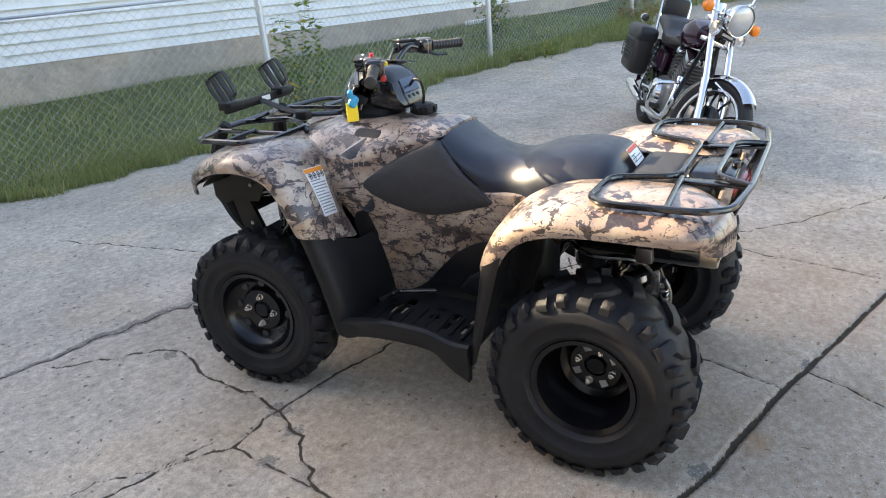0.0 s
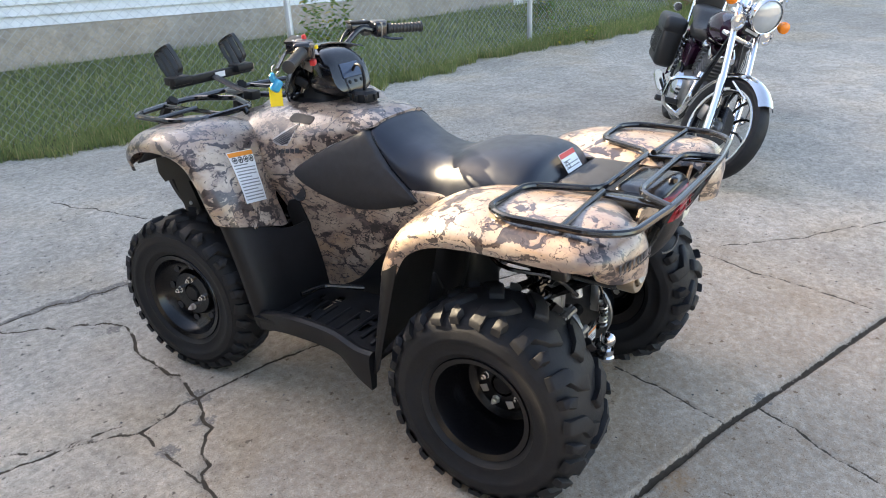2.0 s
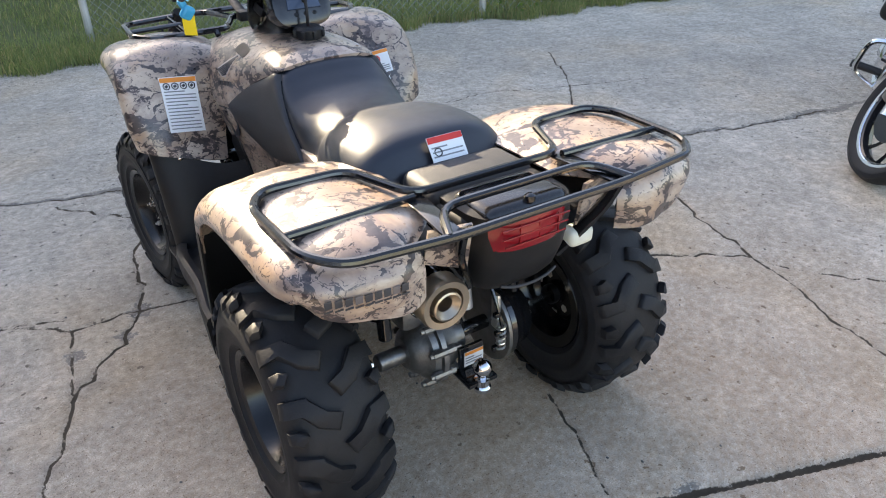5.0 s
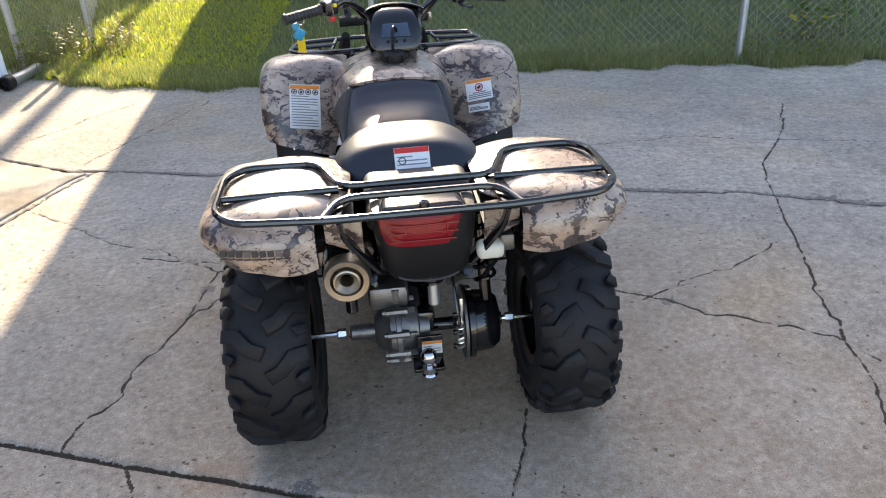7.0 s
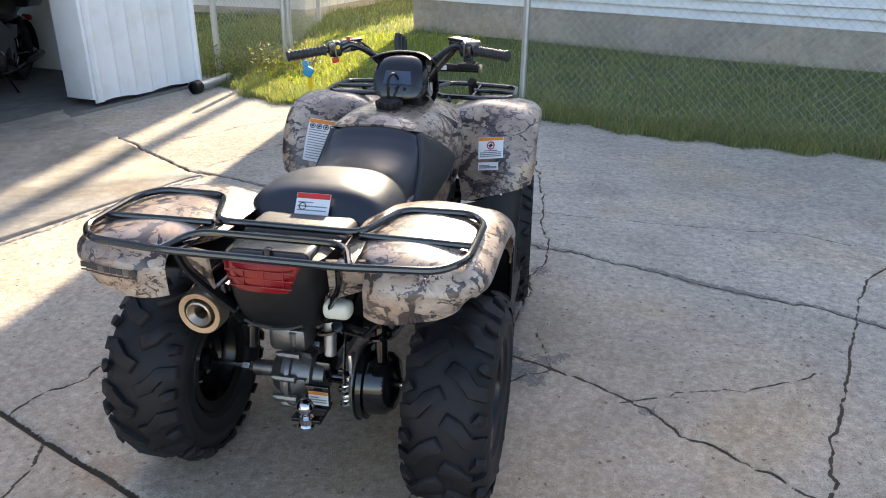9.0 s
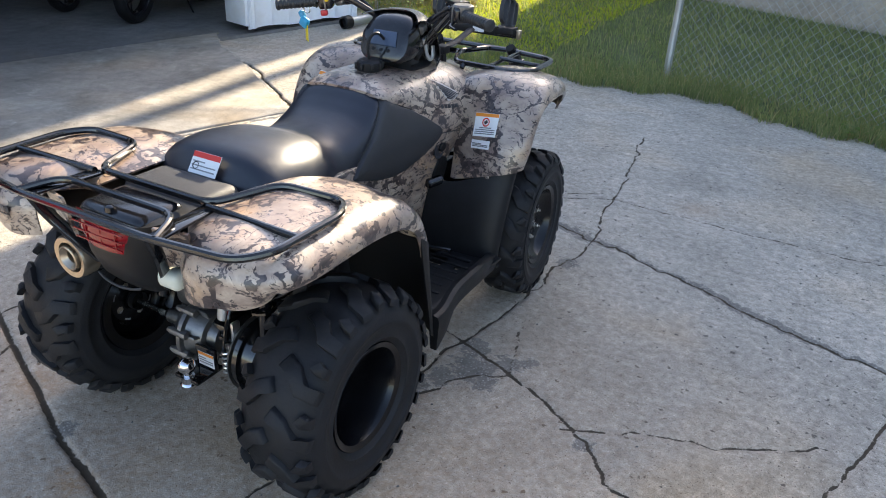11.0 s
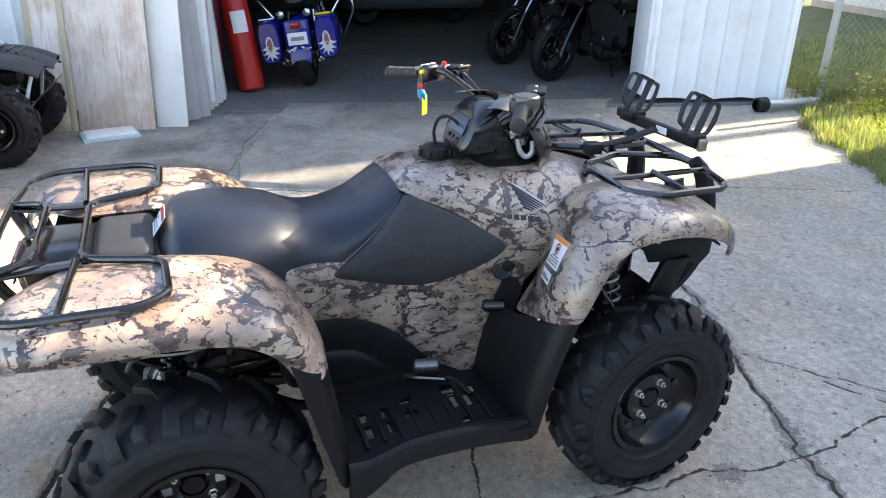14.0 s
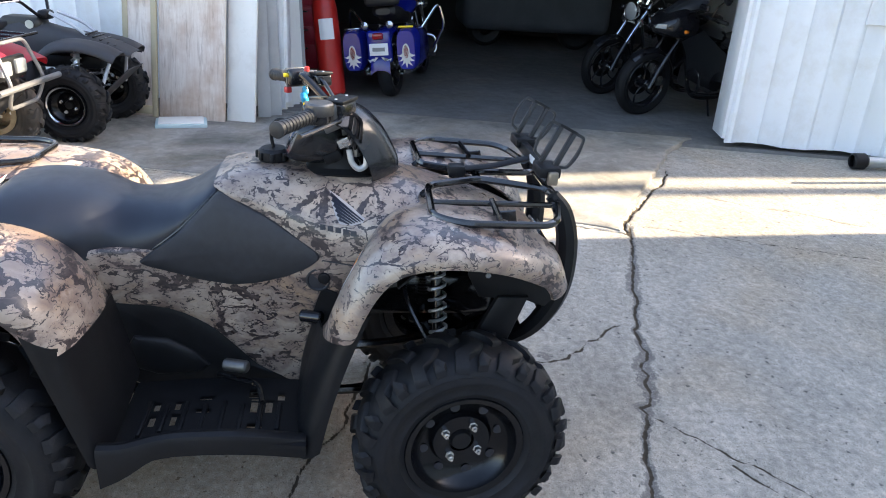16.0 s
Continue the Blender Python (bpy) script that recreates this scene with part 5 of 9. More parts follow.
        part("well_liner", skin([(0.245, 0.55), (0.262, 0.61), (0.275, 0.645), (0.315, 0.63), (0.33, 0.60), (0.315, 0.50), (0.275, 0.36), (0.25, 0.36), (0.25, 0.48)], 0.009, 0.02, s), BLACK_PLASTIC, q)
        # moulded side cover between the camouflage panel and the footboard
        low = smooth_path([(-0.37, 0.62, 0), (-0.29, 0.588, 0), (-0.155, 0.562, 0), (-0.052, 0.505, 0), (0.02, 0.436, 0), (0.085, 0.366, 0), (0.15, 0.325, 0), (0.19, 0.295, 0), (0.0, 0.292, 0), (-0.26, 0.292, 0), (-0.33, 0.42, 0), (-0.37, 0.55, 0)], 3, True)
        part("side_cover", skin([(p.x, p.y) for p in low], -0.004, 0.03, s, 0.010), BLACK_PLASTIC, q, "black plastic engine side cover")
        part("cover_step", skin([(-0.25, 0.47), (-0.16, 0.455), (-0.09, 0.41), (-0.05, 0.36), (-0.08, 0.335), (-0.20, 0.33), (-0.26, 0.36), (-0.28, 0.42)], 0.012, 0.03, s, 0.014, 0.014), BLACK_PLASTIC, q)

    # seat
    st = [(-0.628, 0.12, 0.785, 0.80), (-0.618, 0.165, 0.774, 0.82), (-0.586, 0.198, 0.763, 0.864), (-0.55, 0.214, 0.752, 0.88), (-0.48, 0.221, 0.738, 0.886), (-0.41, 0.218, 0.724, 0.881), (-0.345, 0.205, 0.716, 0.869), (-0.275, 0.179, 0.709, 0.844), (-0.22, 0.175, 0.704, 0.839), (-0.16, 0.177, 0.745, 0.845), (-0.10, 0.173, 0.792, 0.862), (-0.05, 0.163, 0.842, 0.89), (-0.012, 0.148, 0.882, 0.915), (0.012, 0.13, 0.896, 0.919)]
    rows = []
    for k in range(60):
        y = -0.628 + 0.640 * k / 59
        w, zb, zt = lerp_table(st, y)
        ring = super_ring(w, zb + 0.012, zt, y, 28, 2.9)
        ring = [(w * 0.9, y, zb - 0.012), (w * 0.985, y, zb + 0.002)] + [(p[0], p[1], p[2] - 0.012 * (abs(p[0]) / w) ** 3 + (0.0 if abs(p[0]) < w * 0.93 else 0)) for p in ring] + [(-w * 0.985, y, zb + 0.002), (-w * 0.9, y, zb - 0.012)]
        rows.append(ring)
    bm = mesh_rows(rows, False, True, True)
    seat = part("seat", bm, SEAT_VINYL, q, "black vinyl seat", smooth=50)
    for s in (1, -1):
        part("piping", tube([(s * (lerp_table(st, y)[0] * 0.985 + 0.001), y, lerp_table(st, y)[1] + 0.004) for y in np.linspace(-0.6, -0.02, 30)], 0.0035, 6), GLOSS_BLACK, seat)
    lm = basis((0.01, -0.6085, 0.838), (1, 0, 0), (0, 0.57, 0.82)) @ pose(0, 0, 0.012)
    sticker(seat, lm, 0.097, 0.06, RED_LABEL, 0.015, 3, icons=0, label="white warning label with a red heading", short=True)
    part("pictogram", lathe([(0, 0.0085), (0.0008, 0.0108), (0.0008, 0.0092), (0, 0.008)], 16, lm @ pose(-0.028, -0.008, 0.002) @ pose(0, 0, 0, 0, -90, 0)), INK, seat)

    # tail: storage lid, tray, housing, lamp
    part("storage_lid", box((0.28, 0.15, 0.06), (0.01, -0.705, 0.797), 0.028, segs=4), PANEL_PLASTIC, q, "dull grey storage lid behind the seat")
    part("tail_tray", box((0.27, 0.30, 0.05), (0.008, -0.735, 0.775), 0.02, segs=3), BLACK_PLASTIC, q)
    part("tail_box", box((0.22, 0.15, 0.06), (0.012, -0.86, 0.80), 0.028, segs=4), GLOSS_BLACK, q)
    rows = []
    for z, w, d in ((0.816, 0.115, 0.10), (0.812, 0.13, 0.125), (0.77, 0.132, 0.13), (0.70, 0.122, 0.122), (0.645, 0.112, 0.10), (0.615, 0.095, 0.075), (0.605, 0.06, 0.04)):
        rows.append([(0.015 + w * math.copysign(abs(math.cos(a)) ** 0.55, math.cos(a)), -0.82 - d * max(0, math.sin(a)) ** 0.6 + 0.05 * (math.sin(a) < 0), z) for a in (2 * math.pi * k / 32 for k in range(32))])
    part("tail_housing", mesh_rows(rows, False, True, True), BLACK_PLASTIC, q)
    rows = []
    for z, d, w in ((0.733, 0.0, 0.078), (0.738, 0.012, 0.088), (0.775, 0.018, 0.102), (0.808, 0.012, 0.106), (0.813, 0.0, 0.102)):
        rows.append([(0.006 + w * x, -0.941 - d * (1 - abs(x) ** 5) + 0.012 * x * x, z) for x in np.linspace(-1, 1, 15)])
    lamp = part("tail_lamp", mesh_rows(rows), RED_LENS, q, "red tail lamp lens")
    for z, w in ((0.795, 0.175), (0.775, 0.17), (0.755, 0.16)):
        part("lens_rib", box((w, 0.004, 0.004), (0.006, -0.9575, z), 0.001), RED_LENS, lamp)
    for x in (-0.035, 0.015, 0.065):
        part("lens_rib", box((0.003, 0.004, 0.05), (x, -0.9565, 0.775), 0.001), RED_LENS, lamp)
    for s in (1, -1):
        part("tail_cheek", shell(lambda u, v: (s * (0.15 + 0.09 * v) + 0.012, -0.93 + 0.02 * v + 0.02 * u, 0.825 - (0.11 - 0.03 * v) * u), 4, 4, 0.008), CAMO, q)
    part("reservoir", box((0.07, 0.05, 0.045), (0.175, -0.90, 0.688), 0.016, segs=3), CREAM, q, "cream plastic reservoir")
    part("moulded_line", tube(smooth_path([(-0.06, -0.928, 0.645), (-0.03, -0.934, 0.637), (0.015, -0.937, 0.634), (0.06, -0.934, 0.637), (0.09, -0.928, 0.645)], 4), 0.0035, 6), PANEL_PLASTIC, q)

    # rear rack
    rz = 0.848
    rack = new("rear_rack")
    rack.parent = q
    part("rail", tube(round_path([(-0.25, -0.612, rz), (-0.445, -0.606, rz), (-0.488, -0.67, rz), (-0.482, -0.90, rz), (-0.43, -0.965, rz - 0.004), (-0.21, -0.988, rz - 0.006), (0.22, -0.988, rz - 0.006), (0.44, -0.965, rz - 0.004), (0.49, -0.90, rz), (0.492, -0.67, rz), (0.45, -0.606, rz), (0.265, -0.612, rz),
                                  (0.20, -0.79, rz - 0.004), (-0.185, -0.79, rz - 0.004)], 0.045, 5, True), 0.0096, 10, True), FRAME_BLACK, rack)
    part("crossbar", tube([(-0.485, -0.815, rz - 0.002), (-0.19, -0.80, rz - 0.006)], 0.0088, 10), FRAME_BLACK, rack)
    part("crossbar", tube([(0.49, -0.815, rz - 0.002), (0.205, -0.80, rz - 0.006)], 0.0088, 10), FRAME_BLACK, rack)
    part("crossbar", tube(round_path([(-0.225, -0.986, rz - 0.004), (-0.185, -0.89, rz + 0.006), (0.20, -0.89, rz + 0.006), (0.24, -0.986, rz - 0.004)], 0.05), 0.0092, 10), FRAME_BLACK, rack)
    for s in (1, -1):
        part("flat_bar", box((0.042, 0.20, 0.007), (s * 0.205 + 0.008, -0.887, rz - 0.012), 0.002, turn=pose(0, 0, 0, 0, 0, s * 6)), FRAME_BLACK, rack)
        part("bracket", slab([(-0.022, 0), (0.022, 0), (0.016, -0.04), (-0.016, -0.04)], 0.006, 0.001, m=basis((s * 0.36, -0.81, rz - 0.005), (0, 1, 0), (0, 0, 1))), FRAME_BLACK, rack)
        part("bracket", slab([(-0.018, 0), (0.018, 0), (0.014, -0.04), (-0.014, -0.04)], 0.006, 0.001, m=basis((s * 0.32, -0.622, rz - 0.006), (1, 0, 0), (0, 0, 1))), FRAME_BLACK, rack)
        part("stay", tube(smooth_path([(s * 0.20 + 0.01, -0.975, rz - 0.012), (s * 0.19 + 0.01, -0.95, rz - 0.07), (s * 0.16 + 0.01, -0.92, rz - 0.13), (s * 0.12 + 0.01, -0.88, rz - 0.2)], 4), 0.016, 8, flat=0.5), FRAME_BLACK, rack)
    part("latch", lathe([(0, 0.0005), (0, 0.012), (0.012, 0.012), (0.016, 0.006), (0.016, 0.0005)], 12, Matrix.Translation((0.015, -0.92, 0.826)) @ pose(0, 0, 0, 0, -90, 0)), FRAME_BLACK, rack)

    # front rack
    fz = 0.927
    fr = new("front_rack")
    fr.parent = q
    fr.matrix_basis = Matrix.Translation((0, -0.022, -0.018)) @ Matrix.Diagonal((0.95, 1, 1, 1))
    for s in (1, -1):
        part("rail", tube(round_path([(s * 0.11, 0.585, fz), (s * 0.365, 0.575, fz), (s * 0.422, 0.645, fz), (s * 0.405, 0.86, fz - 0.008), (s * 0.36, 0.90, fz - 0.012), (s * 0.17, 0.945, fz - 0.014), (s * 0.08, 0.93, fz - 0.012), (s * 0.035, 0.74, fz)], 0.035, 4, True), 0.0105, 8, True), FRAME_BLACK, fr)
        for a, b in (((0.225, 0.75), (0.412, 0.745)),):
            part("crossbar", tube([(s * a[0], a[1], fz - 0.003), (s * b[0], b[1], fz - 0.006)], 0.0085, 8), FRAME_BLACK, fr)
        part("crossbar", tube([(s * 0.245, 0.58, fz - 0.004), (s * 0.225, 0.93, fz - 0.014)], 0.0085, 8), FRAME_BLACK, fr)
        part("pin", rod((s * 0.15, 0.585, fz), (s * 0.15, 0.565, fz - 0.018), 0.010, 10, bevel=0.003), FRAME_BLACK, fr)
        part("bracket", slab([(-0.03, 0), (0.03, 0), (0.04, -0.10), (-0.02, -0.10)], 0.008, 0.002, m=basis((s * 0.30, 0.77, fz - 0.006), (0, 1, 0.1), (0, 0, 1))), FRAME_BLACK, fr)
    part("crossbar", tube([(-0.16, 0.945, fz - 0.014), (0.16, 0.945, fz - 0.014)], 0.011, 8), FRAME_BLACK, fr)
    part("crossbar", tube([(-0.04, 0.74, fz), (0.04, 0.74, fz)], 0.011, 8), FRAME_BLACK, fr)

    # front guard: two curved plates and cross tubes
    gd = new("brush_guard")
    gd.parent = q
    gd.location.y = -0.024
    for s in (1, -1):
        plate = smooth_path([(s * 0.17, 0.93, 0.91), (s * 0.18, 0.965, 0.86), (s * 0.19, 0.985, 0.76), (s * 0.19, 0.975, 0.62), (s * 0.17, 0.92, 0.50), (s * 0.13, 0.84, 0.42)], 5)
        part("guard_plate", tube(plate, [0.02 + 0.012 * math.sin(3.1 * k / (len(plate) - 1)) for k in range(len(plate))], 8, flat=1.0), BLACK_PLASTIC, gd)
    for z in (0.70, 0.55):
        part("guard_tube", tube([(-0.185, 0.972, z), (0.185, 0.972, z)], 0.012, 8), FRAME_BLACK, gd)
    part("skid_plate", shell(lambda u, v: (-0.15 + 0.3 * v, 0.90 - 0.2 * u, 0.46 - 0.2 * u), 6, 4, 0.006), BLACK_PLASTIC, gd)
    part("grille", box((0.30, 0.03, 0.16), (0, 0.93, 0.60), 0.02), BLACK_PLASTIC, q)
    for s in (1, -1):
        part("headlamp", box((0.10, 0.03, 0.065), (s * 0.12, 0.945, 0.70), 0.02, segs=3), CHROME, q, "clear headlamp")

    # engine, frame and drive
    part("engine", box((0.22, 0.46, 0.26), (0, -0.12, 0.43), 0.05, segs=3), BLACK_PLASTIC, q)
    part("cylinder", box((0.16, 0.18, 0.22), (0, 0.05, 0.62), 0.02), FRAME_BLACK, q)
    part("frame_core", box((0.20, 0.55, 0.14), (0, 0.52, 0.56), 0.03), FRAME_BLACK, q)
    part("frame_core", box((0.22, 0.5, 0.12), (0, -0.55, 0.64), 0.03), FRAME_BLACK, q)
    for s in (1, -1):
        part("frame_tube", tube(smooth_path([(s * 0.12, 0.85, 0.40), (s * 0.13, 0.5, 0.27), (s * 0.13, -0.2, 0.26), (s * 0.12, -0.45, 0.36), (s * 0.13, -0.8, 0.58)], 5), 0.016, 8), FRAME_BLACK, q)
        part("frame_tube", tube(smooth_path([(s * 0.12, 0.85, 0.62), (s * 0.14, 0.4, 0.70), (s * 0.14, -0.3, 0.68), (s * 0.13, -0.88, 0.70)], 5), 0.014, 8), FRAME_BLACK, q)
        for z, y in ((0.36, 0.58), (0.36, 0.72), (0.47, 0.60), (0.47, 0.70)):
            part("wishbone", tube([(s * 0.12, y - 0.02 if y < 0.65 else y + 0.02, z), (s * 0.36, 0.645, z - 0.02)], 0.012, 8), FRAME_BLACK, q)
        part("knuckle", box((0.05, 0.08, 0.17), (s * 0.37, 0.645, 0.38), 0.015), CAST, q)
        part("half_shaft", tube([(s * 0.10, 0.645, 0.36), (s * 0.36, 0.645, 0.33)], 0.016, 8), FRAME_BLACK, q)
        sh = part("shock_absorber", rod((s * 0.31, 0.60, 0.44), (s * 0.21, 0.58, 0.80), 0.016, 12, bevel=0.004), FRAME_BLACK, q)
        # one spring is pale metal to draw the highlights on a black shock
        part("spring", spring((s * 0.295, 0.597, 0.50), (s * 0.225, 0.583, 0.76), 0.023, 9, 0.0048), GALV if s > 0 else FRAME_BLACK, sh, "coil spring coloured pale for its highlights" if s > 0 else "")
        part("brake_hose", tube(smooth_path([(s * 0.2, 0.50, 0.74), (s * 0.30, 0.50, 0.66), (s * 0.36, 0.56, 0.55), (s * 0.36, 0.62, 0.45)], 5), 0.006, 6), GLOSS_BLACK, q)
        part("hose_clip", box((0.02, 0.015, 0.02), (s * 0.27, 0.72, 0.66), 0.004), CAST, q)
        # dark wheel-arch liners close the view under the fenders
        part("arch_liner", shell(lambda u, v: (s * (0.20 + 0.22 * v), 0.47 + 0.36 * u, 0.74 + 0.11 * math.sin(3.1 * u)), 10, 4, 0.005), BLACK_PLASTIC, q)
        part("arch_liner", shell(lambda u, v: (s * (0.16 + 0.22 * v), -0.90 + 0.42 * u, 0.755 + 0.02 * math.sin(3 * u)), 8, 4, 0.005), BLACK_PLASTIC, q)
    for s in (1, -1):
        part("shield_plate", slab([(-0.03, -0.015), (0.035, -0.02), (0.03, 0.018), (-0.025, 0.015)], 0.003, 0.001, m=basis((s * 0.36, -0.47, 0.70), (0.3, -s, 0.1), (0.5 * s, 0, 1))), GALV, q)
        part("vent_hose", tube(smooth_path([(s * 0.22, -0.40, 0.72), (s * 0.32, -0.47, 0.66), (s * 0.36, -0.55, 0.70), (s * 0.30, -0.64, 0.73)], 5), 0.008, 6), GLOSS_BLACK, q)
        part("vent_hose", tube(smooth_path([(s * 0.22, -0.44, 0.66), (s * 0.30, -0.56, 0.62), (s * 0.26, -0.70, 0.60), (s * 0.18, -0.74, 0.52)], 5), 0.006, 6), GLOSS_BLACK, q)
        part("frame_bracket", box((0.04, 0.05, 0.05), (s * 0.25, -0.72, 0.62), 0.008), CAST, q)
        part("hose_clip", box((0.018, 0.02, 0.018), (s * 0.33, -0.52, 0.69), 0.004), ZINC, q)
        side_plane = basis((s * 0.285, 0, 0), (0, 1, 0), (0, 0, 1))
        part("inner_liner", slab([(0.68, 0.83), (0.665, 0.72), (0.70, 0.655), (0.83, 0.645), (0.885, 0.625), (0.915, 0.655), (0.918, 0.70), (0.90, 0.75), (0.82, 0.80)], 0.008, 0.002, m=side_plane), BLACK_PLASTIC, q)
        part("liner_strut", slab([(0.75, 0.66), (0.70, 0.55), (0.69, 0.46), (0.77, 0.46), (0.79, 0.53), (0.835, 0.66)], 0.02, 0.004, m=side_plane), BLACK_PLASTIC, q)
        for y, z in ((0.86, 0.735), (0.72, 0.72), (0.74, 0.57)):
            part("clip", lathe([(0, 0.0005), (0, 0.008), (0.004, 0.006), (0.005, 0.0005)], 10, basis((s * 0.295, y, z), (s, 0, 0), (0, 0, 1))), GALV, q)
    part("starter", rod((0.20, 0.215, 0.55), (0.225, 0.275, 0.555), 0.018, 12, bevel=0.004), GLOSS_BLACK, q)
    part("gear_lever", rod((0.22, 0.0, 0.405), (0.245, 0.07, 0.41), 0.018, 12, bevel=0.006), CAST, q)
    for s, y in ((1, -0.02), (-1, 0.02)):
        part("foot_pedal", tube(round_path([(s * 0.20, y, 0.36), (s * 0.27, y + 0.12, 0.37), (s * 0.36, y + 0.14, 0.37)], 0.03), 0.008, 8), FRAME_BLACK, q)

    # rear axle
    ax = new("rear_axle")
    ax.parent = q
    part("axle_tube", rod((-0.12, RY, HZ), (0.25, RY, HZ), 0.02, 14), FRAME_BLACK, ax)
    for s in (-1, 1):
        part("threaded_end", rod((s * 0.25, RY, HZ), (s * 0.36, RY, HZ), 0.009, 10), ZINC, ax)
    part("axle_tube", rod((-0.215, RY, HZ), (-0.10, RY, HZ), 0.024, 16, bevel=0.004), CAST, ax)
    prof = [(-0.135, 0.0005), (-0.135, 0.042), (-0.122, 0.06), (-0.105, 0.068), (-0.088, 0.088), (-0.072, 0.092), (-0.07, 0.104), (-0.056, 0.104), (-0.054, 0.09), (-0.03, 0.078), (-0.005, 0.07), (0.0, 0.055), (0.03, 0.05), (0.032, 0.0005)]
    part("differential", lathe(prof, 28, Matrix.Translation((-0.005, RY - 0.005, HZ + 0.005))), CAST, ax, "cast aluminium final drive housing")
    for k in range(9):
        a = 2 * math.pi * k / 9
        y, z = RY - 0.005 + 0.098 * math.cos(a), HZ + 0.005 + 0.098 * math.sin(a)
        part("bolt", lathe([(-0.108, 0.0005), (-0.108, 0.0075), (-0.099, 0.0085), (-0.098, 0.011), (-0.034, 0.0125), (-0.03, 0.0005)], 8, Matrix.Translation((-0.005, y, z))), CAST, ax)
    part("drum", lathe([(0.135, 0.0005), (0.135, 0.10), (0.142, 0.112), (0.158, 0.112), (0.162, 0.098), (0.215, 0.092), (0.235, 0.075), (0.245, 0.03), (0.25, 0.0005)], 28, Matrix.Translation((0, RY, HZ))), FRAME_BLACK, ax, "black brake drum")
    part("drum_plate", lathe([(0.128, 0.0005), (0.128, 0.115), (0.136, 0.118), (0.138, 0.0005)], 28, Matrix.Translation((0, RY, HZ))), CAST, ax)
    part("brake_arm", box((0.012, 0.03, 0.11), (0.12, RY - 0.06, HZ + 0.07), 0.004), ZINC, ax)
    part("brake_cable", tube(smooth_path([(0.115, RY - 0.075, HZ - 0.02), (0.11, RY - 0.10, HZ + 0.05), (0.10, RY - 0.02, HZ + 0.2), (0.1, RY + 0.2, HZ + 0.3)], 5), 0.005, 6), FRAME_BLACK, ax)
    part("spring_nut", spring((0.112, RY - 0.095, HZ - 0.03), (0.112, RY - 0.095, HZ + 0.05), 0.012, 5, 0.003), ZINC, ax)
    for s in (-1, 1):
        part("axle_nut", lathe([(s * 0.262, 0.0005), (s * 0.262, 0.016), (s * 0.286, 0.016), (s * 0.29, 0.008), (s * 0.35, 0.007), (s * 0.35, 0.0005)], 6, Matrix.Translation((0.034 if s < 0 else 0, RY, HZ))), ZINC, ax)
    for k in range(7):
        a = 2 * math.pi * (k + 0.4) / 7
        part("rib", box((0.035, 0.006, 0.03), (0, 0, 0), 0.002, turn=Matrix.Translation((-0.032, RY - 0.005, HZ + 0.005)) @ Matrix.Rotation(a, 4, "X") @ Matrix.Translation((0, 0, 0.08))), CAST, ax)
    part("gear_case", box((0.10, 0.14, 0.09), (-0.04, RY + 0.07, HZ + 0.03), 0.025, segs=3), CAST, ax)
    part("breather", rod((-0.07, RY - 0.02, HZ + 0.10), (-0.07, RY - 0.02, HZ + 0.15), 0.014, 10, bevel=0.003), CAST, ax)
    part("drain_plug", lathe([(0, 0.0005), (0, 0.012), (0.008, 0.012), (0.01, 0.0005)], 6, basis((-0.05, RY - 0.098, HZ - 0.03), (0, -1, 0), (0, 0, 1))), ZINC, ax)
    for k in range(5):
        part("cable_fitting", box((0.02, 0.014, 0.014), (0.10 + 0.012 * (k % 2), RY - 0.085 - 0.006 * (k % 3), HZ - 0.03 + 0.028 * k), 0.003), ZINC if k % 2 else FRAME_BLACK, ax)
    part("swing_arm", box((0.09, 0.42, 0.07), (0.0, -0.44, 0.33), 0.02), FRAME_BLACK, ax)
    part("top_case", box((0.12, 0.10, 0.08), (-0.09, RY + 0.02, HZ + 0.12), 0.02), CAST, ax)
    for s in (0.045, 0.20, -0.20):
        sh = part("shock_absorber", rod((s, RY - 0.03, HZ + 0.09), (s * 0.95, -0.60, 0.70), 0.018, 12, bevel=0.004), FRAME_BLACK if s != 0.045 else GALV, ax)
        part("spring", spring((s, RY - 0.028, HZ + 0.15), (s * 0.96, -0.603, 0.68), 0.03, 6, 0.006), FRAME_BLACK, sh)
    part("hitch_plate", box((0.09, 0.10, 0.012), (0.01, RY - 0.11, HZ - 0.055), 0.003), FRAME_BLACK, ax)
    part("hitch_plate", box((0.075, 0.012, 0.075), (0.02, RY - 0.085, HZ - 0.02), 0.003), FRAME_BLACK, ax)
    sticker(ax, basis((0.025, RY - 0.0925, HZ - 0.02), (1, 0, 0), (0, 0, 1)), 0.06, 0.045, ORANGE_LABEL, 0.009, 3, label="small white hitch label with an orange heading", short=True)
    ball = lathe([(-0.055, 0.0005), (-0.055, 0.02), (-0.035, 0.02), (-0.034, 0.012), (-0.022, 0.013)] + [(-0.0005 + 0.025 * math.sin(a), 0.025 * math.cos(a)) for a in np.linspace(-1.0, 1.57, 12)], 20, Matrix.Translation((0.010, -0.770, 0.290)) @ pose(0, 0, 0, 0, -90, 0))
    part("tow_ball", ball, CHROME, ax, "chrome tow ball")
    part("tow_nut", lathe([(0, 0.0005), (0.002, 0.014), (0.010, 0.022), (0.022, 0.024), (0.032, 0.018), (0.036, 0.010), (0.036, 0.0005)], 16, Matrix.Translation((0.010, -0.770, 0.208)) @ pose(0, 0, 0, 0, -90, 0)), CHROME, ax)

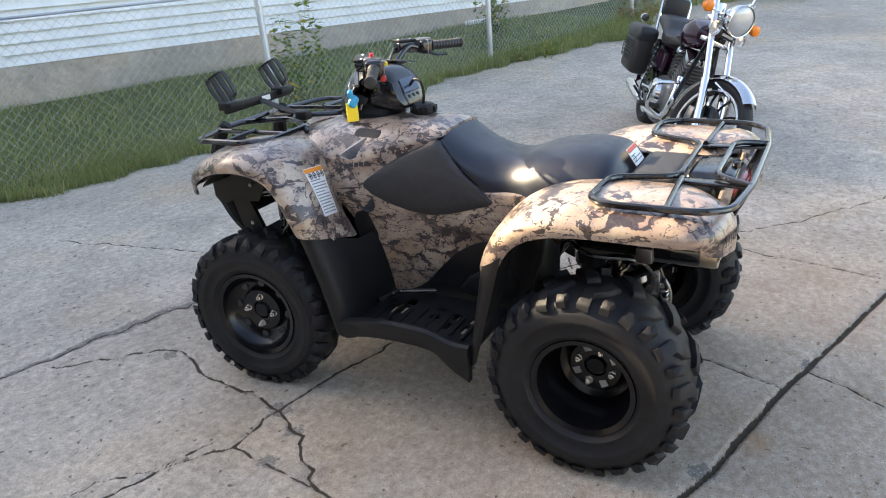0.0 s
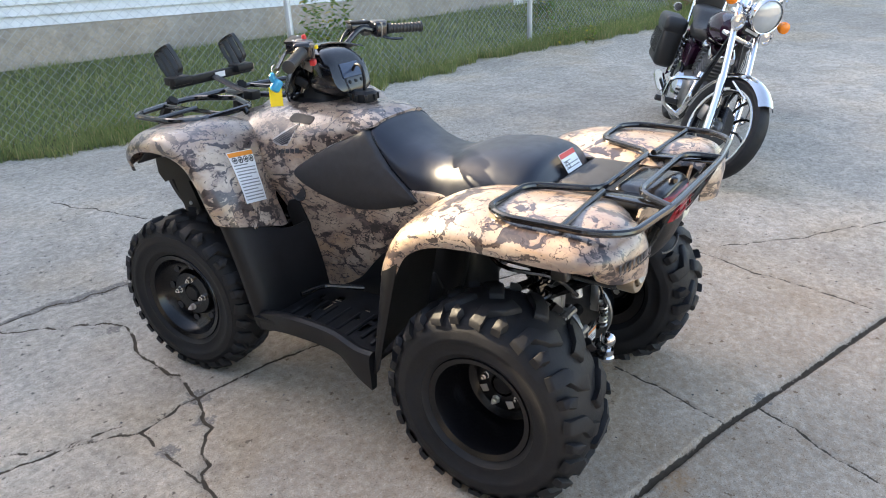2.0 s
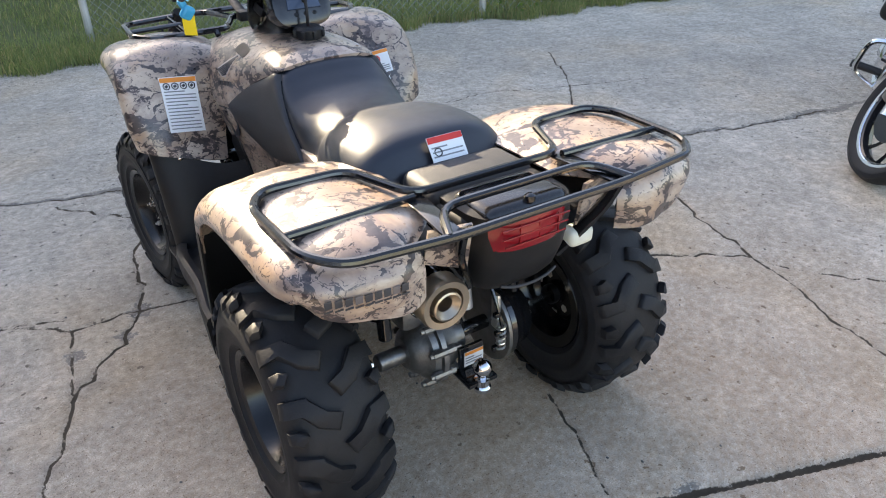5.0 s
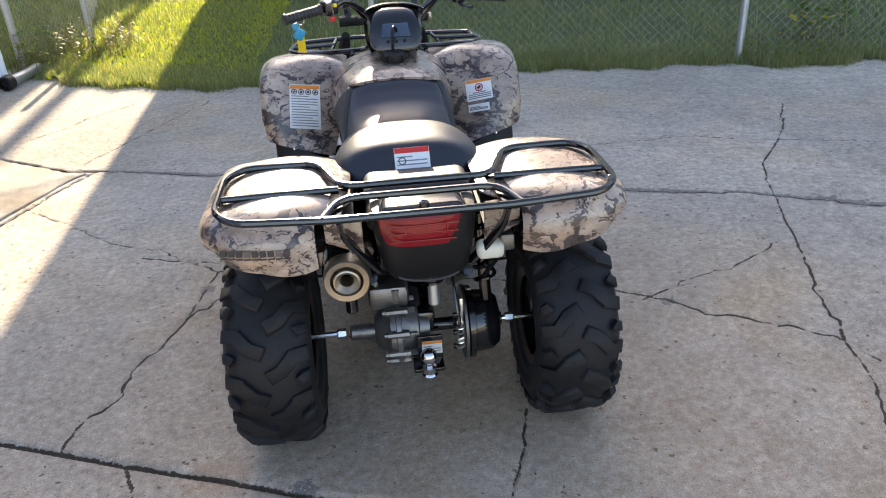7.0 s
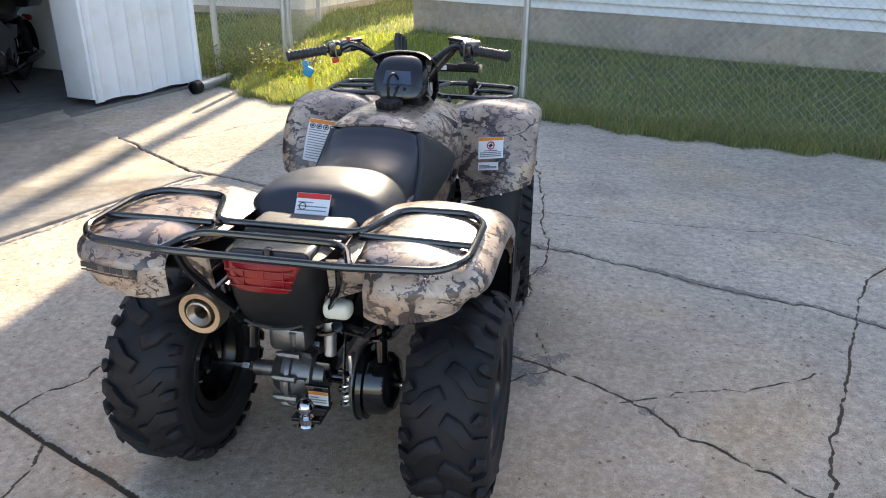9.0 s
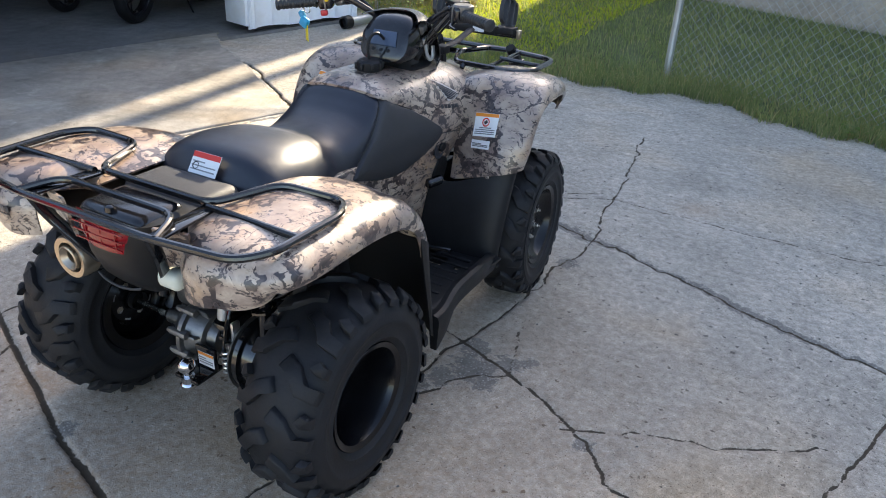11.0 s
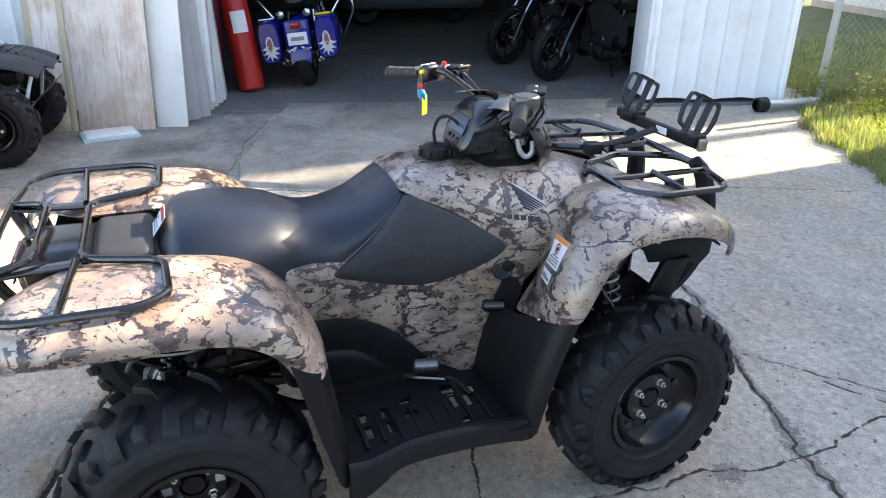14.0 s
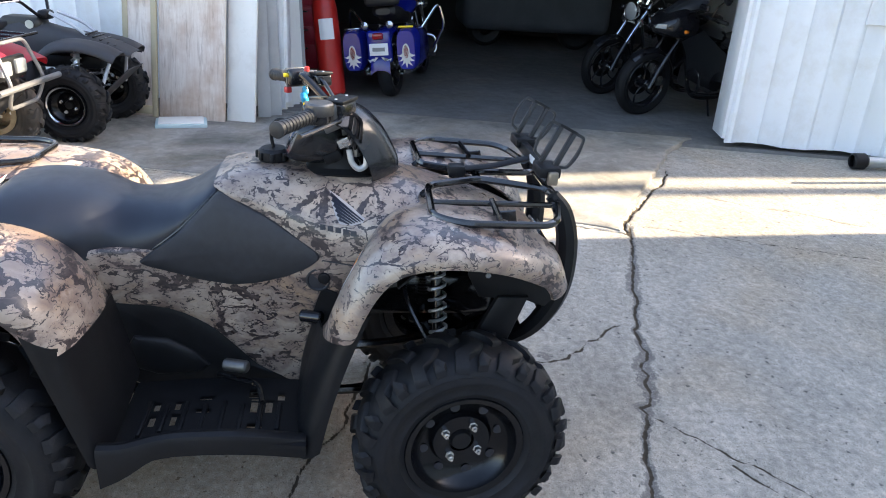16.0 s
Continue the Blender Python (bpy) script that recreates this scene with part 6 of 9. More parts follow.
    # exhaust
    ex = part("silencer", lathe([(0, 0.04), (0.02, 0.062), (0.36, 0.064), (0.38, 0.058)], 24, basis((-0.19, -0.50, 0.645), (0.0, -1, -0.01), (0, 0, 1))), FRAME_BLACK, q)
    tip = basis((-0.19, -0.86, 0.641), (0, -1, -0.02), (0, 0, 1))
    part("tail_pipe", lathe([(0.0, 0.05), (0.0, 0.06), (0.05, 0.060), (0.058, 0.056), (0.056, 0.042), (0.035, 0.040), (0.03, 0.036), (0.062, 0.034), (0.064, 0.030), (0.05, 0.018), (0.0, 0.016)], 28, tip), STEEL_BROWN, ex, "heat-tinted steel exhaust tip")
    part("exhaust_pipe", tube(smooth_path([(-0.19, -0.50, 0.645), (-0.17, -0.40, 0.64), (-0.13, -0.25, 0.60), (-0.10, 0.10, 0.62), (-0.05, 0.16, 0.60)], 5), 0.02, 10), STEEL_BROWN, ex)

    # handlebar with its controls, turned a little to one side
    hb = new("handlebar")
    hb.parent = q
    ends = {1: (Vector((0.302, 0.25, 1.14)), Vector((0.424, 0.183, 1.136))), -1: (Vector((-0.232, 0.172, 1.135)), Vector((-0.352, 0.111, 1.118)))}
    for s in (1, -1):
        a, b = ends[s]
        d = (b - a).normalized()
        ax = lambda t, f=0.0, z=0.0: a + d * t + Vector((-d.y * s, d.x * s, 0)) * f + Vector((0, 0, z))
        ln = smooth_path([(0.03, 0.325, 1.05), (0.03 + s * 0.06, 0.325 - 0.005, 1.065), ax(-0.11), ax(-0.06), a, b], 5)
        part("bar", tube(ln, 0.011, 10), GLOSS_BLACK, hb)
        prof = [(0, 0.0005), (0, 0.020), (0.004, 0.021)]
        for k in range(9):
            prof += [(0.008 + k * 0.0135, 0.0178), (0.0125 + k * 0.0135, 0.0178), (0.014 + k * 0.0135, 0.0160), (0.020 + k * 0.0135, 0.0160)]
        prof += [(0.132, 0.0195), (0.139, 0.0195), (0.141, 0.016), (0.141, 0.0005)]
        part("grip", lathe(prof, 18, basis(a, d, (0, 0, 1))), FOAM, hb, "ribbed rubber grip")
        sw = part("switch_box", box((0.05, 0.052, 0.06), (0, 0, 0), 0.012, segs=3, turn=basis(ax(-0.032), d, (0, 0, 1))), GLOSS_BLACK, hb)
        part("switch_rim", box((0.006, 0.056, 0.064), (0, 0, 0), 0.002, turn=basis(ax(-0.032), d, (0, 0, 1))), CAST, sw)
        up = (0, 0, 1)
        if s < 0:
            part("yellow_switch", box((0.012, 0.012, 0.026), turn=basis(ax(-0.04, -0.03, 0.008), d, up), bevel=0.003), YELLOW, sw, "yellow switch")
            part("red_switch", box((0.024, 0.018, 0.018), turn=basis(ax(-0.03, -0.026, -0.036), d, up), bevel=0.004), RED_PLASTIC, sw, "red switch")
            part("grey_switch", box((0.022, 0.012, 0.014), turn=basis(ax(-0.02, -0.03, 0.018), d, up), bevel=0.003), CAST, sw)
            part("red_knob", lathe([(0, 0.0005), (0, 0.008), (0.012, 0.007), (0.014, 0.0005)], 12, basis(ax(-0.085, 0.012, 0.02), up, (1, 0, 0))), RED_PLASTIC, sw, "red knob")
        else:
            part("thumb_throttle", tube(round_path([ax(-0.03, -0.02, -0.02), ax(-0.01, -0.05, -0.03), ax(0.035, -0.055, -0.03)], 0.02), 0.007, 8, flat=0.7), GLOSS_BLACK, hb)
            part("throttle_case", lathe([(0, 0.0005), (0, 0.032), (0.006, 0.035), (0.026, 0.034), (0.03, 0.03), (0.03, 0.0005)], 18, basis(ax(-0.03, 0.01, 0.0), up, (1, 0, 0))), CAST, sw)
        rf, rz = (0.03, 0.006) if s > 0 else (0.045, -0.006)
        res = part("reservoir", box((0.072, 0.034, 0.05), (0, 0, 0), 0.007, segs=3, turn=basis(ax(-0.10, rf, rz), d, up)), GLOSS_BLACK, hb)
        part("reservoir_lid", box((0.077, 0.009, 0.054), (0, 0, 0), 0.003, turn=basis(ax(-0.10, rf, rz + 0.02), d, up)), BLACK_PLASTIC, res)
        for k in (-1, 1):
            part("screw", lathe([(0, 0.0005), (0, 0.004), (0.002, 0.003), (0.002, 0.0005)], 8, basis(ax(-0.10 + 0.026 * k, rf, rz + 0.0245), up, (1, 0, 0))), ZINC, res)
        part("lever_clamp", box((0.035, 0.045, 0.035), (0, 0, 0), 0.01, segs=3, turn=basis(ax(-0.075, 0.022, 0.0), d, up)), CAST, hb)
        lev = smooth_path([ax(-0.075, 0.045, -0.004), ax(-0.03, 0.06, -0.008), ax(0.05, 0.052, -0.012), ax(0.115, 0.045, -0.014)], 5)
        part("lever", tube(lev, 0.0075, 8, flat=0.6), GLOSS_BLACK, hb)
        for k in range(4):
            part("cable", tube(smooth_path([ax(-0.06 - 0.015 * k, 0.02 + 0.008 * k, -0.008 + 0.012 * (k % 2)), ax(-0.14 - 0.008 * k, 0.036 + 0.006 * k, -0.004 - 0.014 * k), (0.03 + s * (0.072 - 0.01 * k), 0.345 + 0.008 * k, 1.03 - 0.02 * k), (0.02 + s * (0.07 - 0.01 * k), 0.37, 0.96)], 6), 0.0042 if k % 2 else 0.0055, 6), GLOSS_BLACK if k != 1 else CAST, hb)
        part("clamp", box((0.03, 0.045, 0.05), (0.03 + s * 0.045, 0.315, 1.05), 0.008), CAST, hb)
    strap = [(0.100, 0.345, 1.005), (0.104, 0.352, 0.968), (0.106, 0.372, 0.950), (0.106, 0.392, 0.962), (0.103, 0.392, 0.995)]
    part("steering_strap", tube(round_path(strap, 0.012, 4), 0.0085, 10, flat=0.7), GALV, hb, "bare metal steering strap")
    part("fork_strut", tube([(0.085, 0.36, 1.06), (0.09, 0.367, 0.985)], 0.012, 8), CAST, hb)

    # instrument cluster and the smoked cowl ahead of it
    rows = []
    for y, w, z0, z1 in ((0.205, 0.075, 0.99, 1.062), (0.212, 0.092, 0.972, 1.09), (0.235, 0.100, 0.96, 1.106), (0.27, 0.098, 0.955, 1.112), (0.31, 0.085, 0.955, 1.108), (0.33, 0.06, 0.965, 1.09)):
        c = (z0 + z1) / 2
        rows.append([(0.025 + w * math.copysign(abs(math.cos(a)) ** 0.55, math.cos(a)), y + max(0.0, (0.30 - y) * 6.0) * (c + (z1 - z0) / 2 * math.sin(a) - 1.05), c + (z1 - z0) / 2 * math.copysign(abs(math.sin(a)) ** 0.75, math.sin(a))) for a in (2 * math.pi * k / 28 for k in range(28))])
    pod = part("instrument_pod", mesh_rows(rows, False, True, True), GLOSS_BLACK, q, "gloss black instrument pod")
    prof = smooth_path([(0, 0.305, 1.118), (0, 0.345, 1.116), (0, 0.39, 1.096), (0, 0.43, 1.058), (0, 0.46, 1.01), (0, 0.48, 0.965), (0, 0.482, 0.935)], 4)
    last = len(prof) - 1

    def visor(u, v):
        p, t, x = prof[round(u * last)], u, 2 * v - 1
        w = 0.112 - 0.012 * t * t - 0.03 * max(0, t - 0.75) * 4 * 0.5
        return (0.025 + w * x, p.y - 0.075 * abs(x) ** 2.2, p.z - 0.016 * abs(x) ** 3)
    part("cowl", shell(visor, last, 16, 0.004), SMOKE, q, "smoked plastic cowl")
    part("column", rod((0.025, 0.40, 0.92), (0.028, 0.33, 1.06), 0.022, 14, bevel=0.004), FRAME_BLACK, q)
    rj = random.Random(21)
    for k in range(9):
        y0, x0 = rj.uniform(0.30, 0.40), rj.choice((-1, 1)) * rj.uniform(0.03, 0.062) + 0.025
        a = Vector((x0, y0, rj.uniform(0.99, 1.08)))
        part("wiring", tube(smooth_path([a, a + Vector((0.01, 0.03, -0.03)), a + Vector((rj.uniform(-0.02, 0.02), 0.045, -0.075)), (x0 * 0.9, y0 + 0.02, 0.935)], 4), rj.uniform(0.0035, 0.006), 6), GLOSS_BLACK if k % 3 else CAST, q)
    for x0, y0, z0, mt in ((0.115, 0.30, 1.075, CAST), (0.10, 0.335, 1.03, ZINC), (-0.06, 0.31, 1.06, CAST), (-0.055, 0.35, 1.0, BLACK_PLASTIC), (0.10, 0.30, 0.985, BLACK_PLASTIC)):
        part("bracket", box((0.022, 0.05, 0.03), (x0, y0, z0), 0.006, segs=2, turn=pose(0, 0, 0, 25, 12, 15)), mt, q)
    part("display", slab([(-0.055, -0.03), (0.055, -0.03), (0.046, 0.022), (-0.046, 0.022)], 0.003, 0.003, m=basis((0.025, 0.2035, 1.045), (1, 0, 0), (0, 0.57, 1)) @ pose(0, 0, 0.003)), plain("display_glass", (0.05, 0.07, 0.11), 0.08), pod, "blue-grey display")
    for k in (-1, 0, 1):
        part("button", lathe([(0, 0.0005), (0, 0.007), (0.004, 0.006), (0.005, 0.0005)], 12, basis((0.025 + 0.03 * k, 0.182, 1.006), (0, -1, 0.55), (0, 0, 1))), BLACK_PLASTIC, pod)
    rows = []
    for z, w, d in ((0.925, 0.080, 0.115), (0.933, 0.084, 0.118), (0.945, 0.066, 0.098), (0.975, 0.056, 0.075), (1.005, 0.06, 0.07)):
        rows.append([(0.02 + w * math.copysign(abs(math.cos(a)) ** 0.7, math.cos(a)), 0.325 + d * math.copysign(abs(math.sin(a)) ** 0.7, math.sin(a)), z) for a in (2 * math.pi * k / 28 for k in range(28))])
    part("steering_cover", mesh_rows(rows, False, True, True), BLACK_PLASTIC, q)
    ign = part("ignition", lathe([(0, 0.0005), (0, 0.02), (0.014, 0.02), (0.018, 0.014), (0.014, 0.012), (0.014, 0.0005)], 18, basis((0.082, 0.232, 1.01), (0.6, -0.8, 0.1), (0, 0, 1))), BLACK_PLASTIC, q)
    part("key_face", lathe([(0.013, 0.0005), (0.013, 0.011), (0.016, 0.010), (0.017, 0.0005)], 16, basis((0.082, 0.232, 1.01), (0.6, -0.8, 0.1), (0, 0, 1))), GALV, ign, "bright metal key face")
    # fuel cap with a breather hose
    bm = lathe([(0, 0.0005), (0, 0.040), (0.012, 0.044), (0.03, 0.042), (0.037, 0.034), (0.038, 0.0005)], 24, Matrix.Translation((0.01, 0.135, 0.944)) @ pose(0, 0, 0, 0, -90, 0))
    ribs = []
    for k in range(8):
        a = k * math.pi / 4
        ribs.append(box((0.014, 0.012, 0.022), (0.01 + 0.043 * math.cos(a), 0.135 + 0.043 * math.sin(a), 0.962), 0.003, None, pose(0, 0, 0, 0, 0, k * 45)))
    cap = part("fuel_cap", bm, BLACK_PLASTIC, q, "round black fuel cap")
    for rib in ribs:
        part("grip_rib", rib, BLACK_PLASTIC, cap)
    part("breather_hose", tube(smooth_path([(0.01, 0.135, 0.978), (0.008, 0.130, 1.02), (0.012, 0.142, 1.055), (0.02, 0.17, 1.062), (0.028, 0.195, 1.04), (0.03, 0.215, 1.01)], 6), 0.005, 8), BLACK_PLASTIC, q)
    for s in (-1,):
        slot = [(0.272 + 0.044 * math.copysign(1, math.cos(a)) + 0.012 * math.cos(a), 0.905 + 0.0105 * math.sin(a)) for a in (math.pi * (k + 0.5) / 8 for k in range(16))]
        part("slot_recess", skin(slot, 0.0015, 0.004, s, 0, 0.001, cover_girth), BLACK_PLASTIC, q)
    port = [(0.28 + 0.017 * math.cos(a), 0.675 + 0.017 * math.sin(a)) for a in (math.pi * k / 10 for k in range(20))]
    part("port_cover", skin(port, 0.012, 0.01, 1, 0.002, 0.002), BLACK_PLASTIC, q, "round black port cover")
    # winged emblem and name bar on the cover, as plain shapes
    for s in (1, -1):
        bad = new("winged_emblem")
        bad.parent = q
        oy, oz = (0, 0) if s > 0 else (-0.028, -0.008)
        wing = [(0.293, 0.906), (0.32, 0.893), (0.355, 0.872), (0.388, 0.848), (0.384, 0.838), (0.355, 0.830), (0.322, 0.832), (0.310, 0.853), (0.300, 0.880)]
        part("wing_outline", skin([(y + oy, z + oz) for y, z in wing], 0.001, 0.002, s, 0, 0.0004, cover_girth), PALE_INK, bad)
        for k in range(6):
            f = k / 5.6
            a = Vector((0.296 + oy, 0.899 + oz)).lerp(Vector((0.322 + oy, 0.838 + oz)), f)
            b = Vector((0.384 + oy, 0.843 + oz)).lerp(Vector((0.342 + oy, 0.832 + oz)), f)
            d = (b - a).normalized()
            o = Vector((-d.y, d.x)) * 0.0036
            ring = [a.lerp(b, t) - o * (1 - 0.6 * t) for t in (0, 0.33, 0.66, 1)] + [a.lerp(b, t) + o * (1 - 0.6 * t) for t in (1, 0.66, 0.33, 0)]
            part("feather", skin(ring, 0.0026, 0.002, s, 0, 0.0004, cover_girth), NAVY_INK, bad)
        for k in range(5):
            y, z = 0.277 + oy + 0.0205 * k, 0.824 + oz - 0.0035 * k
            part("name_block", skin([(y - 0.0075, z - 0.0065), (y + 0.0075, z - 0.0078), (y + 0.0075, z + 0.0055), (y - 0.0075, z + 0.0068)], 0.0022, 0.002, s, 0, 0.0004, cover_girth), INK, bad)
    # labels on the front fenders
    bpy.context.view_layer.update()
    sticker(q, basis((-0.345, 0.3242, 0.762), (1, 0.0, 0), (0, 0.50, 1)) @ pose(0, 0, 0.003, 0, 0, -4), 0.116, 0.172, ORANGE_LABEL, 0.015, 12, icons=4, label="tall white warning label with an orange heading", onto=front_fenders[-1])
    sticker(q, basis((0.348, 0.3322, 0.775), (1, 0, 0), (0, 0.55, 1)) @ pose(0, 0, 0.003, 0, 0, 3), 0.100, 0.082, ORANGE_LABEL, 0.012, 4, icons=1, label="white warning label with an orange heading", onto=front_fenders[1])
    sticker(q, basis((0.343, 0.3025, 0.708), (1, 0, 0), (0, 0.42, 1)) @ pose(0, 0, 0.003, 0, 0, 3), 0.082, 0.03, WHITE_LABEL, 0.004, 3, label="small white information label", short=True, onto=front_fenders[1])
    # decal on the back of one rear fender: name and line as plain bars
    for k in range(9):
        x = -0.465 + 0.0185 * k
        y = -0.9735 + 0.9 * max(0, -0.355 - x) ** 1.8
        part("name_block", box((0.015, 0.0012, 0.016), (x, y, 0.768 - 0.0006 * k), 0.0004, turn=pose(0, 0, 0, 0, 0, 0)), DECAL if k % 4 == 3 else INK, q)
        part("name_line", box((0.017, 0.0012, 0.004), (x, y, 0.754 - 0.0006 * k), 0.0004), INK, q)
    # key fob on a ring
    fob = new("key_tag")
    fob.parent = q
    part("tag", slab([(-0.019, -0.03), (0.019, -0.03), (0.019, 0.03), (-0.019, 0.03)], 0.003, 0.001, m=basis((-0.315, 0.215, 1.015), (0.75, -0.66, 0), (0, 0, 1))), YELLOW, fob, "yellow key tag")
    bm = box((0.036, 0.022, 0.04), (-0.318, 0.205, 1.05), 0.010, segs=3, turn=pose(0, 0, 0, 20, 30, 10))
    box((0.022, 0.018, 0.03), (-0.328, 0.207, 1.075), 0.008, bm, pose(0, 0, 0, 0, -30, 20))
    part("fob", bm, BLUE_TAG, fob, "bright blue fob")
    part("ring", tube([(-0.31 + 0.014 * math.cos(a), 0.212, 1.095 + 0.014 * math.sin(a)) for a in np.linspace(0, 5.8, 12)], 0.002, 6, True), ZINC, fob)

    # gun holder: an arm, a bar and two pairs of open rubber-coated forks
    gr = new("gun_holder")
    gr.parent = q
    gr.location = (0.022, -0.04, -0.012)
    part("arm", tube(round_path([(-0.03, 0.70, fz + 0.010), (-0.02, 0.80, 0.950), (-0.015, 0.91, 0.980)], 0.03), 0.018, 8, flat=0.4), BLACK_PLASTIC, gr)
    part("mount", box((0.045, 0.05, 0.034), (-0.03, 0.70, fz + 0.006), 0.006, segs=2), BLACK_PLASTIC, gr)
    lean = pose(0, 0, 0, 0, 0, 2)
    part("bar", box((0.40, 0.022, 0.034), (-0.015, 0.925, 0.982), 0.005, turn=lean), BLACK_PLASTIC, gr)
    part("bar_label", box((0.05, 0.002, 0.02), (0.015, 0.9125, 0.984), 0, turn=lean), WHITE_LABEL, gr)
    part("bar_end", box((0.016, 0.028, 0.036), (0.19, 0.93, 0.982), 0.004, turn=lean), STEEL_BROWN, gr, "brown metal bar end")
    for cx in (-0.172, 0.135):
        base_at = Vector((cx, 0.925, 1.004))
        fk = part("fork_base", box((0.085, 0.06, 0.03), (cx, 0.925, 0.992), 0.006, turn=lean), BLACK_PLASTIC, gr)
        up, fore = Vector((-0.12, 0.46, 0.88)).normalized() * 0.86, Vector((0.12, 0.90, -0.42)).normalized() * 0.86
        side = up.cross(fore).normalized()
        # an open frame of two flat bars and a cap
        for w in (-0.024, 0.024):
            flat_bar = []
            for h, f in ((0.0, 0.8), (0.006, 1.0), (0.065, 0.95), (0.124, 1.0), (0.132, 0.8)):
                c = base_at + fore * w + up * h
                flat_bar.append([c + fore * 0.008 * f * fx + side * 0.0125 * f * sx for fx, sx in ((-1, -0.7), (-0.6, -1), (0.6, -1), (1, -0.7), (1, 0.7), (0.6, 1), (-0.6, 1), (-1, 0.7))])
            part("fork_pad", mesh_rows(flat_bar, False, True, True), FOAM, fk, "rubber-padded fork bar")
        cap = [base_at + up * 0.132 + fore * w + side * x for w, x in ((-0.031, -0.012), (0.031, -0.012), (0.031, 0.012), (-0.031, 0.012))]
        part("fork_cap", mesh_rows([[p - up * 0.006 for p in cap], [p + up * 0.003 for p in cap]], False, True, True), BLACK_PLASTIC, fk)
        # thin open hoops on either side
        for sx in (-1, 1):
            hoop = [base_at + up * h + fore * sx * w for h, w in ((0.128, 0.030), (0.130, 0.062), (0.070, 0.070), (0.020, 0.060), (0.012, 0.034))]
            ring = round_path(hoop, 0.022, 4)
            band = []
            for p in ring:
                o = (p - (base_at + up * 0.065 + fore * sx * 0.04)).normalized() * 0.0038
                band.append([p + o + side * 0.008, p + o - side * 0.008, p - o - side * 0.008, p - o + side * 0.008])
            part("fork_hoop", mesh_rows(band, False, True, True), FOAM, fk)
    return q


build_quad()


# ---- motorcycles ----
PURPLE = plain("dark_plum_paint", (0.03, 0.008, 0.022), 0.12, grain=20, vary=0.2)
BLUE_PAINT = plain("deep_blue_paint", (0.006, 0.013, 0.20), 0.14, grain=20, vary=0.25)
BLACK_PAINT = plain("black_paint", (0.01, 0.01, 0.012), 0.14, grain=20)
LEATHER = plain("black_leather", (0.014, 0.013, 0.013), 0.48, grain=160, bump=0.4)
AMBER = plain("amber_lens", (0.8, 0.2, 0.01), 0.15, grain=30, vary=0.2)
LENS = plain("lamp_glass", (0.42, 0.44, 0.45), 0.05, 0.3, grain=40, vary=0.3)
SILVER_PAINT = plain("silver_flame_paint", (0.55, 0.57, 0.60), 0.35, 0.3, vary=0.15)
RED_PAINT = plain("faded_red_plastic", (0.40, 0.012, 0.03), 0.42, grain=30, vary=0.2, dirt=(0.28, 0.06, 0.07))
GREY_PLASTIC = plain("faded_black_plastic", (0.05, 0.05, 0.055), 0.6, grain=60, vary=0.3)
TAN_RIM = plain("rusty_tan_rim", (0.42, 0.33, 0.2), 0.6, 0.2, grain=50, vary=0.3, dirt=(0.2, 0.1, 0.05))
DUSTY = plain("dusty_rubber", (0.06, 0.055, 0.05), 0.85, grain=70, vary=0.4, dirt=(0.16, 0.13, 0.1))
OLIVE = plain("olive_tank_plastic", (0.045, 0.043, 0.036), 0.5, grain=30, vary=0.3)
WORN_TUBE = plain("worn_grey_tube", (0.24, 0.235, 0.235), 0.45, 0.5, grain=50, vary=0.25)
DARK_TYRE = plain("smooth_tyre_rubber", (0.010, 0.010, 0.011), 0.6, grain=90, vary=0.3, spec=0.2)


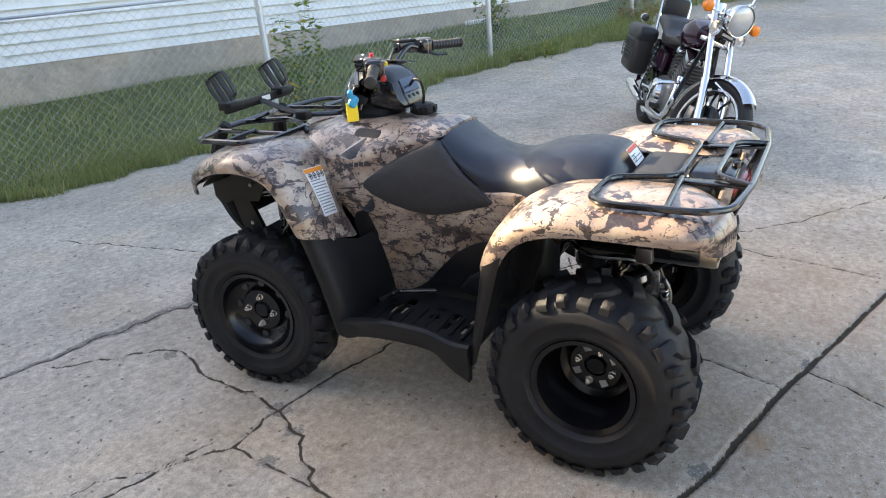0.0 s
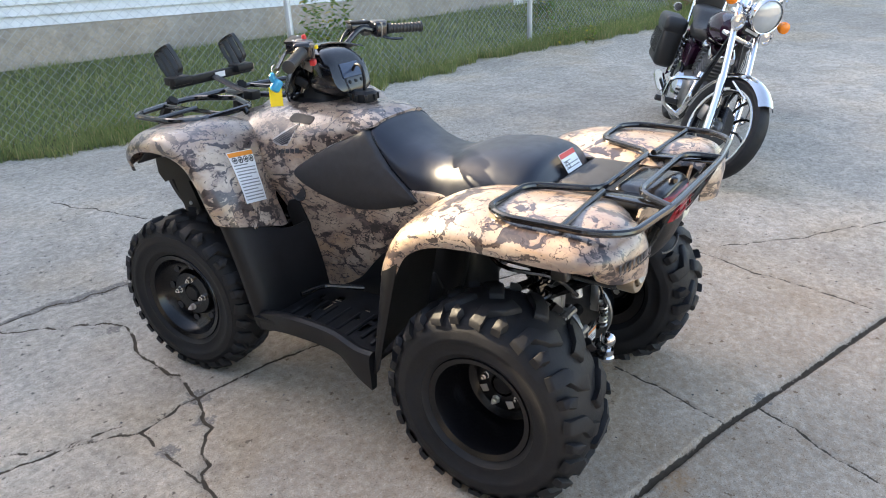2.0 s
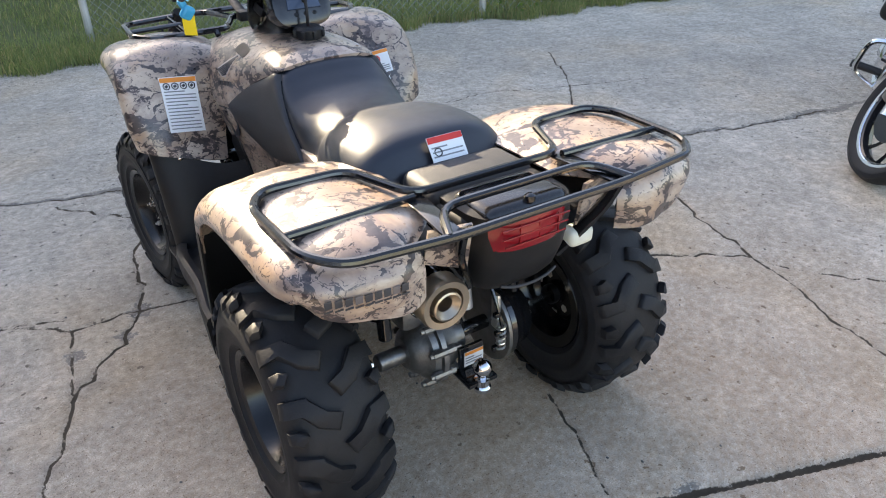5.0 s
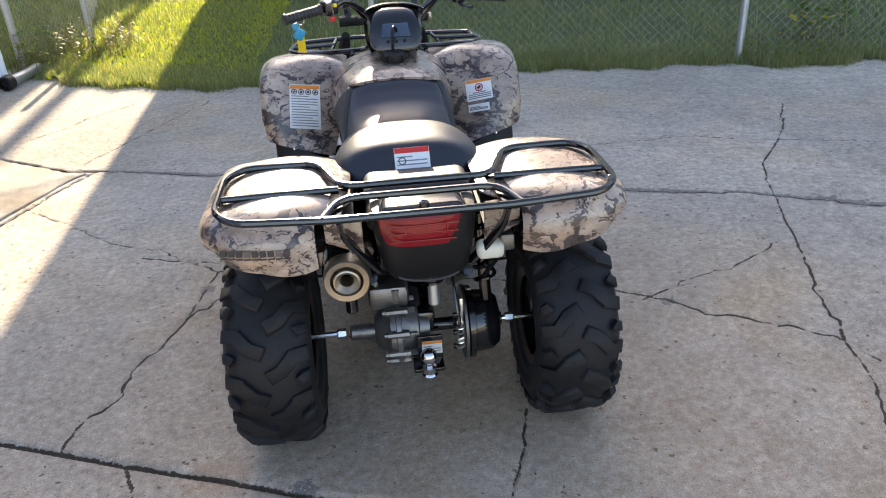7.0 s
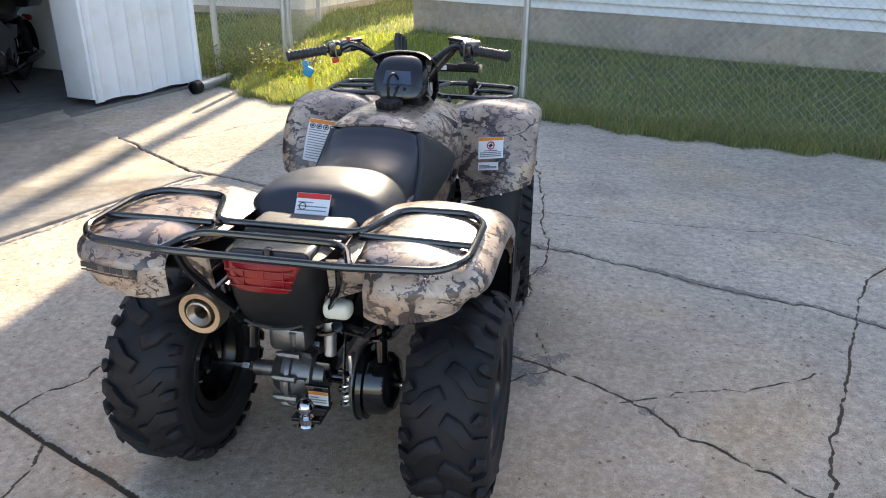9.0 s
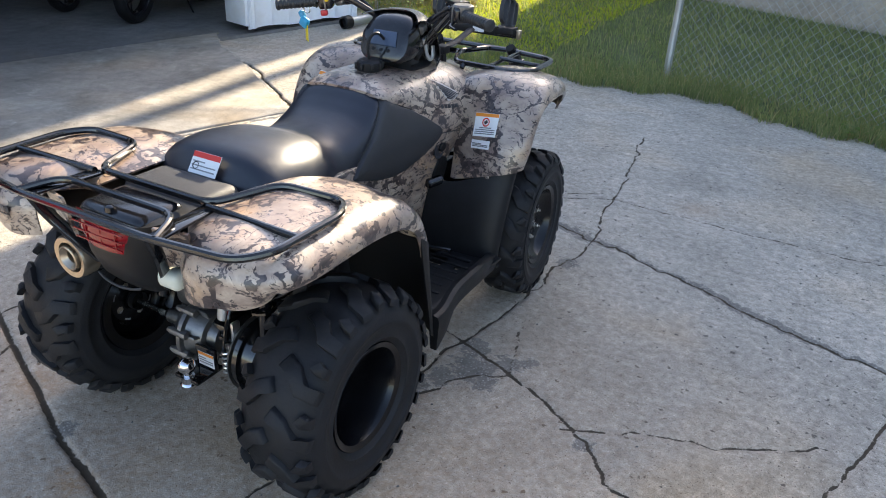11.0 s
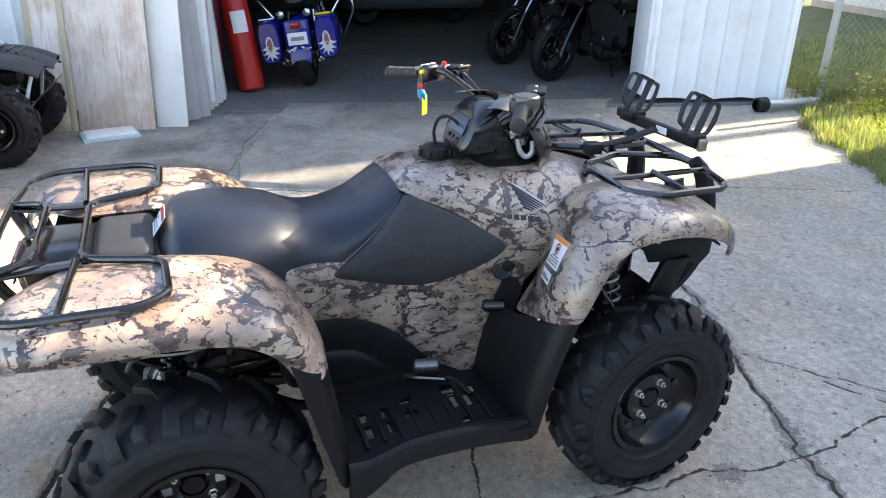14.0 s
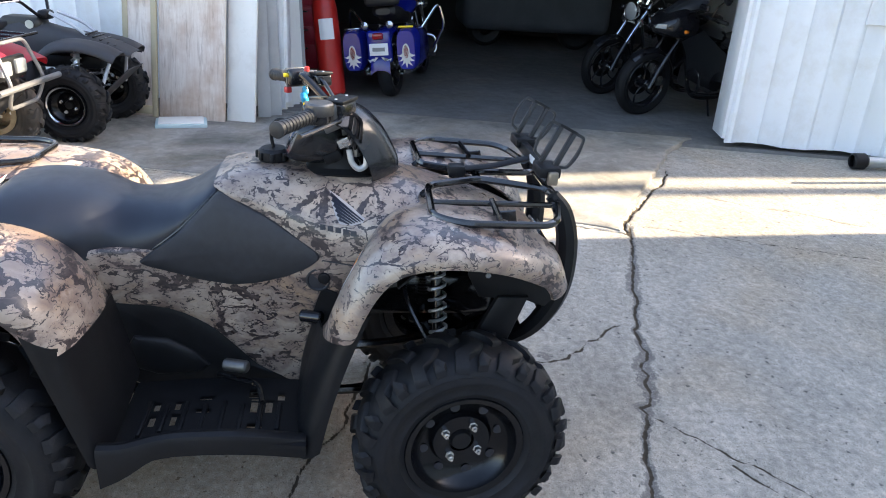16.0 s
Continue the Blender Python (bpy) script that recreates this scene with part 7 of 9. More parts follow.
def moto_wheel(name, R, W, parent, m, rim_mat, spokes, edge_mat, smooth=False):
    """wheel > tyre, rim, each spoke, disc, hub."""
    w = new(name)
    w.parent, w.matrix_basis = parent, m
    h = W / 2
    r = R - W * 0.72
    bm = lathe([(-h * 0.6, r), (-h * 0.95, r + W * 0.25), (-h, r + W * 0.42), (-h * 0.8, R - W * 0.12), (-h * 0.4, R - 0.004), (0, R), (h * 0.4, R - 0.004), (h * 0.8, R - W * 0.12), (h, r + W * 0.42), (h * 0.95, r + W * 0.25), (h * 0.6, r)], 48)
    part("tyre", bm, DARK_TYRE if smooth else RUBBER, w, smooth=30)
    part("rim", lathe([(-h * 0.62, r + 0.006), (-h * 0.68, r), (-h * 0.5, r - 0.018), (0, r - 0.026), (h * 0.5, r - 0.018), (h * 0.68, r), (h * 0.62, r + 0.006)], 40), BLACK_PAINT, w)
    for s in (1, -1):
        part("rim_lip", lathe([(s * h * 0.66, r - 0.010), (s * h * 0.74, r - 0.006), (s * h * 0.76, r + 0.006), (s * h * 0.66, r + 0.012)], 40), edge_mat, w)
    for k in range(spokes):
        a = 2 * math.pi * k / spokes
        sp = [(0.0, 0.035 + (r - 0.055) * t, 0.03 * math.sin(t * 3.1)) for t in (0, 0.25, 0.5, 0.75, 1.0)]
        bm = tube(sp, [0.013, 0.011, 0.009, 0.009, 0.012], 6, flat=0.8)
        bmesh.ops.rotate(bm, cent=(0, 0, 0), matrix=Matrix.Rotation(a, 3, "X"), verts=bm.verts)
        part("spoke", bm, rim_mat, w)
    part("hub", rod((-h * 1.1, 0, 0), (h * 1.1, 0, 0), 0.042, 20, bevel=0.008), BLACK_PAINT if smooth else CAST, w)
    part("brake_disc", lathe([(h * 0.95, 0.06), (h * 0.95, 0.135), (h * 0.95 + 0.005, 0.135), (h * 0.95 + 0.005, 0.06)], 32, closed=True), RIM_BLACK if smooth else BLACK_PAINT, w)
    for k in range(10 if smooth else 0):
        a = 2 * math.pi * k / 10
        part("disc_bolt", lathe([(0, 0.008), (0.004, 0.007), (0.004, 0.0005)], 8, Matrix.Translation((h * 0.95 + 0.005, 0.10 * math.cos(a), 0.10 * math.sin(a)))), CAST, w)
    part("axle", rod((-h * 1.6, 0, 0), (h * 1.6, 0, 0), 0.013, 10, bevel=0.003), CHROME, w)
    return w


def arc_shell(R, W, a0, a1, mat, name, parent, at, thick=0.004):
    """A mudguard round a wheel: angles in degrees from straight ahead, upwards."""
    def fn(u, v):
        a = radians(a0 + (a1 - a0) * u)
        x = (v - 0.5) * W
        r = R - 0.30 * W * abs(2 * v - 1) ** 2.5
        return (x, at[0] + r * math.cos(a), at[1] + r * math.sin(a))
    return part(name, shell(fn, 16, 8, thick), mat, parent)


def build_motorcycle(name, label, m, paint, bright, bags=None, high_bar=True, spokes=10, edge=None, group="", steer=0.0, sport=False):
    """A motorcycle with its parts; it points along +y."""
    b = thing(name, label, "motorcycle", m, group)
    shine = BLACK_PAINT if sport else CHROME
    FY, RY, R, RR = 0.74, -0.70, 0.315, 0.305
    up = 0.08 if bags == "leather" else 0.0
    edge = edge or CHROME
    moto_wheel("front_wheel", R, 0.125 if sport else 0.10, b, pose(0, FY, R), BLACK_PAINT, spokes, edge, bool(sport or paint is BLACK_PAINT))
    moto_wheel("rear_wheel", RR, 0.14, b, pose(0, RY, RR), BLACK_PAINT, spokes, edge, bool(sport or paint is BLACK_PAINT))
    head = Vector((0, 0.40, 0.88))
    for s in (1, -1):
        x = s * 0.095
        a, c, t = Vector((x, FY, R)), Vector((x, FY - 0.13, R + 0.27)), Vector((x, 0.385 - 0.4 * up, 0.97 + up))
        fk = part("fork_leg", tube([a - Vector((0, 0, 0.03)), a.lerp(c, 0.5), c], [0.028, 0.027, 0.028], 12), bright, b, "polished fork slider")
        part("stanchion", tube([c, t], 0.02, 12), shine, fk)
        part("caliper", box((0.03, 0.06, 0.09), (x * 0.8, FY - 0.12, R + 0.04), 0.01), CAST, fk)
    arc_shell(R + 0.03, 0.125, 46, 178, bright, "front_mudguard", b, (FY, R))
    for s in (1, -1):
        part("mudguard_stay", tube([(s * 0.08, FY - 0.05, R + 0.27), (s * 0.078, FY + 0.12, R + 0.22)], 0.006, 6), shine, b)
    part("headstock", box((0.24, 0.06, 0.03), (0, 0.40, 0.93), 0.01), bright, b)
    part("headstock", box((0.24, 0.06, 0.03), (0, 0.44, 0.80), 0.01), bright, b)
    # headlamp and signals
    if not sport:
        hl = part("headlamp", lathe([(0, 0.0005), (0.0, 0.04), (0.03, 0.08), (0.08, 0.098), (0.11, 0.102), (0.118, 0.098), (0.116, 0.094)], 28, basis((0, 0.44, 0.90 + up), (0, 1, -0.05), (0, 0, 1))), shine, b, "round chrome headlamp")
        part("lens", lathe([(0.108, 0.094), (0.122, 0.07), (0.13, 0.03), (0.132, 0.0005)], 24, basis((0, 0.44, 0.90 + up), (0, 1, -0.05), (0, 0, 1))), LENS, hl)
        for s in (1, -1):
            part("horn", lathe([(0, 0.0005), (0, 0.03), (0.03, 0.045), (0.035, 0.048), (0.036, 0.035), (0.028, 0.03), (0.03, 0.012), (0.034, 0.0005)], 20, basis((s * 0.125, 0.47, 0.80 + up), (0, 1, -0.05), (0, 0, 1))), shine, b)
            part("signal", lathe([(0, 0.0005), (0, 0.022), (0.03, 0.036), (0.05, 0.034), (0.06, 0.02), (0.062, 0.0005)], 18, basis((s * 0.23, 0.43, 0.895 + up), (0, 1, 0), (0, 0, 1))), AMBER if paint is not BLACK_PAINT else BLACK_PAINT, b, "amber turn signal" if paint is not BLACK_PAINT else "dark turn signal")
            part("signal_stem", rod((s * 0.10, 0.42, 0.895 + up), (s * 0.225, 0.435, 0.895 + up), 0.008, 8), shine, b)
    if not sport:
        plate = part("name_plate", box((0.13, 0.012, 0.045), (0, 0.50, 0.785 + up), 0.004), BLACK_PAINT, b, "black name plate with pale bars")
        part("plate_bar", box((0.10, 0.003, 0.016), (0, 0.5075, 0.785 + up), 0.001), SILVER_PAINT, plate)
    if sport:
        rows = []
        for y, w, z0, z1 in ((0.80, 0.03, 0.83, 0.88), (0.76, 0.10, 0.80, 0.92), (0.66, 0.17, 0.77, 0.99), (0.52, 0.20, 0.74, 1.05), (0.42, 0.21, 0.74, 1.04)):
            c, hh = (z0 + z1) / 2, (z1 - z0) / 2
            rows.append([(w * math.copysign(abs(math.cos(a)) ** 0.8, math.cos(a)), y, c + hh * math.copysign(abs(math.sin(a)) ** 0.8, math.sin(a))) for a in (2 * math.pi * k / 20 for k in range(20))])
        part("front_fairing", mesh_rows(rows, False, True, True), GLOSS_BLACK, b)
        part("screen", shell(lambda u, v: ((v - 0.5) * (0.20 + 0.14 * u), 0.68 - 0.26 * u - 0.10 * (2 * v - 1) ** 2, 0.99 + 0.17 * u - 0.04 * (2 * v - 1) ** 2), 8, 10, 0.004), SMOKE, b, "smoked screen")
        for s in (1, -1):
            part("headlamp", slab([(-0.055, -0.012), (0.05, -0.022), (0.06, 0.022), (-0.03, 0.024)], 0.012, 0.004, m=basis((s * 0.085, 0.765, 0.875), (s * 0.8, -0.5, 0.15), (0, 0.3, 1))), LENS, b, "slanted clear headlamp")
            part("side_fairing", slab([(-0.34, -0.24), (-0.12, -0.30), (0.26, -0.16), (0.34, 0.06), (0.44, 0.20), (0.20, 0.30), (-0.06, 0.14), (-0.28, 0.02)], 0.02, 0.008, 0.02, m=basis((s * 0.185, 0.12, 0.56), (0, s, 0), (0, 0, 1)) if s > 0 else basis((s * 0.185, 0.12, 0.56), (0, 1, 0), (0, 0, 1))), GLOSS_BLACK, b)
            part("mirror", box((0.11, 0.03, 0.06), (s * 0.30, 0.50, 1.09), 0.012, segs=3), GLOSS_BLACK, b)
            part("mirror_arm", tube([(s * 0.16, 0.54, 1.02), (s * 0.28, 0.50, 1.08)], 0.009, 8), BLACK_PAINT, b)
            part("signal", lathe([(0, 0.0005), (0, 0.016), (0.03, 0.018), (0.045, 0.0005)], 12, basis((s * 0.25, 0.58, 0.86), (0, 1, 0), (0, 0, 1))), AMBER, b, "amber turn signal")
        part("tail_cowl", slab([(-0.30, -0.04), (0.10, -0.06), (0.24, 0.02), (0.34, 0.14), (-0.2, 0.08)], 0.16, 0.03, m=basis((-0.08, -0.74, 0.84), (0, -1, 0), (0, 0, 1))), GLOSS_BLACK, b)
    # bars
    hb = new("handlebar")
    hb.parent = b
    for s in (1, -1):
        top = 1.12 if high_bar else 0.99
        ln = round_path([(0, 0.36, 0.96), (s * 0.08, 0.35, 0.97), (s * 0.22, 0.33, top), (s * 0.40, 0.12 if high_bar else 0.28, top - 0.02)], 0.05, 5)
        part("bar", tube(ln, 0.012, 10), shine if high_bar else BLACK_PAINT, hb)
        a = Vector((s * 0.31, 0.225 if high_bar else 0.30, top - 0.01))
        e = Vector((s * 0.41, 0.11 if high_bar else 0.275, top - 0.02))
        part("grip", rod(a, e, 0.018, 12, bevel=0.004), LEATHER, hb)
        part("lever", tube([(s * 0.26, 0.33, top), (s * 0.36, 0.24 if high_bar else 0.33, top - 0.02)], 0.006, 6), shine, hb)
        mi = part("mirror_stem", tube(round_path([(s * 0.24, 0.32, top), (s * 0.27, 0.30, top + 0.12), (s * 0.33, 0.28, top + 0.17)], 0.03), 0.006, 6), shine, hb)
        part("mirror", lathe([(0, 0.0005), (0, 0.04), (0.012, 0.05), (0.02, 0.046), (0.022, 0.0005)], 18, basis((s * 0.34, 0.29, top + 0.18), (0, -1, 0.1), (0, 0, 1))), shine, mi)
        part("gauge", lathe([(0, 0.0005), (0, 0.035), (0.05, 0.045), (0.055, 0.04), (0.055, 0.0005)], 18, basis((s * 0.06, 0.40, 0.97), (0, -0.5, 1), (0, 1, 0))), shine, hb)
    # the steered front end turns about the headstock
    if steer:
        turn = Matrix.Translation(head) @ Matrix.Rotation(radians(steer), 4, Vector((0, -0.42, 0.9))) @ Matrix.Translation(-head)
        for c in [o for o in bpy.data.objects if o.parent == b and not o.name.startswith("rear_wheel")]:
            c.matrix_basis = turn @ c.matrix_basis
    # tank, seats
    rows = []
    for y, w, z0, z1 in ((0.36, 0.05, 0.80, 0.86), (0.33, 0.10, 0.76, 0.90), (0.22, 0.135, 0.73, 0.93), (0.08, 0.135, 0.71, 0.92), (-0.05, 0.11, 0.70, 0.87), (-0.13, 0.07, 0.70, 0.80), (-0.15, 0.04, 0.71, 0.77)):
        c, hh = (z0 + z1) / 2, (z1 - z0) / 2
        rows.append([(w * math.copysign(abs(math.cos(a)) ** 0.8, math.cos(a)), y, c + hh * math.copysign(abs(math.sin(a)) ** 0.8, math.sin(a))) for a in (2 * math.pi * k / 20 for k in range(20))])
    part("fuel_tank", mesh_rows(rows, False, True, True), paint, b)
    part("fuel_cap", lathe([(0, 0.03), (0.012, 0.03), (0.016, 0.02), (0.016, 0.0005)], 16, Matrix.Translation((0, 0.14, 0.925)) @ pose(0, 0, 0, 0, -90, 0)), shine, b)
    rows = []
    for y, w, z0, z1 in ((-0.08, 0.08, 0.70, 0.74), (-0.12, 0.12, 0.68, 0.775), (-0.26, 0.155, 0.66, 0.765), (-0.40, 0.15, 0.67, 0.80), (-0.46, 0.13, 0.70, 0.845), (-0.60, 0.125, 0.74, 0.87), (-0.76, 0.115, 0.77, 0.875), (-0.80, 0.07, 0.79, 0.85)):
        c, hh = (z0 + z1) / 2, (z1 - z0) / 2
        rows.append([(w * math.copysign(abs(math.cos(a)) ** 0.65, math.cos(a)), y, c + hh * math.copysign(abs(math.sin(a)) ** 0.65, math.sin(a))) for a in (2 * math.pi * k / 20 for k in range(20))])
    part("seat", mesh_rows(rows, False, True, True), LEATHER, b)
    part("rear_mudguard", shell(lambda u, v: ((v - 0.5) * 0.19, RY + 0.365 * math.cos(radians(30 + 150 * u)), RR + 0.375 * math.sin(radians(30 + 150 * u)) - 0.04 * abs(2 * v - 1) ** 3), 16, 8, 0.004), paint, b)
    # engine
    part("crankcase", box((0.30, 0.40, 0.24), (0, 0.0, 0.36), 0.06, segs=3), CAST, b)
    for s in (1, -1):
        part("engine_cover", lathe([(0, 0.11), (0.03, 0.105), (0.045, 0.085), (0.05, 0.0005)], 24, basis((s * 0.15, -0.04, 0.36), (s, 0, 0), (0, 0, 1))), shine, b)
        part("frame_tube", tube(smooth_path([(s * 0.03, 0.40, 0.83), (s * 0.10, 0.32, 0.45), (s * 0.12, 0.18, 0.20), (s * 0.12, -0.25, 0.20), (s * 0.10, -0.40, 0.45), (s * 0.09, -0.55, 0.66)], 5), 0.016, 8), BLACK_PAINT, b)
        part("foot_peg", rod((s * 0.14, 0.12, 0.29), (s * 0.30, 0.14, 0.29), 0.02, 10, bevel=0.004), LEATHER, b)
        part("engine_guard", tube(round_path([(s * 0.10, 0.30, 0.50), (s * 0.27, 0.31, 0.47), (s * 0.28, 0.30, 0.30), (s * 0.12, 0.22, 0.22)], 0.05), 0.013, 8), shine, b)
        part("shock_absorber", rod((s * 0.13, RY + 0.02, 0.36), (s * 0.12, RY + 0.18, 0.68), 0.02, 10), shine, b)
        part("spring", spring((s * 0.13, RY + 0.05, 0.40), (s * 0.12, RY + 0.16, 0.64), 0.03, 7, 0.005), shine, b)
        part("swing_arm", tube([(s * 0.10, -0.20, 0.34), (s * 0.10, RY, RR)], 0.02, 8), shine, b)
        part("exhaust", tube(smooth_path([(s * 0.08, 0.20, 0.52), (s * 0.12, 0.30, 0.38), (s * 0.14, 0.22, 0.24), (s * 0.16, -0.10, 0.21), (s * 0.17, -0.45, 0.24)], 5), 0.02, 10), shine, b)
        part("silencer", lathe([(0, 0.02), (0.05, 0.04), (0.42, 0.045), (0.50, 0.036), (0.505, 0.028)], 18, basis((s * 0.17, -0.42, 0.24), (0, -1, 0.08), (0, 0, 1))), shine, b)
        part("side_cover", slab([(-0.14, -0.08), (0.10, -0.09), (0.14, 0.05), (-0.10, 0.08)], 0.02, 0.006, 0.01, m=basis((s * 0.115, -0.28, 0.58), (0, s, 0), (0, 0, 1))), paint, b)
    for k in range(2):
        ang = 22 if k == 0 else -22
        cyl = None
        for f in range(7):
            bm = box((0.19 - 0.006 * f, 0.15, 0.012), (0, 0, 0.06 + f * 0.026), 0.004, turn=None)
            bmesh.ops.transform(bm, matrix=pose(0, 0.02 + (0.05 if k == 0 else -0.05), 0.42, -ang), verts=bm.verts)
            if cyl is None:
                cyl = part("cylinder", bm, CAST, b)
            else:
                part("fin", bm, CAST, cyl)
        cap = box((0.17, 0.14, 0.06), (0, 0, 0.26), 0.02)
        bmesh.ops.transform(cap, matrix=pose(0, 0.02 + (0.05 if k == 0 else -0.05), 0.42, -ang), verts=cap.verts)
        part("rocker_cover", cap, shine, cyl)
    part("tail_lamp", box((0.10, 0.05, 0.06), (0, RY - 0.36, 0.62), 0.015), RED_LENS, b)
    part("side_stand", tube([(-0.12, -0.02, 0.22), (-0.26, 0.02, 0.01)], 0.01, 8), shine, b)
    if bags == "leather":
        part("sissy_bar", tube(round_path([(-0.11, -0.78, 0.66), (-0.11, -0.86, 1.0), (0.11, -0.86, 1.0), (0.11, -0.78, 0.66)], 0.06), 0.011, 8), shine, b)
        part("backrest", box((0.20, 0.05, 0.15), (0, -0.83, 0.92), 0.022, segs=3), LEATHER, b)
        for s in (1, -1):
            bg = part("saddlebag", box((0.15, 0.42, 0.34), (s * 0.235, -0.66, 0.57), 0.045, segs=3), LEATHER, b, "black leather saddlebag with fringe")
            part("flap", box((0.165, 0.44, 0.12), (s * 0.235, -0.66, 0.70), 0.04, segs=3), LEATHER, bg)
            for k in range(9):
                part("fringe", tube([(s * 0.315, -0.84 + 0.045 * k, 0.64), (s * 0.325, -0.845 + 0.047 * k, 0.56), (s * 0.32, -0.84 + 0.045 * k, 0.49)], 0.006, 5, flat=0.4), LEATHER, bg)
            part("rear_signal", lathe([(0, 0.0005), (0, 0.03), (0.04, 0.034), (0.06, 0.0005)], 14, basis((s * 0.2, -0.90, 0.80), (0, -1, 0), (0, 0, 1))), shine, b)
    if bags == "hard":
        for s in (1, -1):
            rows = []
            for y, w, z0, z1 in ((-0.40, 0.06, 0.36, 0.58), (-0.45, 0.09, 0.32, 0.64), (-0.75, 0.105, 0.30, 0.68), (-1.02, 0.10, 0.29, 0.68), (-1.06, 0.085, 0.31, 0.66)):
                c, hh = (z0 + z1) / 2, (z1 - z0) / 2
                rows.append([(s * 0.26 + w * math.copysign(abs(math.cos(a)) ** 0.6, math.cos(a)), y, c + hh * math.copysign(abs(math.sin(a)) ** 0.6, math.sin(a))) for a in (2 * math.pi * k / 20 for k in range(20))])
            bg = part("hard_bag", mesh_rows(rows, False, True, True), paint, b, "blue hard saddlebag with a red reflector and silver flames")
            mm = basis((s * 0.26, -1.062, 0.47), (-1, 0, 0), (0, 0, 1))
            ov = lambda rx, ry, cx=0, cy=0: [(cx + rx * math.cos(t), cy + ry * math.sin(t)) for t in (2 * math.pi * k / 16 for k in range(16))]
            part("reflector_frame", slab(ov(0.035, 0.075), 0.008, 0.003, m=mm), SILVER_PAINT, bg)
            part("reflector", slab(ov(0.024, 0.06), 0.012, 0.004, m=mm), RED_LENS, bg)
            for k in range(7):
                a = radians(200 + 23.3 * k)
                ca, sa = math.cos(a), math.sin(a)
                hook = 0.022 if k < 3 else (-0.022 if k > 3 else 0.0)
                root = [(0.030 * ca - 0.016 * sa, 0.07 * sa + 0.016 * ca), (0.030 * ca + 0.016 * sa, 0.07 * sa - 0.016 * ca)]
                part("flame", slab([root[0], (0.062 * ca - 0.010 * sa, 0.115 * sa + 0.010 * ca), (0.088 * ca + hook * sa, 0.150 * sa - hook * ca), (0.058 * ca + 0.010 * sa, 0.105 * sa - 0.010 * ca), root[1]], 0.004, 0.001, m=mm), SILVER_PAINT, bg)
            part("bag_trim", tube([(s * 0.26 - 0.07, -1.0, 0.69), (s * 0.26 + 0.07, -1.0, 0.69)], 0.01, 8), YELLOW if s > 0 else shine, bg)
            part("rear_signal", lathe([(0, 0.0005), (0, 0.03), (0.04, 0.034), (0.06, 0.0005)], 14, basis((s * 0.12, -1.02, 0.72), (0, -1, 0), (0, 0, 1))), shine, b)
            part("crash_bar", tube(round_path([(s * 0.28, -0.40, 0.62), (s * 0.46, -0.35, 0.86), (s * 0.50, -0.30, 0.62), (s * 0.36, -0.3, 0.40)], 0.08), 0.013, 8), shine, b)
        part("rear_panel", box((0.24, 0.06, 0.30), (0, -1.02, 0.52), 0.03, segs=3), paint, b)
        pl = part("number_plate", box((0.18, 0.006, 0.11), (0, -1.062, 0.50), 0.002), WHITE_LABEL, b, "white plate with a dark bar")
        part("plate_bar", box((0.12, 0.002, 0.035), (0, -1.0665, 0.50)), GREY_INK, pl)
        for s in (1, -1):
            for k in range(3):
                x0, z0 = s * (0.03 + 0.03 * k), 0.425 - 0.012 * k
                part("flame", slab([(x0 - 0.014, 0), (x0 + 0.014, 0.004), (x0 + s * 0.03, -0.045 + 0.03 * k), (x0 + s * 0.004, -0.02)], 0.004, 0.001, m=basis((0, -1.056, z0), (-1, 0, 0), (0, 0, 1))), SILVER_PAINT, b)
        part("backrest", box((0.34, 0.10, 0.30), (0, -0.80, 1.02), 0.04, segs=3), LEATHER, b)
        part("flap_decal", slab([(-0.06, -0.06), (0.06, -0.06), (0.08, 0.05), (0.0, 0.02), (-0.08, 0.05)], 0.004, 0.001, m=basis((0.05, -0.852, 1.05), (-1, 0, 0), (0, 0, 1))), SILVER_PAINT, b)
    return b


def bike_pose(fx, fy, hx, hy, z=0.0, lean=-8.0, front=0.74):
    """The pose of a motorcycle whose front (or rear: front=-0.70) wheel stands at fx, fy and that points along hx, hy."""
    a = math.degrees(math.atan2(-hx, hy))
    d = Vector((hx, hy, 0)).normalized()
    return Matrix.Translation((fx - d.x * front, fy - d.y * front, z)) @ pose(0, 0, 0, 0, lean, a)


build_motorcycle("cruiser_motorcycle", "dark plum cruiser motorcycle with chrome forks and black leather saddlebags", bike_pose(2.53, -0.29, -0.90, -0.42, 0.025, -15), PURPLE, CHROME, "leather", steer=30.0)
build_motorcycle("touring_motorcycle", "blue touring motorcycle with hard bags seen inside the garage", bike_pose(-5.42, 0.68, -0.96, 0.27, 0.03, -7, -0.70), BLUE_PAINT, CHROME, "hard")
build_motorcycle("sport_motorcycle", "black sport motorcycle with a pointed fairing just inside the garage", bike_pose(-5.02, 3.08, 0.36, -0.93, 0.03, -6), BLACK_PAINT, BLACK_PAINT, None, False, 5, BLACK_PAINT, sport=True)
build_motorcycle("street_motorcycle", "dark street motorcycle with a chrome headlamp deep in the garage", bike_pose(-6.0, 3.0, 0.40, -0.92, 0.03, -6), BLACK_PAINT, BLACK_PAINT, None, True, 8, BLACK_PAINT)


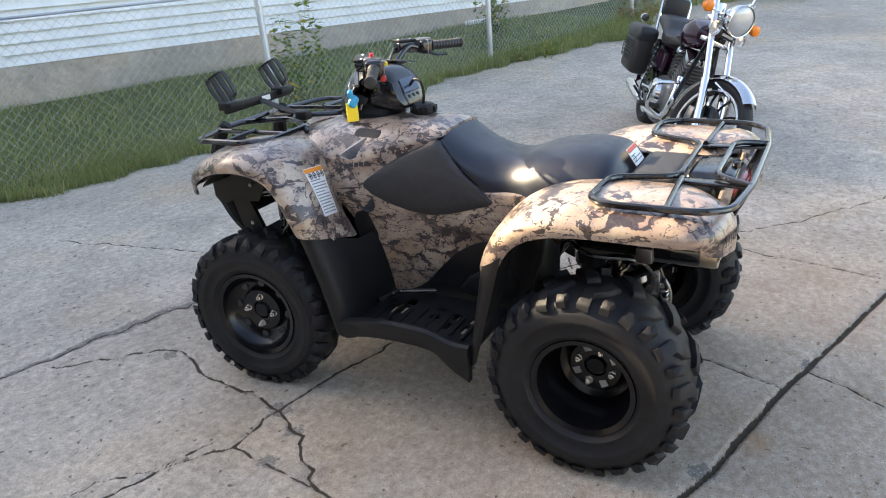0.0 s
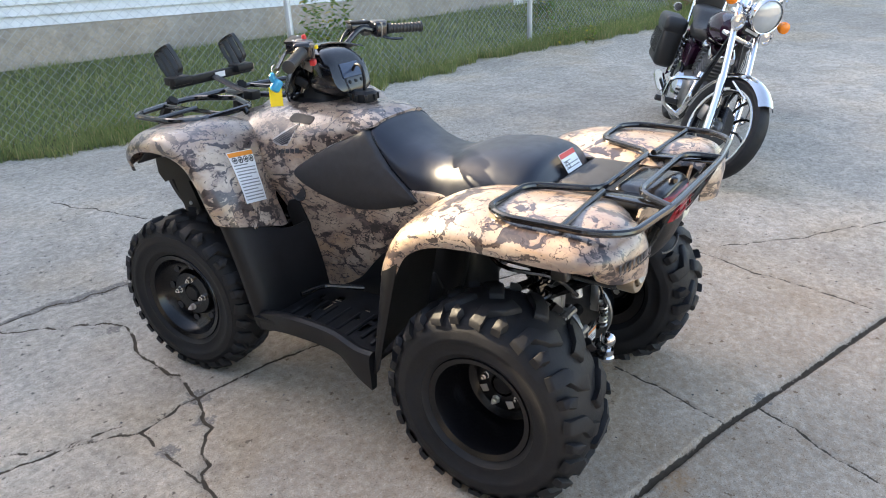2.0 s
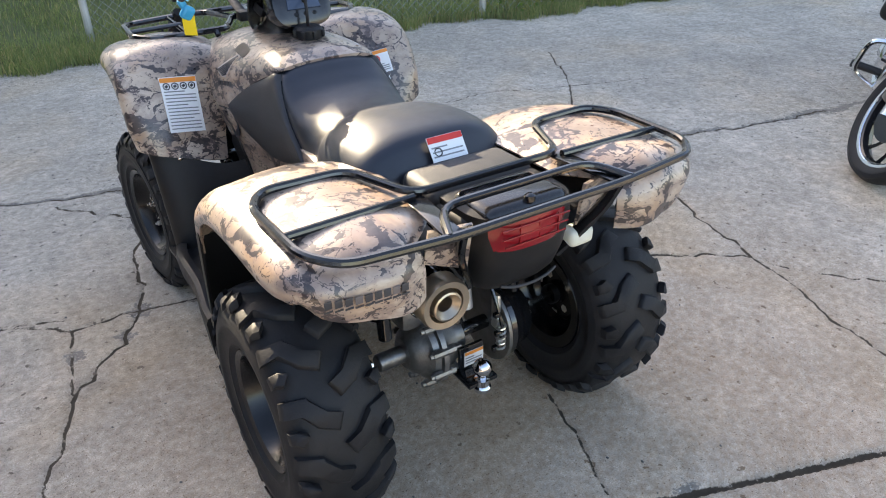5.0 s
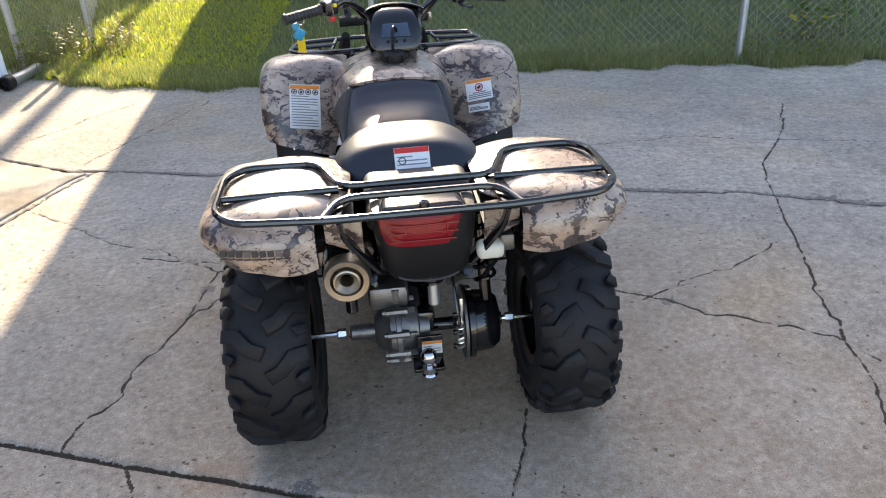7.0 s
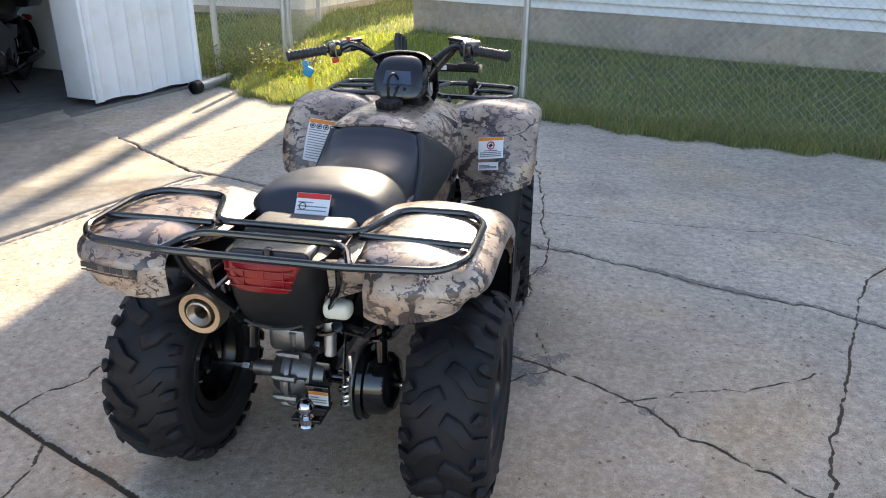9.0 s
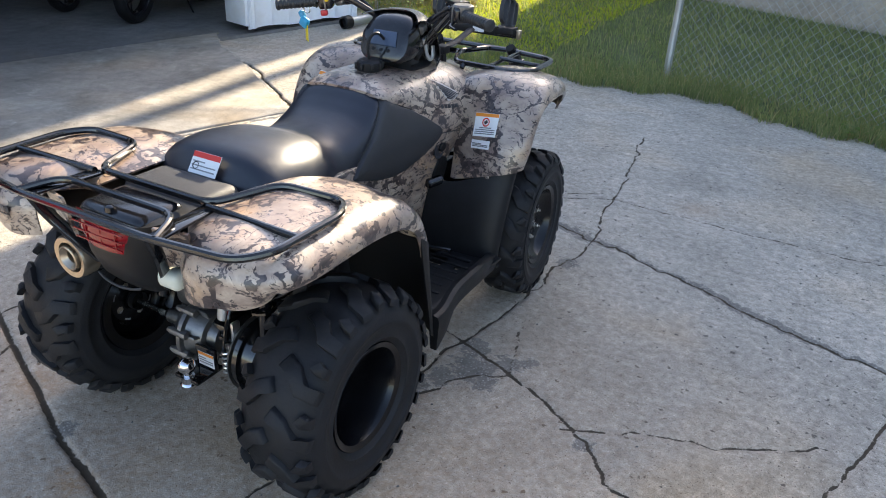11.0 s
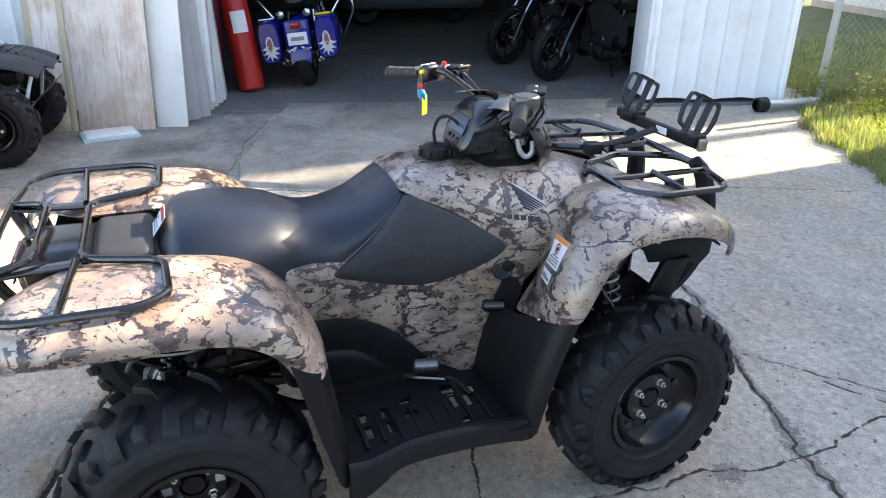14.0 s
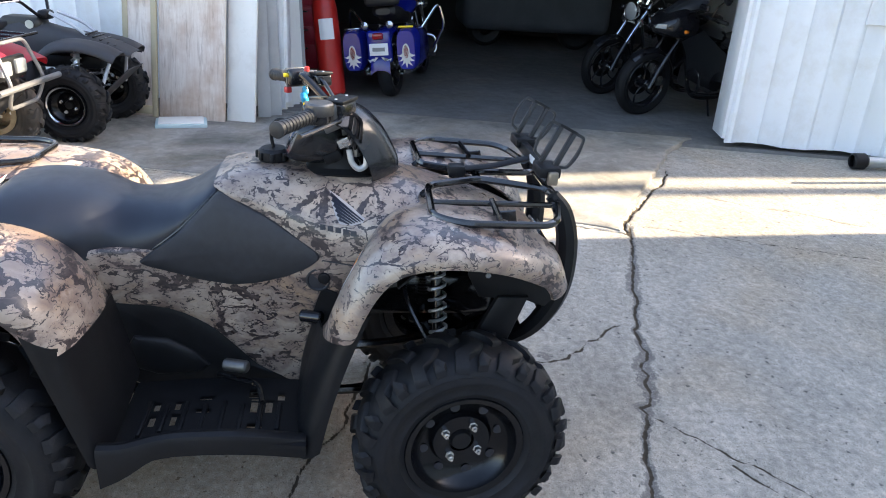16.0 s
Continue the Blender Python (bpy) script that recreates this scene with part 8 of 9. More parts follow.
# ---- two older quads by the garage wall ----
def build_old_quad(name, label, m, body, rim, tyre_mat, bumper, racks):
    q = thing(name, label, "quad bike", m)
    dz = 0.0 if bumper else -0.08
    for s in (1, -1):
        for y, W in ((0.58, 0.19), (-0.58, 0.23)):
            m1 = pose(s * 0.385, y, 0.272, 20 * s, 0, 0 if s > 0 else 180)
            build_wheel("wheel", 0.275, W, 0.135, 12, 0.02, q, m1, tyre_mat, rim, ZINC)
            if not bumper:
                part("rim_ring", lathe([(W * 0.44, 0.128), (W * 0.47, 0.134), (W * 0.48, 0.140), (W * 0.45, 0.142)], 36, m1), CHROME, q, "thin bright rim ring")
        part("front_fender", arch_fender([(0.20, 0.56), (0.28, 0.66), (0.42, 0.735), (0.60, 0.745), (0.78, 0.70), (0.92, 0.64)] if bumper else [(0.34, 0.60), (0.40, 0.65), (0.50, 0.685), (0.64, 0.690), (0.80, 0.655), (0.90, 0.61)], lambda u: 0.10, lambda u: 0.47 if bumper else 0.31, lambda u: 0.055, side=s, nu=14, nv=12, soft=0.06), body, q)
        part("rear_fender", arch_fender([(-0.22, 0.56), (-0.30, 0.67), (-0.45, 0.73), (-0.62, 0.74), (-0.80, 0.71), (-0.92, 0.65)], lambda u: 0.14, lambda u: 0.48 if bumper else 0.42, lambda u: 0.055, side=s, nu=14, nv=12, soft=0.06), body, q)
        for z in (0.30, 0.40):
            part("wishbone", tube([(s * 0.10, 0.50, z), (s * 0.33, 0.58, z - 0.02), (s * 0.10, 0.70, z)], 0.014, 8), ZINC, q)
        part("shock_absorber", rod((s * 0.26, 0.58, 0.34), (s * 0.14, 0.56, 0.68), 0.022, 10), ZINC, q)
        part("spring", spring((s * 0.25, 0.58, 0.38), (s * 0.15, 0.56, 0.64), 0.034, 7, 0.006), GALV, q)
        part("footrest", box((0.16, 0.40, 0.03), (s * 0.28, 0.0, 0.29), 0.01), BLACK_PLASTIC, q)
        part("bar", tube(round_path([(0, 0.30, 0.90 + dz), (s * 0.07, 0.29, 0.91 + dz), (s * 0.20, 0.22, 1.03 + dz), (s * 0.38, 0.10, 1.04 + dz)], 0.04), 0.012, 8), BLACK_PAINT, q)
        part("grip", rod((s * 0.28, 0.17, 1.035 + dz), (s * 0.40, 0.09, 1.04 + dz), 0.018, 10, bevel=0.004), LEATHER, q)
        part("lever", tube([(s * 0.24, 0.24, 1.03 + dz), (s * 0.36, 0.17, 1.02 + dz)], 0.006, 6), CHROME, q)
    rows = []
    for y, w, z0, z1 in ((0.90, 0.16, 0.56, 0.68), (0.75, 0.20, 0.56, 0.76), (0.50, 0.20, 0.58, 0.80), (0.30, 0.18, 0.58, 0.86), (0.15, 0.17, 0.58, 0.86), (0.02, 0.14, 0.60, 0.80), (-0.06, 0.10, 0.62, 0.76)) if bumper else ((0.94, 0.11, 0.585, 0.61), (0.80, 0.14, 0.60, 0.675), (0.60, 0.14, 0.60, 0.725), (0.40, 0.10, 0.58, 0.76), (0.15, 0.13, 0.58, 0.82), (0.02, 0.12, 0.60, 0.80), (-0.06, 0.10, 0.62, 0.76)):
        rows.append(super_ring(w, z0, z1, y, 18, 3.0))
    part("nose_cover", mesh_rows(rows), body, q)
    rows = []
    for y, w, z0, z1 in ((0.06, 0.10, 0.74, 0.80), (0.0, 0.13, 0.70, 0.80), (-0.2, 0.15, 0.68, 0.77), (-0.5, 0.16, 0.70, 0.80), (-0.66, 0.15, 0.72, 0.82), (-0.70, 0.10, 0.74, 0.79)):
        c, hh = (z0 + z1) / 2, (z1 - z0) / 2
        rows.append([(w * math.copysign(abs(math.cos(a)) ** 0.6, math.cos(a)), y, c + hh * math.copysign(abs(math.sin(a)) ** 0.6, math.sin(a))) for a in (2 * math.pi * k / 18 for k in range(18))])
    part("seat", mesh_rows(rows, False, True, True), LEATHER, q)
    part("engine", box((0.24, 0.5, 0.30), (0, -0.05, 0.42), 0.05, segs=3), GREY_PLASTIC, q)
    part("frame_core", box((0.18, 1.3, 0.10), (0, 0.05, 0.52), 0.03), BLACK_PLASTIC, q)
    part("dash", box((0.18, 0.12, 0.09) if bumper else (0.13, 0.09, 0.07), (0, 0.30, 0.92 + dz), 0.03, segs=3), BLACK_PLASTIC, q)
    part("skid_plate", shell(lambda u, v: (-0.15 + 0.3 * v, 0.92 - 0.28 * u, 0.50 - 0.26 * u), 4, 4, 0.006), GREY_PLASTIC, q)
    for s in (1, -1):
        part("axle", tube([(0, s * 0.0 - 0.58, 0.272), (s * 0.36, -0.58, 0.272)], 0.022, 8), BLACK_PAINT, q)
    if bumper:
        bp = new("bull_bar")
        bp.parent = q
        part("bar", tube(round_path([(-0.17, 0.97, 0.42), (-0.19, 1.02, 0.56), (-0.17, 0.93, 0.80), (0.17, 0.93, 0.80), (0.19, 1.02, 0.56), (0.17, 0.97, 0.42)], 0.05, 4, True), 0.012, 8, True), WORN_TUBE, bp)
        part("bar", tube([(-0.36, 1.03, 0.55), (0.36, 1.03, 0.55)], 0.019, 10), WORN_TUBE, bp)
        for s in (1, -1):
            part("headlamp", box((0.12, 0.05, 0.09), (s * 0.085, 0.925, 0.645), 0.015), LENS, q, "clear square headlamp")
        part("lamp_bezel", box((0.34, 0.05, 0.14), (0, 0.905, 0.64), 0.02), BLACK_PLASTIC, q)
    else:
        for s in (1, -1):
            part("nose_tube", tube(smooth_path([(s * 0.06, 0.36, 0.86), (s * 0.09, 0.52, 0.79), (s * 0.08, 0.62, 0.72)], 4), 0.012, 8), SILVER_PAINT, q)
            part("front_arm", tube([(s * 0.13, 0.82, 0.62), (s * 0.24, 0.74, 0.34)], 0.013, 8), SILVER_PAINT, q)
        for k in range(5):
            part("vent_slat", box((0.20, 0.012, 0.012), (0, 0.62 + 0.05 * k, 0.728 - 0.018 * k), 0.003), BLACK_PAINT, q)
        part("tank", box((0.19, 0.30, 0.11), (0, 0.14, 0.77), 0.045, segs=3), OLIVE, q)
        part("tank_disc", lathe([(0, 0.0005), (0, 0.03), (0.006, 0.03), (0.006, 0.016), (0.003, 0.0005)], 16, Matrix.Translation((0.097, 0.22, 0.775))), CREAM, q)
    if racks:
        for y0, y1 in ((0.36, 0.90), (-0.88, -0.48)):
            for k in range(6):
                x = -0.34 + 0.136 * k
                part("rack_bar", tube([(x, y0, 0.815), (x, y1, 0.80)], 0.008, 6), BLACK_PAINT, q)
            for y in (y0, (y0 + y1) / 2, y1):
                part("rack_bar", tube([(-0.40, y, 0.805), (0.40, y, 0.805)], 0.01, 6), BLACK_PAINT, q)
            for s in (1, -1):
                part("rack_leg", tube([(s * 0.25, (y0 + y1) / 2, 0.80), (s * 0.25, (y0 + y1) / 2, 0.72)], 0.012, 6), BLACK_PAINT, q)
    return q


build_old_quad("red_quad", "older faded red quad bike with a silver bull bar", pose(-2.9, -2.69, 0, 0, 0, -6), RED_PAINT, TAN_RIM, DUSTY, True, True)
build_old_quad("black_quad", "old black sport quad bike with bent silver arms", pose(-3.92, -2.25, 0, 0, 0, -5), GREY_PLASTIC, RIM_BLACK, RUBBER, False, False)


# ---- boards and clutter by the garage door ----
def plywood():
    k = Mat("weathered_plywood", (0.5, 0.4, 0.32), 0.75)
    g = k.noise(7, 6, 0.6, 1.5, k.stretch(1, 4.0, 0.35)).outputs["Fac"]
    c = k.mix(k.ramp(g, (0.3, 0.0), (0.7, 1.0)), (0.72, 0.60, 0.51), (0.86, 0.77, 0.69))
    c = k.mix(k.ramp(k.noise(2.2, 5, 0.6).outputs["Fac"], (0.44, 0.0), (0.66, 0.8)), c, (0.50, 0.31, 0.20))
    c = k.mix(k.ramp(k.noise(9, 6, 0.7, 1.0, k.stretch(1.5, 3.0, 0.25)).outputs["Fac"], (0.52, 0.0), (0.7, 0.55)), c, (0.36, 0.24, 0.17))
    k.color(c)
    k.bump(g, 0.2, 0.003)
    return k.m


PLYWOOD = plywood()
WHITE_BOARD = plain("chalky_white_paint", (0.85, 0.83, 0.78), 0.6, grain=24, vary=0.08, bump=0.2, dirt=(0.62, 0.58, 0.5))
GREY_BOARD = plain("grey_weathered_board", (0.42, 0.42, 0.41), 0.7, grain=30, vary=0.2, bump=0.3)
BARE_WOOD = plain("bare_pine", (0.5, 0.42, 0.28), 0.65, grain=26, vary=0.2, bump=0.25)
TEAL_BOX = plain("pale_teal_plastic", (0.45, 0.58, 0.60), 0.45, grain=30, vary=0.15)
BAG_RED = plain("red_bag_vinyl", (0.5, 0.02, 0.015), 0.4, grain=60, vary=0.2, bump=0.2)


def leaning(name, label, cat, mat, foot, top, width, height, thick=0.02, turn=0.0, group=""):
    """A board that stands on the ground at foot and leans towards top."""
    up = (Vector(top) - Vector(foot)).normalized()
    side = Vector((math.sin(radians(turn)) * 0.2 + 0.19, 0.98, 0)).normalized()
    if turn:
        side = Matrix.Rotation(radians(turn), 3, "Z") @ side
    m = basis(Vector(foot), side, up)
    bm = box((width, height, thick), (0, height / 2, 0), 0.003)
    bmesh.ops.transform(bm, matrix=m, verts=bm.verts)
    return solo(name, bm, mat, label, cat, group)


leaning("plywood_sheet", "weathered plywood sheet leaning on the garage wall", "board", PLYWOOD, (-4.24, -1.03, 0.0), (-4.60, -1.07, 2.0), 0.56, 2.3, 0.02)
d = thing("door_panel", "old pine door panel leaning on the garage wall", "door")
up = Vector((-0.32, -0.02, 2.0)).normalized()
mm = basis((-4.32, -1.46, 0.0), (0.19, 0.98, 0), up)
for nm, w, hgt, x, y, t, mt in (("panel", 0.22, 1.5, 0, 0.75, 0.012, PLYWOOD), ("stile", 0.045, 1.55, -0.12, 0.775, 0.03, BARE_WOOD), ("stile", 0.045, 1.55, 0.12, 0.775, 0.03, BARE_WOOD), ("cross_rail", 0.195, 0.07, 0, 1.515, 0.032, BARE_WOOD), ("cross_rail", 0.195, 0.07, 0, 0.06, 0.032, BARE_WOOD)):
    bm = box((w, hgt, t), (x, y, 0), 0.004)
    bmesh.ops.transform(bm, matrix=mm, verts=bm.verts)
    part(nm, bm, mt, d)
leaning("white_board", "white painted board leaning by the garage doorway", "board", WHITE_BOARD, (-4.24, -0.63, 0.0), (-4.62, -0.68, 2.0), 0.24, 2.1, 0.035)
planks = [(-4.42, -0.46, 0.11, GREY_BOARD, 1.95), (-4.50, -0.38, 0.12, GREY_BOARD, 2.1), (-4.64, -0.33, 0.09, WHITE_BOARD, 1.2), (-4.74, -0.29, 0.10, WHITE_BOARD, 2.2), (-4.86, -0.24, 0.09, WHITE_BOARD, 2.15), (-4.97, -0.21, 0.10, WHITE_BOARD, 2.2), (-5.10, -0.18, 0.08, GREY_BOARD, 2.0)]
for k, (x, y, w, mt, hh) in enumerate(planks):
    leaning("plank", "white plank leaning in a row by the doorway" if mt is WHITE_BOARD else "grey weathered plank leaning by the doorway", "plank", mt, (x, y, 0.03 if k > 2 else 0.0), (x - 0.12, y - 0.16, 2.0), w, hh, 0.025, 35 + 3 * k, "planks by the garage door")
bm = box((0.26, 0.40, 0.036), (0, 0, 0.018), 0.012, segs=2)
bmesh.ops.transform(bm, matrix=pose(-4.06, -1.08, 0, 0, 0, 12), verts=bm.verts)
fb = solo("flat_box", bm, TEAL_BOX, "flat pale teal plastic box on the concrete", "box")
bm = box((0.22, 0.35, 0.012), (0, 0, 0.0), 0.004)
bmesh.ops.transform(bm, matrix=pose(-4.06, -1.08, 0.041, 0, 0, 12), verts=bm.verts)
part("lid", bm, WHITE_BOARD, fb, "chalky white lid")

# the punching bag
pb = thing("punching_bag", "red vinyl punching bag leaning inside the doorway", "punching bag")
lean = basis((-5.28, 0.10, 0.05), (-0.12, -0.12, 1), (0, 1, 0))
part("bag", lathe([(0, 0.0005), (0, 0.10), (0.02, 0.118), (0.45, 0.124), (0.80, 0.118), (0.90, 0.10), (0.94, 0.08), (0.94, 0.0005)], 28, lean), BAG_RED, pb)
part("patch", shell(lambda u, v: tuple(lean @ Vector((0.52 + 0.19 * u, 0.127 * math.cos(1.1 * v - 2.1), 0.127 * math.sin(1.1 * v - 2.1)))), 3, 8, 0.002), WHITE_LABEL, pb, "white printed patch")
part("strap", tube([tuple(lean @ Vector((0.94, 0.1, 0))), tuple(lean @ Vector((1.1, 0, 0))), tuple(lean @ Vector((0.94, -0.1, 0)))], 0.012, 6), LEATHER, pb)

# dark shapes at the back of the garage
tc = thing("tool_chest", "red steel tool chest against the garage wall", "tool chest")
part("body", box((0.5, 0.9, 1.15), (-7.0, -0.5, 0.61), 0.02), RED_PAINT, tc)
for k in range(5):
    dr = part("drawer", box((0.02, 0.82, 0.17), (-6.74, -0.5, 0.22 + 0.2 * k), 0.008), RED_PAINT, tc)
    part("handle", tube([(-6.715, -0.75, 0.27 + 0.2 * k), (-6.715, -0.25, 0.27 + 0.2 * k)], 0.01, 8), CHROME, dr)
tr = thing("covered_trailer", "low grey covered trailer at the back of the garage", "trailer")
part("body", box((1.2, 2.2, 1.0), (-9.6, 2.9, 0.80), 0.14, segs=4), plain("dull_grey_canvas", (0.07, 0.075, 0.085), 0.8, grain=40), tr)
for y in (2.2, 3.6):
    part("wheel", lathe([(-0.08, 0.12), (-0.09, 0.22), (-0.05, 0.28), (0.05, 0.28), (0.09, 0.22), (0.08, 0.12)], 24, Matrix.Translation((-9.5, y, 0.31))), BLACK_PLASTIC, tr)


# ---- grass, weeds and small plants ----
def leafy(name, low, high, dry=(0.25, 0.2, 0.08), rough=0.55):
    k = Mat(name, low, rough)
    geo = k.n.new("ShaderNodeNewGeometry")
    rnd = geo.outputs["Random Per Island"]
    c = k.mix(rnd, low, high)
    c = k.mix(k.ramp(rnd, (0.86, 0.0), (0.9, 1.0)), c, dry)
    k.color(c)
    back = k.n.new("ShaderNodeBsdfTranslucent")
    k.link(k.mix(1.0, c, (1.5, 1.5, 0.7), "MULTIPLY"), back.inputs[0])
    both = k.n.new("ShaderNodeMixShader")
    both.inputs[0].default_value = 0.45
    k.link(k.p.outputs[0], both.inputs[1])
    k.link(back.outputs[0], both.inputs[2])
    k.link(both.outputs[0], k.n["Material Output"].inputs[0])
    return k.m


GRASS = leafy("grass_blades", (0.14, 0.185, 0.085), (0.29, 0.32, 0.155), (0.40, 0.35, 0.22))
WEED = leafy("weed_leaves", (0.07, 0.15, 0.02), (0.18, 0.27, 0.03), (0.45, 0.36, 0.04))
DRY = leafy("dry_stems", (0.25, 0.2, 0.11), (0.4, 0.34, 0.2), (0.16, 0.12, 0.07))


def blades(name, spots, material, label, tall, wide, seed, lean=0.5):
    """Many narrow leaf blades, each a bent strip of three triangles, as one mesh."""
    r = np.random.RandomState(seed)
    n = len(spots)
    p = np.array(spots, float)
    h = tall * r.uniform(0.45, 1.25, n)
    a = r.uniform(0, 2 * np.pi, n)
    t = r.uniform(0, 2 * np.pi, n)
    w = wide * r.uniform(0.6, 1.3, n)
    b = lean * r.uniform(0.1, 1.0, n) * h
    sx, sy = np.cos(a) * w / 2, np.sin(a) * w / 2
    lx, ly = np.cos(t) * b, np.sin(t) * b
    v = np.zeros((n, 5, 3))
    v[:, 0] = p + np.stack([-sx, -sy, 0 * h], 1)
    v[:, 1] = p + np.stack([sx, sy, 0 * h], 1)
    v[:, 2] = p + np.stack([sx * 0.8 + lx * 0.35, sy * 0.8 + ly * 0.35, h * 0.6], 1)
    v[:, 3] = p + np.stack([-sx * 0.8 + lx * 0.35, -sy * 0.8 + ly * 0.35, h * 0.6], 1)
    v[:, 4] = p + np.stack([lx, ly, h], 1)
    k = np.arange(n)[:, None] * 5
    quads = (k + np.array([0, 1, 2, 3])).tolist()
    tris = (k + np.array([3, 2, 4])).tolist()
    me = bpy.data.meshes.new(name)
    me.from_pydata(v.reshape(-1, 3).tolist(), [], quads + tris)
    me.materials.append(material)
    ob = new(name, me)
    return tagged(ob, label, "grass", kind="stuff")


def house_front(x):
    return HC.y + (x - HC.x) * HD.y / HD.x


def grass_spots(n, x0, x1, near, far, seed, power=1.6):
    r = np.random.RandomState(seed)
    out = []
    while len(out) < n:
        x = r.uniform(x0, x1)
        e = turf_edge(x)
        y = e + near + (far - near) * r.rand() ** power + 0.05 * math.sin(x * 5.3) + 0.05 * math.sin(x * 13.7)
        if x > HC.x and y > house_front(x) - 0.05:
            continue
        if x < -3.3 and y < 5.4:
            continue
        clump = noise.noise(Vector((x * 1.7, y * 1.7, seed)))
        if r.rand() > 0.55 + 0.6 * clump:
            continue
        out.append((x, y, rise(x) + (0.015 if y > e + 0.2 else 0.0) + 0.1 * min(1, max(0, (y - e - 0.3) / 2.5))))
    return out


blades("lawn_grass", grass_spots(70000, -5.5, 9.5, 0.0, 4.4, 1), GRASS, "rough green lawn grass between drive and house", 0.075, 0.006, 1, 0.7)
blades("edge_grass", grass_spots(16000, -4.0, 12.0, -0.06, 0.5, 2, 1.2), GRASS, "longer ragged grass along the drive's edge", 0.11, 0.007, 2, 0.8)
blades("far_grass", grass_spots(14000, -6.5, -1.5, 1.0, 12.0, 3, 1.0), GRASS, "sunlit grass strip beside the house", 0.10, 0.012, 3, 0.7)
rc = np.random.RandomState(31)
cover = [(x, y, 0.012 + 0.1 * min(1, max(0, (y - turf_edge(x) - 0.3) / 2.5))) for x, y in zip(rc.uniform(-3.4, -1.2, 9000), rc.uniform(4.0, 8.5, 9000)) if y > turf_edge(x) + 0.02 and not (x < -3.2 and y < 5.3)]
blades("ground_cover", cover, leafy("yellow_green_leaves", (0.28, 0.36, 0.03), (0.55, 0.55, 0.06), (0.4, 0.33, 0.1)), "low yellow-green ground cover in the sun", 0.05, 0.022, 31, 1.4)
blades("dry_grass", grass_spots(5000, -4.2, 12.0, -0.05, 0.55, 5, 1.2), DRY, "dry straw along the drive's edge", 0.09, 0.005, 5, 1.0)


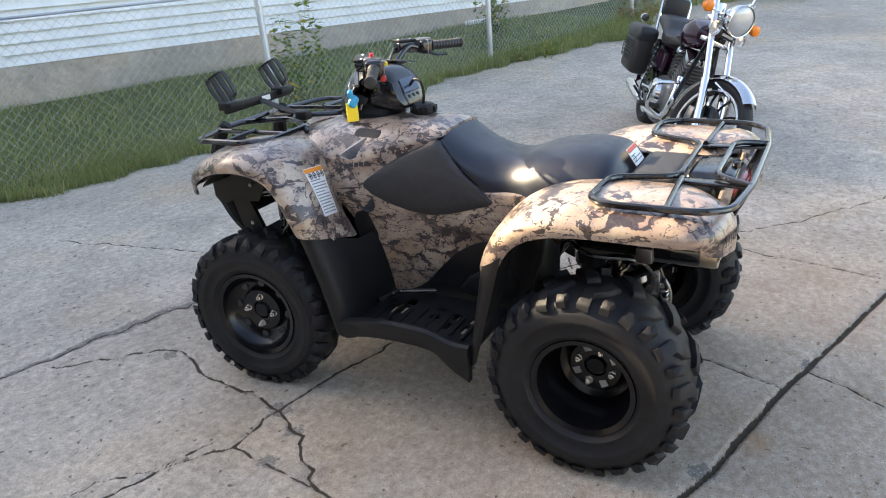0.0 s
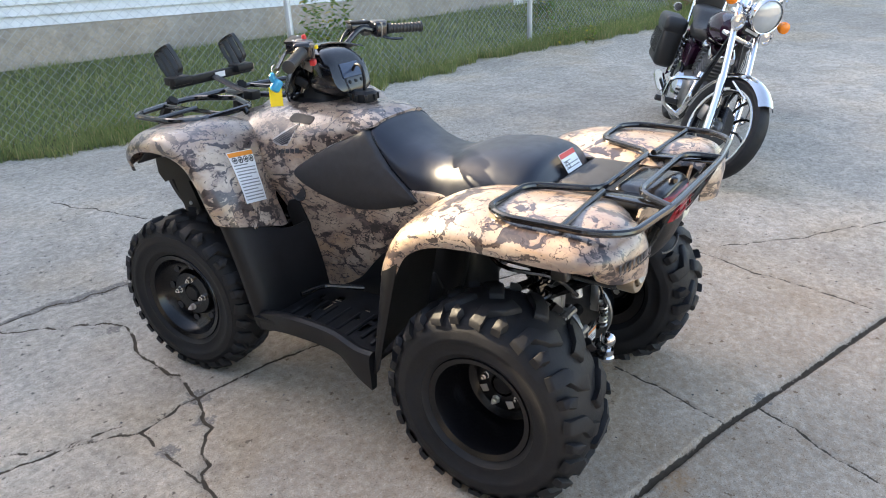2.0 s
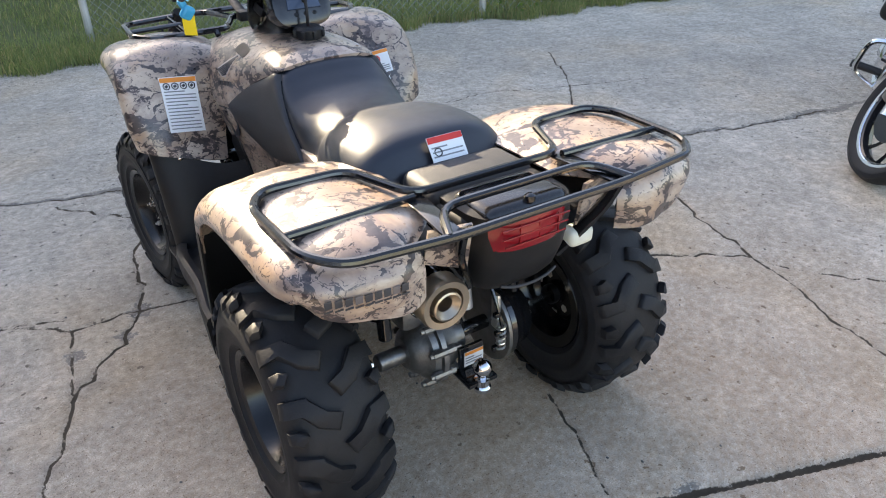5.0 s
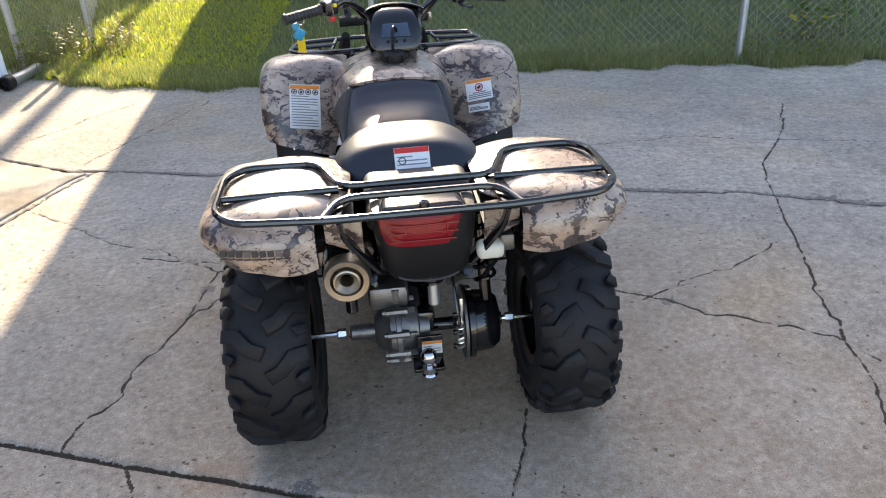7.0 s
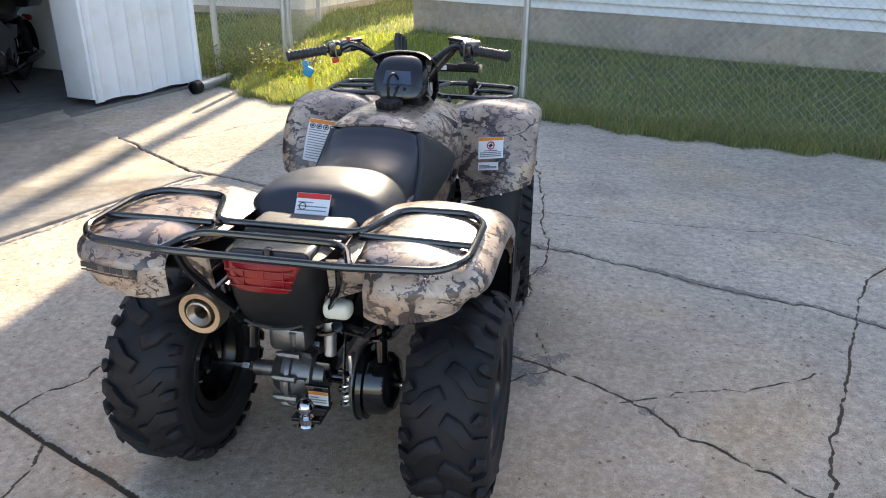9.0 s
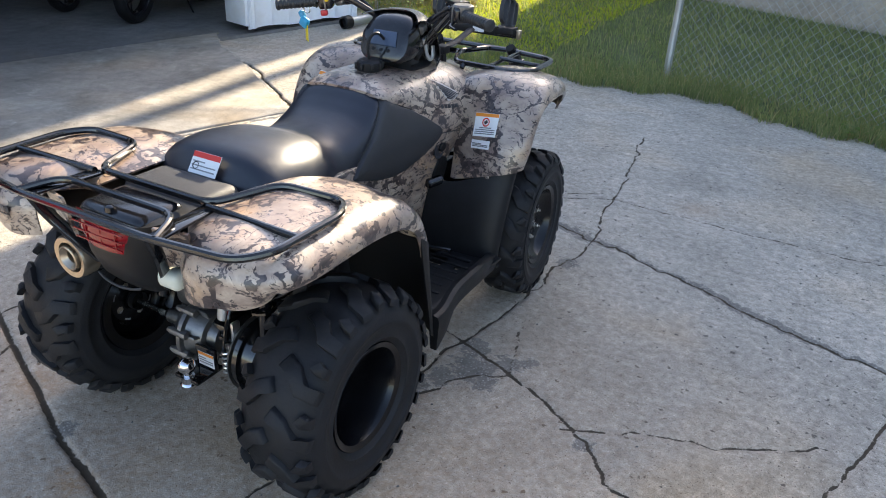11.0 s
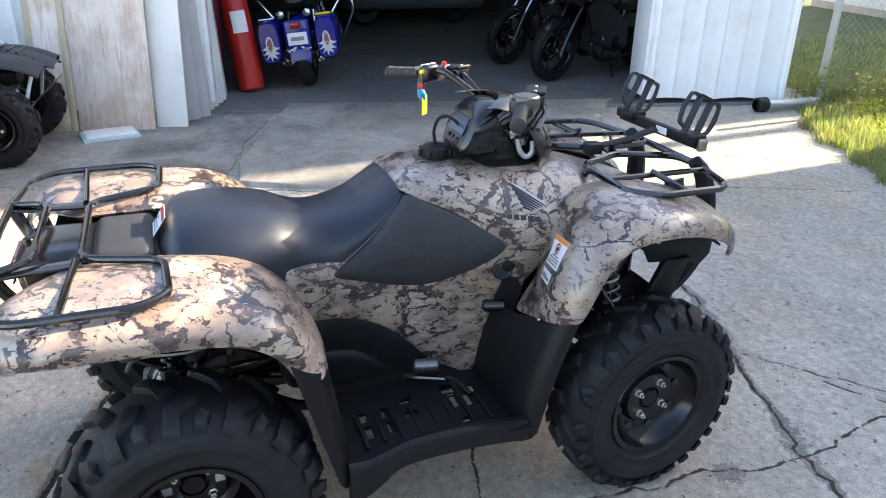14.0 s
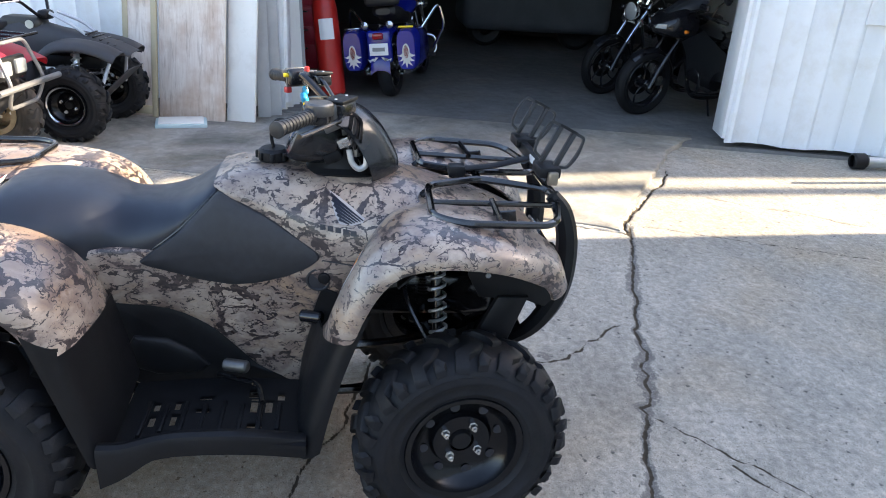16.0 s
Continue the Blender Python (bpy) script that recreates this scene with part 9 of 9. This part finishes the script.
def weed_patch(name, label, centre, radius, n, leaf, tall, seed, material, cat="weeds"):
    """A clump of stems with many small leaves."""
    r = random.Random(seed)
    w = thing(name, label, cat)
    stems, leaves = bmesh.new(), bmesh.new()
    for _ in range(n):
        a, d = r.uniform(0, 6.283), radius * math.sqrt(r.random())
        base = Vector((centre[0] + d * math.cos(a), centre[1] + d * math.sin(a), rise(centre[0]) - 0.01))
        base.z += 0.1 * min(1, max(0, (base.y - turf_edge(base.x) - 0.3) / 2.5))
        hgt = tall * r.uniform(0.5, 1.1)
        top = base + Vector((r.uniform(-0.25, 0.25) * hgt, r.uniform(-0.25, 0.25) * hgt, hgt))
        mid = base.lerp(top, 0.5) + Vector((r.uniform(-1, 1), r.uniform(-1, 1), 0)) * hgt * 0.06
        tube([base, mid, top], [0.004, 0.003, 0.0015], 4, bm=stems)
        for k in range(int(4 + hgt * 26)):
            t = r.uniform(0.15, 1.0)
            p = base.lerp(mid, t * 2) if t < 0.5 else mid.lerp(top, t * 2 - 1)
            b = r.uniform(0, 6.283)
            L = leaf * r.uniform(0.6, 1.3)
            d1 = Vector((math.cos(b), math.sin(b), r.uniform(-0.3, 0.7))).normalized()
            s1 = d1.cross(Vector((0, 0, 1))).normalized() * L * 0.28
            q = [p, p + d1 * L * 0.4 + s1, p + d1 * L + Vector((0, 0, -0.15 * L)), p + d1 * L * 0.4 - s1]
            leaves.faces.new([leaves.verts.new(x) for x in q])
    tagged(part("stem", stems, DRY, w), kind="stuff")
    tagged(part("leaves", leaves, material, w), kind="stuff")
    return w


weed_patch("sapling", "tall green weed sapling by the fence", (7.4, 3.25), 0.22, 16, 0.10, 0.95, 11, WEED, "plant")
weed_patch("sapling", "bushy green weed against the fence", (3.75, 3.75), 0.30, 14, 0.10, 1.0, 12, WEED, "plant")
weed_patch("weeds", "yellow-green weeds at the garage corner", (-3.35, 5.45), 0.42, 46, 0.05, 0.42, 13, WEED)
weed_patch("weeds", "yellow-green weeds against the garage wall", (-3.42, 5.02), 0.20, 24, 0.05, 0.42, 19, WEED)
weed_patch("weeds", "dry brown stems by the garage corner", (-3.05, 5.6), 0.5, 60, 0.035, 0.38, 14, leafy("dry_weed_leaves", (0.2, 0.19, 0.05), (0.3, 0.25, 0.09)))
weed_patch("weeds", "low leafy weeds beside the fence post", (3.3, 3.45), 0.4, 26, 0.045, 0.2, 15, WEED)
weed_patch("weeds", "low leafy weeds along the drive's edge", (1.6, 3.85), 0.35, 26, 0.04, 0.14, 16, WEED)
weed_patch("weeds", "low leafy weeds along the drive's edge", (6.6, 2.45), 0.4, 30, 0.05, 0.2, 17, WEED)
weed_patch("weeds", "russet weeds by the far fence post", (9.3, 1.75), 0.4, 30, 0.06, 0.4, 18, leafy("russet_leaves", (0.22, 0.05, 0.03), (0.2, 0.16, 0.04)))

# loose grit and twigs on the concrete
rg = random.Random(8)
gm = bmesh.new()
for _ in range(300):
    x, y = rg.uniform(-2.0, 2.3), rg.uniform(-1.4, 3.0)
    s = rg.uniform(0.0015, 0.0055)
    bmesh.ops.create_icosphere(gm, subdivisions=1, radius=s, matrix=pose(x, y, rise(x) + s * 0.2, rg.uniform(0, 90), 0, rg.uniform(0, 360)) @ Matrix.Diagonal((1.0, rg.uniform(0.6, 1), 0.6, 1)))
solo("grit", gm, plain("dark_grit", (0.12, 0.11, 0.1), 0.9, grain=90, vary=0.5), "scattered dark grit and crumbs on the concrete", "grit", kind="stuff")
